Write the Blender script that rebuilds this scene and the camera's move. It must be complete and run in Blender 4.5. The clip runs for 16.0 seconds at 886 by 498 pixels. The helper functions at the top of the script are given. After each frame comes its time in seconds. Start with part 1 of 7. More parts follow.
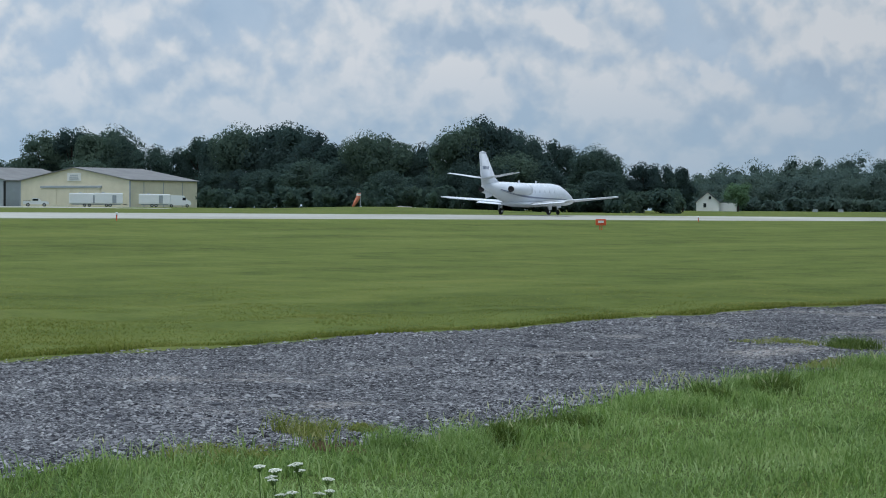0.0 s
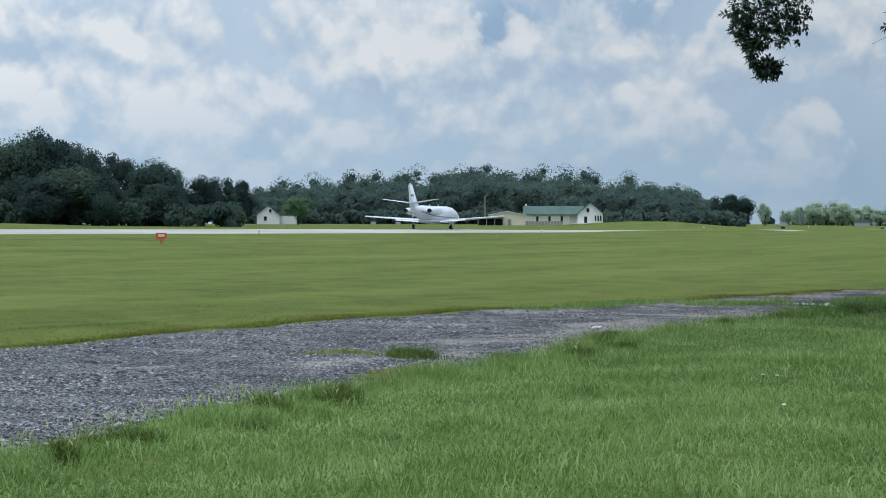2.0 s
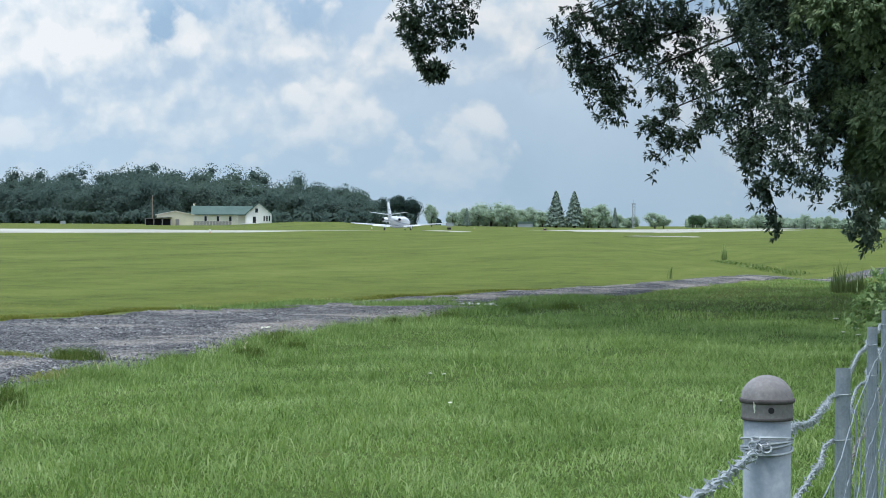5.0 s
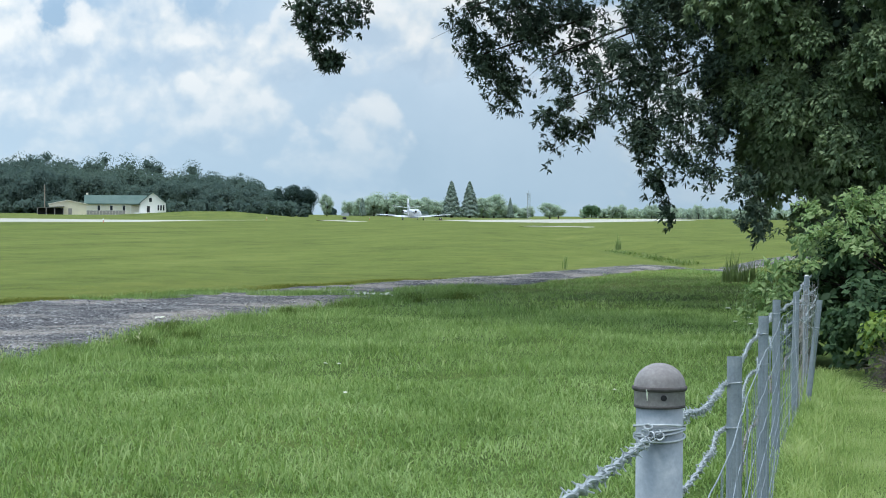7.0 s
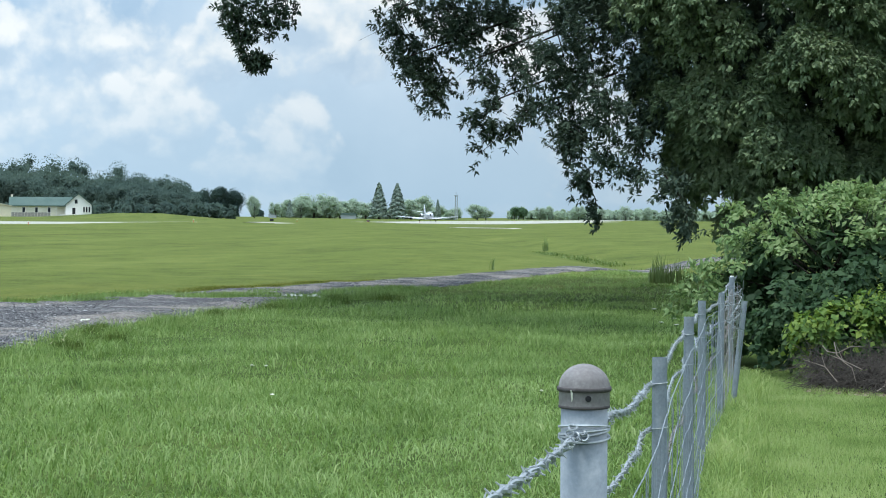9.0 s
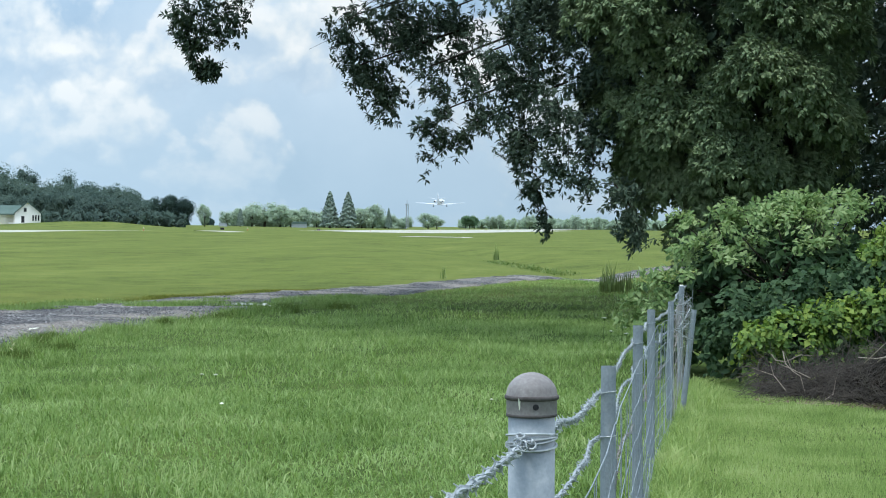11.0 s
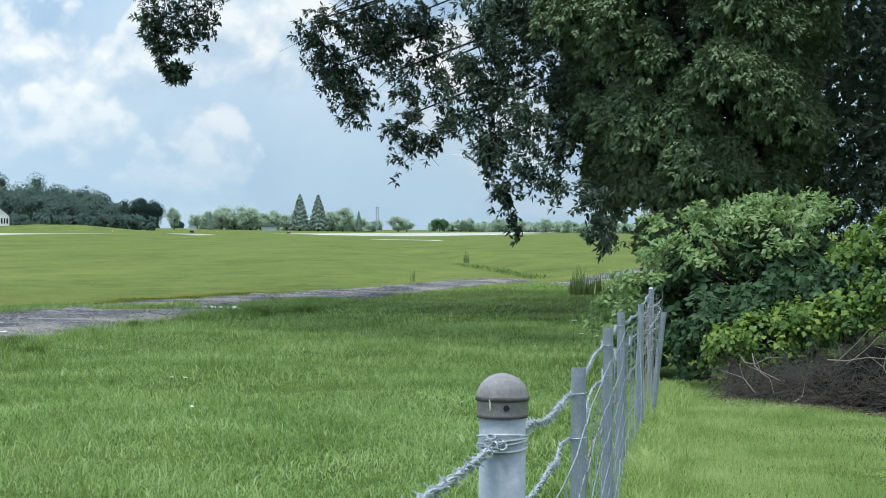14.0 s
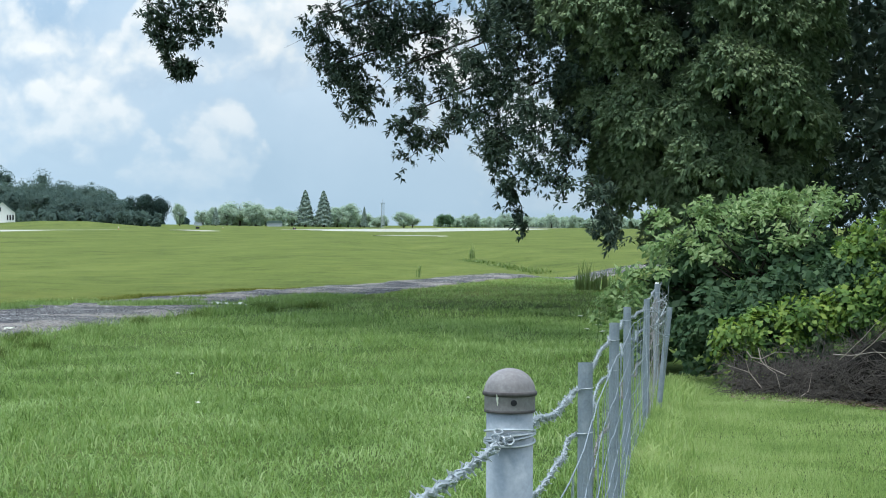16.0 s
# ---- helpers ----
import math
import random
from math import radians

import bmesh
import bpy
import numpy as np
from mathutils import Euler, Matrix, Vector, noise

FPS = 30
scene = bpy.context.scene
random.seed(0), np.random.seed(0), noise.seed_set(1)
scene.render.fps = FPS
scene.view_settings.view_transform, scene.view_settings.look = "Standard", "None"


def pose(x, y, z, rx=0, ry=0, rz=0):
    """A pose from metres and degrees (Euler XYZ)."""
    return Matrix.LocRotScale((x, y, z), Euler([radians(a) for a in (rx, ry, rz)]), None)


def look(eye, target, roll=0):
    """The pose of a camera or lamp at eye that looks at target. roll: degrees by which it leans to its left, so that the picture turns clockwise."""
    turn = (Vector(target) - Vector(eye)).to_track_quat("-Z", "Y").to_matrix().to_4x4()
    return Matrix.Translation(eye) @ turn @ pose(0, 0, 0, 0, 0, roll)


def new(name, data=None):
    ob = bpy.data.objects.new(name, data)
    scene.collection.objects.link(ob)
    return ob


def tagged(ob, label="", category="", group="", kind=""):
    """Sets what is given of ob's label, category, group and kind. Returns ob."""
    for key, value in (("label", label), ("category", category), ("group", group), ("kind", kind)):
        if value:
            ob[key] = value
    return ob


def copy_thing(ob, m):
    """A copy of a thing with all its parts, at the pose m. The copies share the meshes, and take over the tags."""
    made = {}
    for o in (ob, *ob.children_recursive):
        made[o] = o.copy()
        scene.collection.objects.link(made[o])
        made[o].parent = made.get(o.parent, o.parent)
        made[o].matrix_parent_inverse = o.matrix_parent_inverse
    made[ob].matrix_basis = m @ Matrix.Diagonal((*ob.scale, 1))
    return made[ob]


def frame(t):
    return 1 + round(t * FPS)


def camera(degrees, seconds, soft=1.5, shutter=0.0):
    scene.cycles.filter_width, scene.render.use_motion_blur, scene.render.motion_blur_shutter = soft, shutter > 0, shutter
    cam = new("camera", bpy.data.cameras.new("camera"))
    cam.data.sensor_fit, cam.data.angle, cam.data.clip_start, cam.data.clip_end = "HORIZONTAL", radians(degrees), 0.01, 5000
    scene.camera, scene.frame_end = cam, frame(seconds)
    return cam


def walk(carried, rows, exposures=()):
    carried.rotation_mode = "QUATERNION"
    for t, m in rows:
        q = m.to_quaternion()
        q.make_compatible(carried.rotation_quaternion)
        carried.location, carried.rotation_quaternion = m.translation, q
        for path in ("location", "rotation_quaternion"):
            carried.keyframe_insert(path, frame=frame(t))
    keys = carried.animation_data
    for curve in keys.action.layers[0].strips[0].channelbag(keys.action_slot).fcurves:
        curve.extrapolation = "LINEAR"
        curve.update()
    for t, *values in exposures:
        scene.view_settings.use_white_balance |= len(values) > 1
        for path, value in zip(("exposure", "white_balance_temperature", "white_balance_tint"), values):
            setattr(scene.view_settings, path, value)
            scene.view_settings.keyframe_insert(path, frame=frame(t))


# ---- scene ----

# World: metres, z up; y runs along the runway and the fence, the camera stands near x = 0, y = 0.
cam = camera(25.38, 16.0, soft=1.0)

# seconds, sway in x, height, heading, pitch, roll (degrees; heading to the right of +y)
PATH = [
    (0.0, -0.002, 1.5056, -36.303, -1.117, 0.319),
    (0.5, -0.002, 1.5056, -32.44, -1.185, 0.381),
    (1.0, -0.002, 1.5056, -28.912, -1.097, 0.281),
    (1.5, -0.002, 1.5056, -25.954, -0.897, 0.066),
    (2.0, -0.002, 1.5056, -23.572, -0.696, -0.023),
    (2.5, -0.002, 1.5056, -21.588, -0.552, -0.062),
    (3.0, -0.002, 1.5056, -19.814, -0.485, -0.047),
    (3.5, -0.002, 1.5056, -18.127, -0.497, 0.03),
    (4.0, -0.002, 1.5056, -16.534, -0.54, 0.08),
    (4.5, -0.0065, 1.5052, -15.109, -0.585, 0.145),
    (7.0, -0.0053, 1.5023, -10.9, -0.955, 0.3),
    (7.5, 0.0007, 1.5028, -10.252, -0.953, 0.284),
    (8.0, 0.0052, 1.5018, -9.664, -0.913, 0.241),
    (8.5, 0.0036, 1.5019, -9.186, -0.899, 0.273),
    (9.0, -0.0008, 1.5021, -8.794, -0.898, 0.258),
    (11.5, 0.0051, 1.501, -7.092, -0.529, 0.368),
    (12.0, 0.0018, 1.5004, -6.874, -0.43, 0.399),
    (12.5, -0.0025, 1.5013, -6.701, -0.383, 0.42),
    (13.0, -0.0035, 1.5003, -6.568, -0.401, 0.389),
    (13.5, -0.0024, 1.4996, -6.507, -0.462, 0.331),
    (14.0, 0.0034, 1.4982, -6.494, -0.539, 0.326),
    (14.5, 0.0036, 1.4979, -6.518, -0.608, 0.291),
    (15.0, -0.0042, 1.498, -6.572, -0.636, 0.28),
    (15.5, -0.0031, 1.4992, -6.614, -0.655, 0.248),
    (16.0, 0.001, 1.4971, -6.656, -0.668, 0.203),
]
rows = []
for t, sx, h, az, pit, rol in PATH:
    a, p = radians(az), radians(pit)
    eye = Vector((sx, 0.0, h))
    rows.append((t, look(eye, eye + Vector((math.sin(a) * math.cos(p), math.cos(a) * math.cos(p), math.sin(p))), rol)))
walk(cam, rows, exposures=((0.0, -0.70, 5950, 10), (1.5, -0.50, 6000, 10), (3.5, -0.24, 6100, 10), (7.0, 0.03, 6120, 8), (9.0, 0.09, 6100, 7), (16.0, 0.13, 6100, 7)))

# ---------------------------------------------------------------- sky and sun
SUN_AZ, SUN_EL = -165.0, 77.0        # degrees to the right of +y, and up


def node(tree, kind, **values):
    n = tree.nodes.new(kind)
    for key, value in values.items():
        if key in n.inputs:
            n.inputs[key].default_value = value
        else:
            setattr(n, key, value)
    return n


def math_node(tree, op, a, b=None, clamp=False):
    n = tree.nodes.new("ShaderNodeMath")
    n.operation, n.use_clamp = op, clamp
    for i, v in enumerate((a, b)):
        if v is None:
            continue
        if isinstance(v, (int, float)):
            n.inputs[i].default_value = v
        else:
            tree.links.new(v, n.inputs[i])
    return n.outputs[0]


def ramp(tree, fac, stops):
    n = tree.nodes.new("ShaderNodeValToRGB")
    e = n.color_ramp.elements
    while len(e) < len(stops):
        e.new(0.5)
    for el, (pos, col) in zip(e, stops):
        el.position = pos
        el.color = (*col, 1) if len(col) == 3 else col
    tree.links.new(fac, n.inputs[0])
    return n.outputs[0]


# soft masses in the cloud deck: bearing, elevation, half width, half height (degrees), weight (bright > 0, blue gap < 0)
CLOUDS = [
    (-44.0, 4.0, 15.0, 6.0, 0.55), (-28.0, 4.0, 8.0, 5.0, 0.28),
    (-35.2, 4.7, 1.9, 0.8, 0.55), (-33.0, 4.1, 1.6, 0.6, 0.40), (-31.2, 4.3, 1.5, 0.55, 0.55), (-39.4, 5.9, 1.2, 0.7, 0.55), (-37.6, 3.3, 1.6, 0.5, 0.35), (-36.5, 5.6, 0.7, 0.9, 0.25),
    (-37.6, 4.4, 0.9, 0.4, -0.55), (-34.0, 5.9, 2.0, 0.5, -0.40), (-43.0, 5.6, 2.6, 0.9, -0.35), (-44.0, 4.0, 2.2, 0.8, 0.30), (-48.0, 3.0, 2.0, 1.2, -0.15), (-34.5, 2.5, 4.0, 0.5, -0.30),
    (-28.0, 4.0, 1.3, 0.5, -0.35), (-26.0, 5.2, 1.6, 0.8, 0.30), (-23.9, 4.3, 0.9, 0.7, 0.50), (-22.0, 5.5, 0.85, 0.75, -0.75), (-20.0, 5.4, 1.1, 0.8, 0.20), (-19.4, 3.5, 1.3, 0.5, 0.20),
    (-17.2, 5.9, 1.2, 0.8, -0.25), (-13.8, 3.7, 1.7, 0.8, 0.10), (-15.0, 4.2, 6.0, 2.0, 0.16), (-12.6, 5.7, 0.9, 0.8, 0.25), (-24.0, 2.2, 4.0, 0.5, -0.20), (-9.0, 2.2, 3.0, 1.6, -0.20), (-16.0, 1.8, 3.0, 0.5, -0.15),
]


def build_sky():
    w = bpy.data.worlds.new("sky")
    scene.world = w
    w.use_nodes = True
    t = w.node_tree
    t.nodes.clear()
    L = t.links.new
    sky = node(t, "ShaderNodeTexSky", sky_type="NISHITA", sun_disc=False)
    sky.sun_elevation, sky.sun_rotation = radians(SUN_EL), radians(SUN_AZ)
    sky.air_density, sky.dust_density, sky.ozone_density = 1.0, 1.0, 1.5
    co = node(t, "ShaderNodeTexCoord")
    sep = node(t, "ShaderNodeSeparateXYZ")
    L(co.outputs["Generated"], sep.inputs[0])
    up = math_node(t, "MAXIMUM", sep.outputs[2], 0.0)
    az = math_node(t, "MULTIPLY", math_node(t, "ARCTAN2", sep.outputs[0], sep.outputs[1]), 57.2958)
    el = math_node(t, "MULTIPLY", math_node(t, "ARCSINE", sep.outputs[2]), 57.2958)
    # heaped cloud: puffs about twice as wide as high, flatter towards the horizon
    lift = math_node(t, "MULTIPLY", math_node(t, "POWER", up, 0.8), 0.78)
    comb = node(t, "ShaderNodeCombineXYZ")
    for i, s in enumerate((sep.outputs[0], sep.outputs[1], lift)):
        L(s, comb.inputs[i])

    def cloud_noise(scale, detail, rough, shift, dist=0.0):
        mp = node(t, "ShaderNodeMapping")
        mp.inputs["Location"].default_value = shift
        L(comb.outputs[0], mp.inputs[0])
        n = node(t, "ShaderNodeTexNoise", Scale=scale, Detail=detail, Roughness=rough, Distortion=dist)
        L(mp.outputs[0], n.inputs["Vector"])
        return n.outputs[0]
    wob = math_node(t, "MULTIPLY", math_node(t, "SUBTRACT", cloud_noise(26.0, 5.0, 0.55, (0.3, 0.1, 0.2)), 0.5), 2.6)
    azw, elw = math_node(t, "ADD", az, wob), math_node(t, "ADD", el, math_node(t, "MULTIPLY", wob, 0.5))
    mass = None
    for a, e, sa, se, wt in CLOUDS:
        u = math_node(t, "MULTIPLY", math_node(t, "SUBTRACT", azw, a), 1 / sa)
        v = math_node(t, "MULTIPLY", math_node(t, "SUBTRACT", elw, e), 1 / se)
        q = math_node(t, "ADD", math_node(t, "MULTIPLY", u, u), math_node(t, "MULTIPLY", v, v))
        g = math_node(t, "MULTIPLY", math_node(t, "EXPONENT", math_node(t, "MULTIPLY", q, -1.0)), wt)
        mass = g if mass is None else math_node(t, "ADD", mass, g)
    # blue between the clouds
    blue = node(t, "ShaderNodeMix", data_type="RGBA", blend_type="MULTIPLY")
    blue.inputs[0].default_value = 1.0
    L(sky.outputs[0], blue.inputs[6])
    blue.inputs[7].default_value = (0.085, 0.082, 0.088, 1)
    base = node(t, "ShaderNodeMix", data_type="RGBA")
    base.inputs[0].default_value = 0.72
    L(blue.outputs[2], base.inputs[6])
    base.inputs[7].default_value = (0.46, 0.65, 0.85, 1)
    # broad thin veils
    veil = math_node(t, "ADD", cloud_noise(7.0, 7.0, 0.55, (0, 0, 0)), math_node(t, "MULTIPLY", mass, 0.16))
    layer = node(t, "ShaderNodeMix", data_type="RGBA")
    L(ramp(t, veil, [(0.40, (0, 0, 0)), (0.52, (0.62, 0.62, 0.62)), (0.66, (1, 1, 1))]), layer.inputs[0])
    L(base.outputs[2], layer.inputs[6])
    layer.inputs[7].default_value = (0.66, 0.785, 0.90, 1)
    # crisp heaps of rounded puffs, lit from above: the shade follows how the density falls off upwards
    def puffs(shift, detail):
        mp = node(t, "ShaderNodeMapping")
        mp.inputs["Location"].default_value = shift
        L(comb.outputs[0], mp.inputs[0])
        wn = node(t, "ShaderNodeTexNoise", Scale=30.0, Detail=4.0, Roughness=0.55)
        L(mp.outputs[0], wn.inputs["Vector"])
        wv = node(t, "ShaderNodeVectorMath", operation="MULTIPLY_ADD")
        L(wn.outputs["Color"], wv.inputs[0])
        wv.inputs[1].default_value = (0.030, 0.030, 0.030)
        L(mp.outputs[0], wv.inputs[2])
        v = node(t, "ShaderNodeTexVoronoi", feature="SMOOTH_F1", Scale=19.0, Detail=detail, Roughness=0.52, Lacunarity=2.1)
        v.inputs["Smoothness"].default_value = 0.35
        v.normalize = True
        L(wv.outputs[0], v.inputs["Vector"])
        return math_node(t, "SUBTRACT", 0.85, math_node(t, "MULTIPLY", v.outputs["Distance"], 1.2))
    h0 = math_node(t, "ADD", math_node(t, "MULTIPLY", cloud_noise(13.0, 9.0, 0.53, (1.7, 0.4, 0.0)), 0.52), math_node(t, "MULTIPLY", puffs((0.9, 0.2, 0.0), 3.0), 0.48))
    h1 = math_node(t, "ADD", math_node(t, "MULTIPLY", cloud_noise(13.0, 5.0, 0.50, (1.7, 0.4, 0.012)), 0.52), math_node(t, "MULTIPLY", puffs((0.9, 0.2, 0.012), 2.0), 0.48))
    heap = math_node(t, "ADD", h0, math_node(t, "MULTIPLY", mass, 0.20))
    light = math_node(t, "ADD", math_node(t, "MULTIPLY", math_node(t, "SUBTRACT", h0, h1), 2.6), math_node(t, "ADD", math_node(t, "MULTIPLY", heap, 0.70), 0.10))
    tone = ramp(t, light, [(0.31, (0.55, 0.675, 0.80)), (0.43, (0.66, 0.765, 0.86)), (0.53, (0.81, 0.87, 0.905)), (0.64, (0.97, 0.98, 0.97))])
    mix = node(t, "ShaderNodeMix", data_type="RGBA")
    L(ramp(t, heap, [(0.48, (0, 0, 0)), (0.52, (0.75, 0.75, 0.75)), (0.58, (1, 1, 1))]), mix.inputs[0])
    L(layer.outputs[2], mix.inputs[6])
    L(tone, mix.inputs[7])
    # pale blue distance towards the horizon
    hz = ramp(t, up, [(0.0, (0.9, 0.9, 0.9)), (0.03, (0.62, 0.62, 0.62)), (0.075, (0, 0, 0))])
    hmix = node(t, "ShaderNodeMix", data_type="RGBA")
    L(hz, hmix.inputs[0])
    L(mix.outputs[2], hmix.inputs[6])
    hmix.inputs[7].default_value = (0.50, 0.66, 0.79, 1)
    # the bright overcast grows towards the zenith
    bg = node(t, "ShaderNodeBackground", Strength=1.0)
    L(hmix.outputs[2], bg.inputs[0])
    side = math_node(t, "MINIMUM", math_node(t, "MAXIMUM", math_node(t, "SUBTRACT", 0.77, math_node(t, "MULTIPLY", sep.outputs[0], 0.50)), 0.80), 1.2)
    L(math_node(t, "MULTIPLY", math_node(t, "MULTIPLY", side, 3.0), ramp(t, up, [(0.10, (0.3333, 0.3333, 0.3333)), (0.55, (0.72, 0.72, 0.72)), (1.0, (0.82, 0.82, 0.82))])), bg.inputs[1])
    out = node(t, "ShaderNodeOutputWorld")
    L(bg.outputs[0], out.inputs[0])


build_sky()
sun = new("sun", bpy.data.lights.new("sun", "SUN"))
sun.data.energy, sun.data.angle, sun.data.color = 2.6, radians(14.0), (1.0, 0.96, 0.89)
sa, se = radians(SUN_AZ), radians(SUN_EL)
sun.matrix_world = look((0, 0, 60), (-math.sin(sa) * math.cos(se), -math.cos(sa) * math.cos(se), 60 - math.sin(se)))


# ---------------------------------------------------------------- materials
def surface(name, stops, scale=4.0, rough=0.8, bump=0.3, fine=40.0, metal=0.0, dist=0.02, second=None, spec=0.22, stretch=(1, 1, 1)):
    """Colour from noise at two scales through a ramp; roughness; bump. second: another ramp's colours laid in large soft patches."""
    m = bpy.data.materials.new(name)
    m.use_nodes = True
    t = m.node_tree
    L = t.links.new
    b = t.nodes["Principled BSDF"]
    b.inputs["Metallic"].default_value = metal
    b.inputs["Specular IOR Level"].default_value = spec
    co = node(t, "ShaderNodeTexCoord")
    mp = node(t, "ShaderNodeMapping")
    mp.inputs["Scale"].default_value = stretch
    L(co.outputs["Object"], mp.inputs[0])
    n1 = node(t, "ShaderNodeTexNoise", Scale=scale, Detail=6.0, Roughness=0.6)
    n2 = node(t, "ShaderNodeTexNoise", Scale=fine, Detail=4.0, Roughness=0.6)
    L(mp.outputs[0], n1.inputs["Vector"])
    L(mp.outputs[0], n2.inputs["Vector"])
    f = math_node(t, "ADD", math_node(t, "MULTIPLY", n1.outputs[0], 0.6), math_node(t, "MULTIPLY", n2.outputs[0], 0.4))
    col = ramp(t, f, stops)
    if second:
        n3 = node(t, "ShaderNodeTexNoise", Scale=second[0], Detail=5.0, Roughness=0.6)
        L(mp.outputs[0], n3.inputs["Vector"])
        mask = ramp(t, n3.outputs[0], [(second[1], (0, 0, 0)), (second[2], (1, 1, 1))])
        mx = node(t, "ShaderNodeMix", data_type="RGBA")
        L(mask, mx.inputs[0])
        L(col, mx.inputs[6])
        L(ramp(t, f, second[3]), mx.inputs[7])
        col = mx.outputs[2]
    L(col, b.inputs["Base Color"])
    r = math_node(t, "ADD", math_node(t, "MULTIPLY", n2.outputs[0], 0.25), rough - 0.12, clamp=True)
    L(r, b.inputs["Roughness"])
    if bump:
        bp = node(t, "ShaderNodeBump", Strength=bump, Distance=dist)
        L(f, bp.inputs["Height"])
        L(bp.outputs[0], b.inputs["Normal"])
    return m


def leafy(name, c1, c2, c3, translucent=0.35, rough=0.55, patch=0.35, gloss=0.35, island=0.5, each=0.0):
    """Leaves and blades: the colour varies from island to island and in patches; light passes through."""
    m = bpy.data.materials.new(name)
    m.use_nodes = True
    t = m.node_tree
    L = t.links.new
    b = t.nodes["Principled BSDF"]
    b.inputs["Roughness"].default_value = rough
    b.inputs["Specular IOR Level"].default_value = gloss
    g = node(t, "ShaderNodeNewGeometry")
    co = node(t, "ShaderNodeTexCoord")
    n = node(t, "ShaderNodeTexNoise", Scale=patch, Detail=4.0)
    L(co.outputs["Object"], n.inputs["Vector"])
    f = math_node(t, "SUBTRACT", math_node(t, "ADD", math_node(t, "MULTIPLY", g.outputs["Random Per Island"], island), math_node(t, "MULTIPLY", n.outputs[0], 0.9)), 0.5 * island - 0.07)
    if each:
        oi = node(t, "ShaderNodeObjectInfo")
        f = math_node(t, "ADD", f, math_node(t, "MULTIPLY", math_node(t, "SUBTRACT", oi.outputs["Random"], 0.5), each))
    col = ramp(t, f, [(0.15, c1), (0.5, c2), (0.92, c3)])
    L(col, b.inputs["Base Color"])
    tr = node(t, "ShaderNodeBsdfTranslucent")
    hs = node(t, "ShaderNodeHueSaturation", Value=1.25, Saturation=1.1, Hue=0.49)
    L(col, hs.inputs["Color"])
    L(hs.outputs[0], tr.inputs[0])
    ms = node(t, "ShaderNodeMixShader", Fac=translucent)
    L(b.outputs[0], ms.inputs[1])
    L(tr.outputs[0], ms.inputs[2])
    L(ms.outputs[0], t.nodes["Material Output"].inputs[0])
    return m


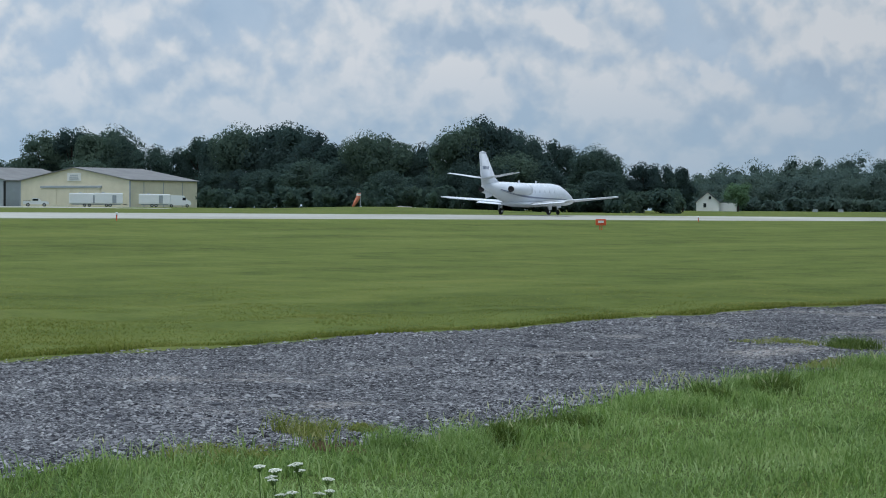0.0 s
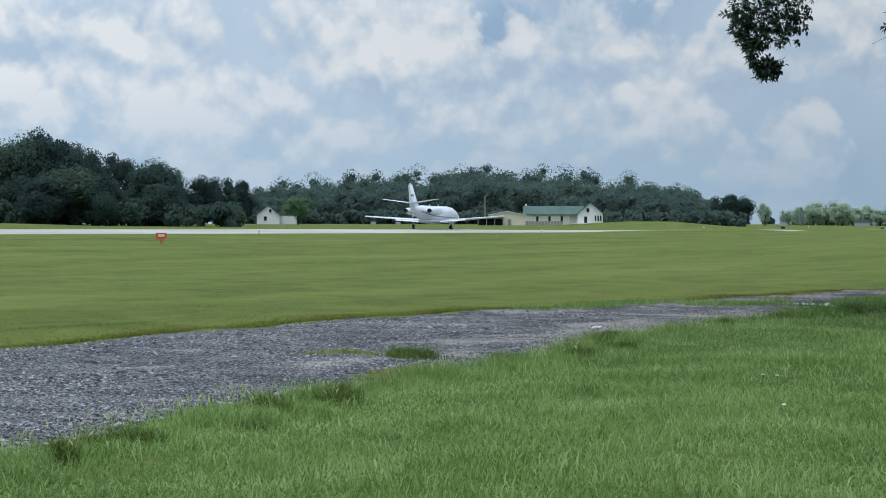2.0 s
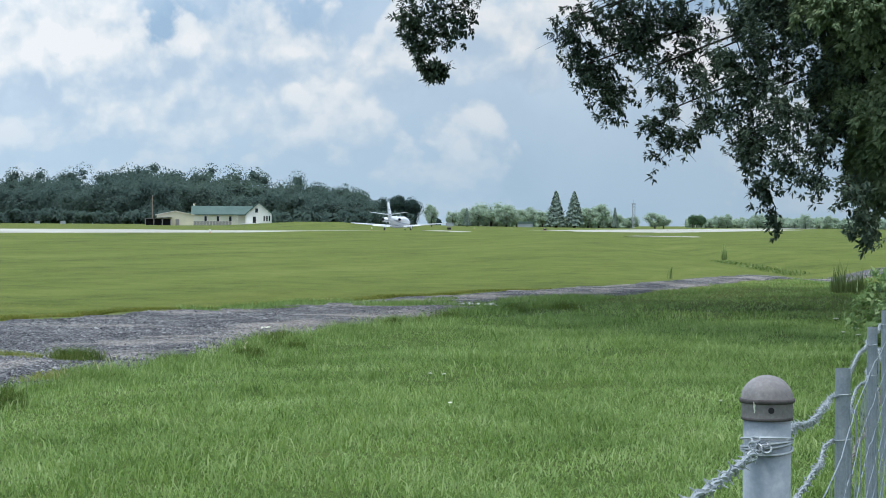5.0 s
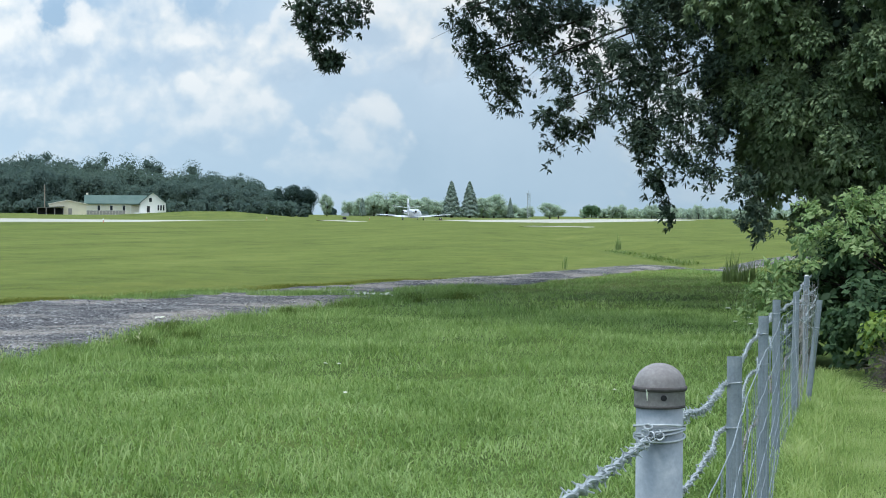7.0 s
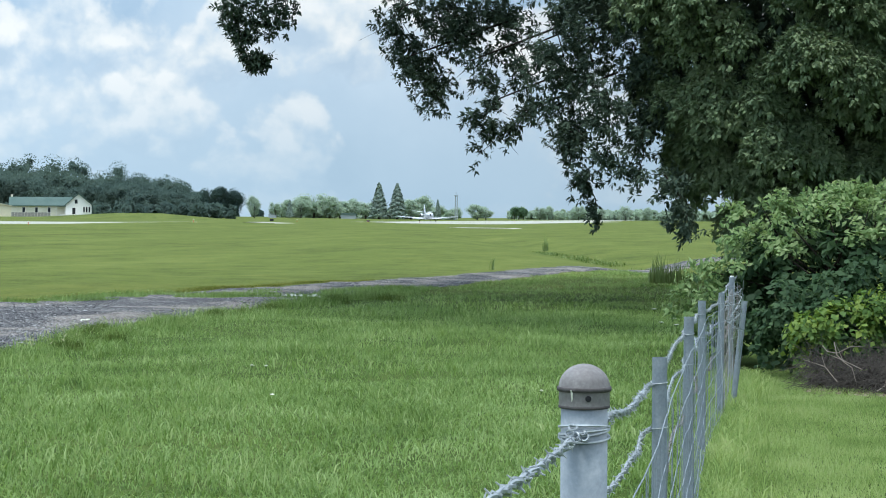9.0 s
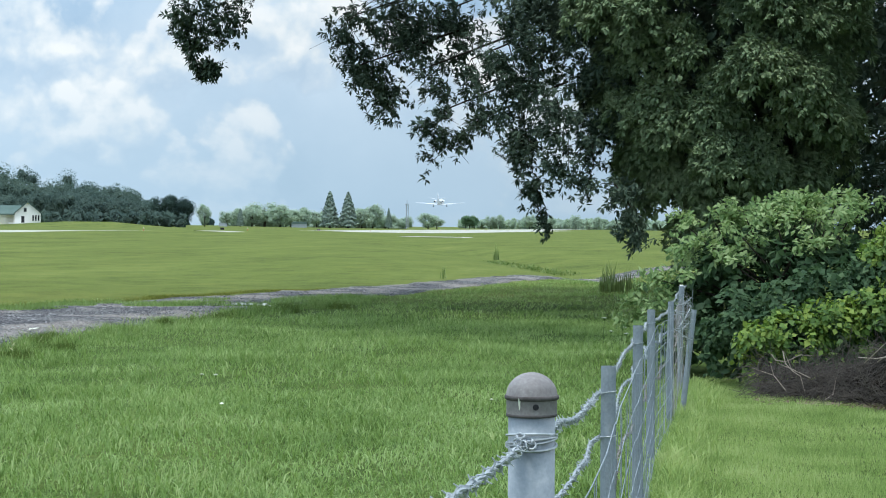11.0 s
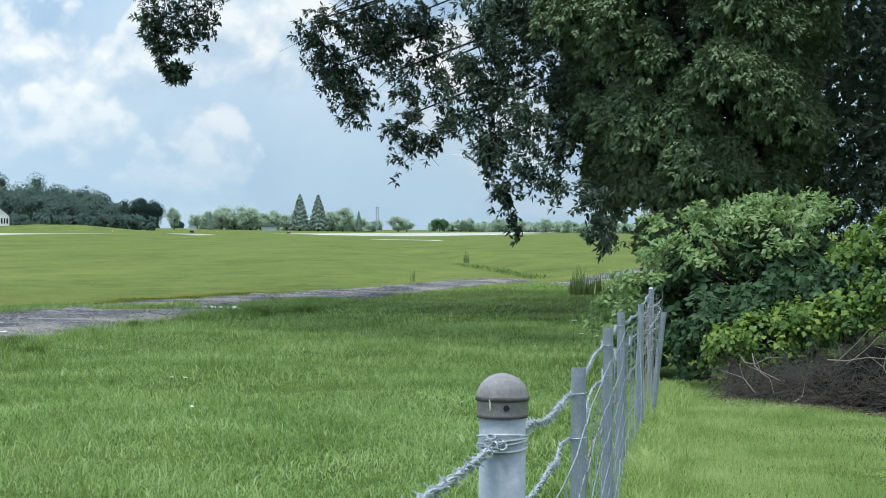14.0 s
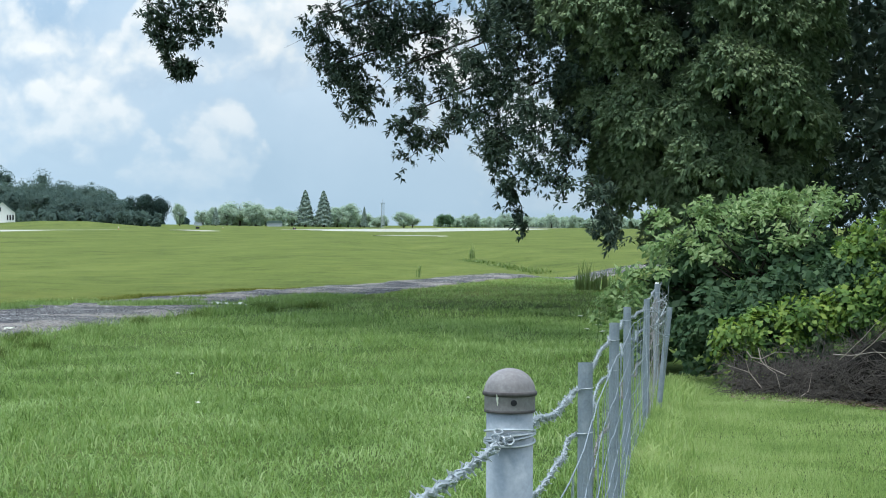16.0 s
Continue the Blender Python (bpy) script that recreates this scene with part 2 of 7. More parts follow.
def ground_material():
    """Mown airfield turf that turns lusher towards the fence, with dry streaks and bare soil specks."""
    m = bpy.data.materials.new("turf")
    m.use_nodes = True
    t = m.node_tree
    L = t.links.new
    b = t.nodes["Principled BSDF"]
    b.inputs["Roughness"].default_value = 0.9
    b.inputs["Specular IOR Level"].default_value = 0.04
    co = node(t, "ShaderNodeTexCoord")
    P = co.outputs["Object"]
    sep = node(t, "ShaderNodeSeparateXYZ")
    L(P, sep.inputs[0])
    streak = node(t, "ShaderNodeMapping")
    streak.inputs["Scale"].default_value = (1.0, 0.25, 1.0)
    L(P, streak.inputs[0])
    n1 = node(t, "ShaderNodeTexNoise", Scale=0.22, Detail=7.0, Roughness=0.65)
    L(streak.outputs[0], n1.inputs["Vector"])
    n2 = node(t, "ShaderNodeTexNoise", Scale=9.0, Detail=5.0, Roughness=0.7)
    L(P, n2.inputs["Vector"])
    n3 = node(t, "ShaderNodeTexNoise", Scale=60.0, Detail=3.0, Roughness=0.7)
    L(P, n3.inputs["Vector"])
    n4 = node(t, "ShaderNodeTexNoise", Scale=0.9, Detail=5.0, Roughness=0.6)
    L(P, n4.inputs["Vector"])
    f = math_node(t, "ADD", math_node(t, "ADD", math_node(t, "MULTIPLY", n1.outputs[0], 0.30), math_node(t, "MULTIPLY", n2.outputs[0], 0.26)), math_node(t, "ADD", math_node(t, "MULTIPLY", n3.outputs[0], 0.24), math_node(t, "MULTIPLY", n4.outputs[0], 0.20)))
    field = ramp(t, f, [(0.40, (0.038, 0.051, 0.012)), (0.46, (0.080, 0.104, 0.024)), (0.52, (0.110, 0.136, 0.031)), (0.58, (0.140, 0.158, 0.044)), (0.64, (0.195, 0.192, 0.078))])
    # uneven mowing: dark standing tussocks and pale dry swaths
    swath = node(t, "ShaderNodeMapping")
    swath.inputs["Scale"].default_value = (0.40, 0.30, 1.0)
    swath.inputs["Rotation"].default_value = (0, 0, radians(-20))
    L(P, swath.inputs[0])
    n5 = node(t, "ShaderNodeTexNoise", Scale=1.0, Detail=6.0, Roughness=0.62, Distortion=0.6)
    L(swath.outputs[0], n5.inputs["Vector"])
    for stops, colour in (([(0.30, (0.38, 0.38, 0.38)), (0.45, (0, 0, 0))], (0.040, 0.062, 0.014, 1)), ([(0.53, (0, 0, 0)), (0.68, (0.45, 0.45, 0.45))], (0.155, 0.160, 0.042, 1))):
        sw = node(t, "ShaderNodeMix", data_type="RGBA")
        L(ramp(t, n5.outputs[0], stops), sw.inputs[0])
        L(field, sw.inputs[6])
        sw.inputs[7].default_value = colour
        field = sw.outputs[2]
    # lusher green, darkened for the soil and the shade between its blades
    lush = ramp(t, f, [(0.36, (0.026, 0.045, 0.009)), (0.5, (0.060, 0.092, 0.023)), (0.62, (0.125, 0.155, 0.042))])
    edge = math_node(t, "ADD", sep.outputs[0], math_node(t, "MULTIPLY", n1.outputs[0], 3.0))
    mask = ramp(t, math_node(t, "MULTIPLY", math_node(t, "MULTIPLY", math_node(t, "ADD", edge, 11.0), 0.25, clamp=True), math_node(t, "MULTIPLY", math_node(t, "SUBTRACT", 45.0, sep.outputs[1]), 0.1, clamp=True)), [(0.1, (0, 0, 0)), (0.9, (1, 1, 1))])
    mx = node(t, "ShaderNodeMix", data_type="RGBA")
    L(mask, mx.inputs[0])
    L(field, mx.inputs[6])
    L(lush, mx.inputs[7])
    L(mx.outputs[2], b.inputs["Base Color"])
    bp = node(t, "ShaderNodeBump", Strength=0.5, Distance=0.05)
    L(f, bp.inputs["Height"])
    L(bp.outputs[0], b.inputs["Normal"])
    return m


def gravel_material():
    """Crushed stone: small angular chips with the shade of the gaps painted between them, in drifts of coarse and fine,
    and trodden soil.
    """
    m = bpy.data.materials.new("gravel_bed")
    m.use_nodes = True
    t = m.node_tree
    L = t.links.new
    b = t.nodes["Principled BSDF"]
    b.inputs["Roughness"].default_value = 0.95
    b.inputs["Specular IOR Level"].default_value = 0.05
    co = node(t, "ShaderNodeTexCoord")
    chips = None
    height = None
    for scale, share in ((34.0, 0.55), (75.0, 0.45)):
        v = node(t, "ShaderNodeTexVoronoi", Scale=scale)
        L(co.outputs["Object"], v.inputs["Vector"])
        sp = node(t, "ShaderNodeSeparateColor")
        L(v.outputs["Color"], sp.inputs[0])
        # darkens the colour towards each chip's edge, as shade between chips
        gap = math_node(t, "MULTIPLY", v.outputs["Distance"], -0.62)
        c = math_node(t, "MULTIPLY", math_node(t, "ADD", sp.outputs[0], gap), share)
        h = math_node(t, "MULTIPLY", math_node(t, "ADD", math_node(t, "MULTIPLY", sp.outputs[1], 0.6), gap), share)
        chips = c if chips is None else math_node(t, "ADD", chips, c)
        height = h if height is None else math_node(t, "ADD", height, h)
    n1 = node(t, "ShaderNodeTexNoise", Scale=1.1, Detail=6.0, Roughness=0.6)
    L(co.outputs["Object"], n1.inputs["Vector"])
    n2 = node(t, "ShaderNodeTexNoise", Scale=260.0, Detail=2.0)
    L(co.outputs["Object"], n2.inputs["Vector"])
    f = math_node(t, "ADD", math_node(t, "ADD", chips, math_node(t, "MULTIPLY", math_node(t, "SUBTRACT", n1.outputs[0], 0.5), 0.8)), math_node(t, "MULTIPLY", n2.outputs[0], 0.25))
    stone = ramp(t, f, [(0.05, (0.014, 0.014, 0.016)), (0.25, (0.058, 0.058, 0.064)), (0.45, (0.158, 0.157, 0.165)), (0.68, (0.255, 0.254, 0.260)), (0.88, (0.38, 0.375, 0.37))])
    n3 = node(t, "ShaderNodeTexNoise", Scale=0.55, Detail=5.0, Roughness=0.65)
    L(co.outputs["Object"], n3.inputs["Vector"])
    mx = node(t, "ShaderNodeMix", data_type="RGBA")
    sep = node(t, "ShaderNodeSeparateXYZ")
    L(co.outputs["Object"], sep.inputs[0])
    # the far end of the drive is trodden soil rather than stone
    worn = math_node(t, "MULTIPLY", math_node(t, "MULTIPLY", math_node(t, "SUBTRACT", sep.outputs[1], 22.0), 0.06, clamp=True), 0.13)
    # bare soil along the margin beside the grass
    mx2 = math_node(t, "MULTIPLY", math_node(t, "ADD", sep.outputs[0], 9.0), 1.1)
    my2 = math_node(t, "MULTIPLY", math_node(t, "SUBTRACT", sep.outputs[1], 25.0), 0.15)
    bare = math_node(t, "EXPONENT", math_node(t, "MULTIPLY", math_node(t, "ADD", math_node(t, "MULTIPLY", mx2, mx2), math_node(t, "MULTIPLY", my2, my2)), -1.0))
    worn = math_node(t, "ADD", worn, math_node(t, "MULTIPLY", bare, 0.16))
    L(ramp(t, math_node(t, "ADD", n3.outputs[0], worn), [(0.58, (0, 0, 0)), (0.70, (0.8, 0.8, 0.8))]), mx.inputs[0])
    L(stone, mx.inputs[6])
    L(ramp(t, f, [(0.1, (0.12, 0.108, 0.098)), (0.7, (0.42, 0.38, 0.345))]), mx.inputs[7])
    L(mx.outputs[2], b.inputs["Base Color"])
    bp = node(t, "ShaderNodeBump", Strength=0.9, Distance=0.02)
    L(height, bp.inputs["Height"])
    L(bp.outputs[0], b.inputs["Normal"])
    return m


M_TURF = ground_material()
M_BLADE = leafy("grass_blade", (0.060, 0.108, 0.030), (0.196, 0.298, 0.090), (0.41, 0.51, 0.24), 0.42, 0.60, 0.8, 0.15, 0.42)
M_FIELD_BLADE = leafy("field_blade", (0.080, 0.104, 0.024), (0.150, 0.178, 0.042), (0.27, 0.265, 0.095), 0.45, 0.8, 0.5, 0.1)
M_COARSE = leafy("coarse_blade", (0.085, 0.15, 0.036), (0.20, 0.30, 0.09), (0.40, 0.48, 0.22), 0.42, 0.6, 1.0, 0.15)
M_DRY_BLADE = leafy("dry_blade", (0.10, 0.145, 0.03), (0.20, 0.235, 0.065), (0.38, 0.37, 0.17), 0.4, 0.75, 2.0, 0.08)
M_GRAVEL = gravel_material()
M_CONCRETE = surface("runway_concrete", [(0.35, (0.28, 0.275, 0.24)), (0.5, (0.36, 0.355, 0.315)), (0.65, (0.45, 0.44, 0.395))], 0.05, 0.85, 0.1, 2.0, spec=0.04)
M_WOOD = surface("bark", [(0.3, (0.022, 0.018, 0.015)), (0.6, (0.060, 0.050, 0.042))], 2.0, 0.95, 0.8, 18.0, stretch=(1, 1, 0.25), spec=0.1)
# near-black colour for the shade inside the brush pile
M_GAP_SHADE = surface("brush_gap_shade", [(0.3, (0.010, 0.009, 0.008)), (0.6, (0.030, 0.027, 0.024))], 9.0, 0.98, 1.0, 60.0, spec=0.05)
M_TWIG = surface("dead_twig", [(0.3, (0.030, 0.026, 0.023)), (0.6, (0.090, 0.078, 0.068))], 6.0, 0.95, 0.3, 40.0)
M_TWIG_PALE = surface("pale_twig", [(0.3, (0.17, 0.14, 0.11)), (0.6, (0.31, 0.265, 0.225))], 6.0, 0.95, 0.3, 40.0)
# aerial haze is mixed into the bluish woodland and hill greens
M_FAR_LEAF = leafy("hazed_woodland_leaf", (0.044, 0.068, 0.067), (0.062, 0.096, 0.084), (0.100, 0.142, 0.100), 0.42, 0.95, 0.12, 0.03, 0.2, 0.55)
M_HILL_LEAF = leafy("hazed_hill_leaf", (0.082, 0.120, 0.112), (0.098, 0.138, 0.120), (0.120, 0.162, 0.122), 0.45, 0.95, 0.03, 0.03, 0.15)
M_MID_LEAF = leafy("meadow_tree_leaf", (0.092, 0.155, 0.092), (0.122, 0.200, 0.112), (0.165, 0.25, 0.135), 0.35, 0.95, 0.06, 0.03)
# far leaf and needle colours, paled to paint in the distance haze
M_PALE_HAZE_LEAF = leafy("hazed_pale_leaf", (0.30, 0.37, 0.31), (0.36, 0.44, 0.34), (0.42, 0.51, 0.36), 0.45, 0.95, 0.06, 0.03)
M_CONIFER = leafy("hazed_conifer_needle", (0.20, 0.26, 0.23), (0.24, 0.30, 0.255), (0.28, 0.34, 0.275), 0.15, 0.95, 0.2, 0.03)
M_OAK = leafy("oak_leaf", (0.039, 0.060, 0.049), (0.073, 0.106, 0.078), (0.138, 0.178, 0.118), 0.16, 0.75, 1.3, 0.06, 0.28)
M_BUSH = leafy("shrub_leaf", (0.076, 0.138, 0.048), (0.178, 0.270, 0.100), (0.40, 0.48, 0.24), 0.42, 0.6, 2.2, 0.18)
M_VINE = leafy("vine_leaf", (0.042, 0.092, 0.024), (0.115, 0.195, 0.044), (0.31, 0.39, 0.085), 0.38, 0.55, 1.8, 0.2)
M_GALV = surface("galvanised_steel", [(0.3, (0.145, 0.172, 0.200)), (0.5, (0.215, 0.246, 0.276)), (0.7, (0.30, 0.332, 0.358))], 14.0, 0.72, 0.08, 120.0, metal=0.0, dist=0.002, spec=0.25)
M_CAP = surface("weathered_cap", [(0.3, (0.12, 0.108, 0.108)), (0.5, (0.195, 0.18, 0.18)), (0.7, (0.30, 0.285, 0.285))], 18.0, 0.62, 0.15, 140.0, metal=0.0, dist=0.002, spec=0.3)
M_WIRE = surface("galvanised_wire", [(0.3, (0.27, 0.295, 0.32)), (0.7, (0.48, 0.51, 0.54))], 30.0, 0.5, 0.0, 90.0, metal=0.3)
M_RUST = surface("rusty_wire", [(0.3, (0.20, 0.18, 0.17)), (0.7, (0.36, 0.33, 0.31))], 30.0, 0.7, 0.0, 90.0, metal=0.3)
M_WHITE = surface("white_aircraft_paint", [(0.3, (0.60, 0.63, 0.68)), (0.7, (0.68, 0.71, 0.75))], 0.6, 0.25, 0.0, 6.0)
M_GREYLINE = surface("grey_blue_stripe", [(0.3, (0.16, 0.19, 0.26)), (0.7, (0.22, 0.25, 0.32))], 2.0, 0.35, 0.0, 10.0)
M_DARK = surface("dark_opening", [(0.3, (0.010, 0.010, 0.012)), (0.7, (0.025, 0.025, 0.028))], 4.0, 0.6, 0.0, 20.0)
M_RUBBER = surface("tyre_rubber", [(0.3, (0.012, 0.012, 0.012)), (0.7, (0.03, 0.03, 0.03))], 8.0, 0.85, 0.1, 60.0)
M_METAL = surface("bare_metal", [(0.3, (0.45, 0.46, 0.47)), (0.7, (0.62, 0.63, 0.64))], 3.0, 0.35, 0.0, 30.0, metal=0.9)
M_GLASS = surface("dark_window", [(0.3, (0.015, 0.018, 0.022)), (0.7, (0.03, 0.035, 0.04))], 2.0, 0.12, 0.0, 10.0)
M_CREAM = surface("cream_metal_siding", [(0.3, (0.60, 0.55, 0.41)), (0.55, (0.69, 0.63, 0.48)), (0.7, (0.74, 0.69, 0.53))], 0.4, 0.6, 0.05, 6.0)
M_CREAM_LIGHT = surface("pale_cream_siding", [(0.3, (0.60, 0.57, 0.47)), (0.7, (0.72, 0.69, 0.58))], 0.4, 0.6, 0.05, 6.0)
M_GREYSIDE = surface("grey_metal_siding", [(0.3, (0.30, 0.33, 0.36)), (0.7, (0.42, 0.45, 0.48))], 0.4, 0.6, 0.05, 6.0)
M_ROOF = surface("grey_metal_roof", [(0.3, (0.16, 0.16, 0.16)), (0.7, (0.24, 0.24, 0.235))], 0.3, 0.8, 0.05, 4.0, spec=0.05)
M_VEHICLE = surface("white_vehicle_paint", [(0.3, (0.80, 0.81, 0.82)), (0.7, (0.88, 0.88, 0.88))], 0.5, 0.3, 0.0, 6.0)
M_GREENROOF = surface("green_metal_roof", [(0.3, (0.075, 0.115, 0.105)), (0.7, (0.12, 0.165, 0.15))], 0.3, 0.85, 0.05, 4.0, spec=0.03)
M_WALL = surface("white_siding", [(0.3, (0.66, 0.65, 0.62)), (0.7, (0.80, 0.79, 0.76))], 0.5, 0.7, 0.05, 6.0)
M_DARKROOF = surface("dark_shingle", [(0.3, (0.09, 0.09, 0.095)), (0.7, (0.17, 0.17, 0.175))], 1.0, 0.85, 0.1, 10.0)
M_GREYWOOD = surface("weathered_board", [(0.3, (0.20, 0.19, 0.18)), (0.7, (0.36, 0.34, 0.32))], 2.0, 0.9, 0.2, 20.0)
M_ORANGE = surface("red_orange_panel", [(0.3, (0.55, 0.075, 0.035)), (0.7, (0.68, 0.12, 0.05))], 3.0, 0.5, 0.0, 20.0)
M_SOCK = surface("faded_orange_fabric", [(0.3, (0.55, 0.17, 0.10)), (0.7, (0.68, 0.26, 0.17))], 3.0, 0.8, 0.1, 20.0)
M_PETAL = surface("white_petal", [(0.3, (0.60, 0.61, 0.50)), (0.7, (0.74, 0.74, 0.64))], 20.0, 0.7, 0.0, 60.0)
M_STEM = surface("green_stem", [(0.3, (0.05, 0.09, 0.02)), (0.7, (0.10, 0.16, 0.04))], 10.0, 0.7, 0.0, 60.0)


# ---------------------------------------------------------------- building helpers
def mesh_of(name, verts, faces, smooth=False):
    """A mesh from arrays: verts (n, 3), faces (m, k), all with k corners."""
    V, F = np.asarray(verts, np.float32), np.asarray(faces, np.int32)
    me = bpy.data.meshes.new(name)
    me.vertices.add(len(V))
    me.vertices.foreach_set("co", V.ravel())
    me.loops.add(F.size)
    me.loops.foreach_set("vertex_index", F.ravel())
    me.polygons.add(len(F))
    me.polygons.foreach_set("loop_start", np.arange(0, F.size, F.shape[1], dtype=np.int32))
    if smooth:
        me.polygons.foreach_set("use_smooth", np.ones(len(F), bool))
    me.update(calc_edges=True)
    return me


def thing(name, label, category, at=(0, 0, 0), turn=0.0, group="", kind=""):
    ob = new(name)
    ob.empty_display_size = 0.2
    ob.matrix_world = pose(*at, 0, 0, turn)
    return tagged(ob, label, category, group, kind)


def part(name, shape, material, parent=None, label="", m=None, smooth=False):
    """Links a bmesh or a mesh as one mesh object under parent, at the local pose m."""
    if isinstance(shape, bmesh.types.BMesh):
        me = bpy.data.meshes.new(name)
        bmesh.ops.recalc_face_normals(shape, faces=shape.faces[:])
        if smooth:
            for f in shape.faces:
                f.smooth = True
        shape.to_mesh(me)
        shape.free()
    else:
        me = shape
    if material and not me.materials:
        me.materials.append(material)
    ob = new(name, me)
    if parent:
        ob.parent = parent
    if m is not None:
        ob.matrix_basis = m
    if label:
        tagged(ob, label)
    return ob


def box(sx, sy, sz, at=(0, 0, 0), bevel=0.0, bm=None, m=None):
    """A box of that size, standing with its base centre at at."""
    bm = bm or bmesh.new()
    r = bmesh.ops.create_cube(bm, size=1.0, matrix=(m or Matrix()) @ Matrix.Translation((at[0], at[1], at[2] + sz / 2)) @ Matrix.Diagonal((sx, sy, sz, 1)))
    if bevel:
        es = {e for v in r["verts"] for e in v.link_edges}
        bmesh.ops.bevel(bm, geom=list(es), offset=bevel, segments=2, affect="EDGES", profile=0.5)
    return bm


def rod(points, radii, sides=8, bm=None, cap=True):
    """A tube through points with a radius at each."""
    bm = bm or bmesh.new()
    pts = [Vector(p) for p in points]
    if isinstance(radii, (int, float)):
        radii = [radii] * len(pts)
    rings = []
    side = None
    for i, p in enumerate(pts):
        d = (pts[min(i + 1, len(pts) - 1)] - pts[max(i - 1, 0)])
        d = d.normalized() if d.length > 1e-9 else Vector((0, 0, 1))
        if side is None:
            side = d.orthogonal().normalized()
        side = (side - d * side.dot(d))
        side = side.normalized() if side.length > 1e-6 else d.orthogonal().normalized()
        up = d.cross(side)
        rings.append([bm.verts.new(p + (side * math.cos(2 * math.pi * k / sides) + up * math.sin(2 * math.pi * k / sides)) * radii[i]) for k in range(sides)])
    for a, b in zip(rings, rings[1:]):
        for k in range(sides):
            bm.faces.new((a[k], a[(k + 1) % sides], b[(k + 1) % sides], b[k]))
    if cap:
        bm.faces.new(rings[0])
        bm.faces.new(rings[-1])
    return bm


def lathe(profile, sides=24, bm=None, m=None):
    """Turns (radius, z) pairs about the z axis."""
    bm = bm or bmesh.new()
    m = m or Matrix()
    rings = []
    for r, z in profile:
        if r < 1e-5:
            rings.append([bm.verts.new(m @ Vector((0, 0, z)))])
        else:
            rings.append([bm.verts.new(m @ Vector((r * math.cos(2 * math.pi * k / sides), r * math.sin(2 * math.pi * k / sides), z))) for k in range(sides)])
    for a, b in zip(rings, rings[1:]):
        for k in range(sides):
            j = (k + 1) % sides
            if len(a) == 1 and len(b) > 1:
                bm.faces.new((a[0], b[j], b[k]))
            elif len(b) == 1 and len(a) > 1:
                bm.faces.new((a[k], a[j], b[0]))
            elif len(a) > 1:
                bm.faces.new((a[k], a[j], b[j], b[k]))
    return bm


def prism(outline, y0, y1, bm=None, m=None):
    """A solid with the outline [(x, z), ...] between two values of y."""
    bm = bm or bmesh.new()
    m = m or Matrix()
    a = [bm.verts.new(m @ Vector((x, y0, z))) for x, z in outline]
    b = [bm.verts.new(m @ Vector((x, y1, z))) for x, z in outline]
    n = len(a)
    for k in range(n):
        bm.faces.new((a[k], a[(k + 1) % n], b[(k + 1) % n], b[k]))
    bm.faces.new(a)
    bm.faces.new(b[::-1])
    return bm


def bearing(az, d):
    """The place d metres off in a direction az degrees to the right of +y."""
    return d * math.sin(radians(az)), d * math.cos(radians(az))


# ---------------------------------------------------------------- ground
def smooth01(v):
    v = np.clip(v, 0, 1)
    return v * v * (3 - 2 * v)


PROF_Y = [-600, 60, 100, 150, 210, 236, 260, 300, 340, 380, 430, 600, 1200]
NEAR_Z = [1.0, 0.98, 0.90, 0.74, 0.63, 0.82, 0.87, 0.86, 0.79, 0.67, 0.46, 0.40, 0.40]     # field side edge of the runway
MID_Z = [1.22, 1.22, 1.20, 1.13, 0.98, 0.83, 0.70, 0.53, 0.47, 0.44, 0.40, 0.40, 0.40]      # crown of the runway
FAR_Z = [1.24, 1.24, 1.20, 1.12, 0.98, 0.83, 0.70, 0.52, 0.47, 0.44, 0.42, 0.45, 0.50]      # far edge


def gz(x, y):
    """Height of the ground."""
    x, y = np.asarray(x, float), np.asarray(y, float)
    a, b, c = np.interp(y, PROF_Y, NEAR_Z), np.interp(y, PROF_Y, MID_Z), np.interp(y, PROF_Y, FAR_Z)
    s = np.clip((-x - 16) / 57.0, 0, 1)
    s = s ** 2.4
    z = a * s
    z = np.where(x < -73, a + (b - a) * np.clip((-x - 73) / 15, 0, 1), z)
    z = np.where(x < -88, b + (c - b) * np.clip((-x - 88) / 15, 0, 1), z)
    z = np.where(x < -103, c + smooth01((-x - 103) / 200) * (1.9 - c), z)
    # grassy bank beyond the runway
    z = z + 0.85 * np.exp(-((x + 158) / 14.0) ** 2 - ((y - 206) / 30.0) ** 2)
    # low grassy mound by the distant house
    z = z + 2.0 * np.exp(-((x + 181) / 17.0) ** 2 - ((y - 572) / 20.0) ** 2)
    # a shallow ditch that leaves the track beside the big tree
    t = np.clip((y - 58) / 95, 0, 1)
    dx = x - (-1.5 - 19 * t)
    z = z - 0.32 * np.exp(-(dx / 2.2) ** 2) * smooth01((y - 50) / 15) * (1 - smooth01((y - 140) / 30))
    z = z + 0.28 * np.exp(-((dx + 9) / 6.0) ** 2) * smooth01((y - 50) / 25) * (1 - smooth01((y - 150) / 40))
    near = np.exp(-((x + 4) ** 2 + (y - 20) ** 2) / 45.0 ** 2)
    z = z + near * 0.035 * (np.sin(x * 1.3 + 0.4 * y) * np.sin(y * 0.9 - 0.3 * x) + 0.6 * np.sin(x * 0.45 + 1.0) * np.sin(y * 0.31))
    return z


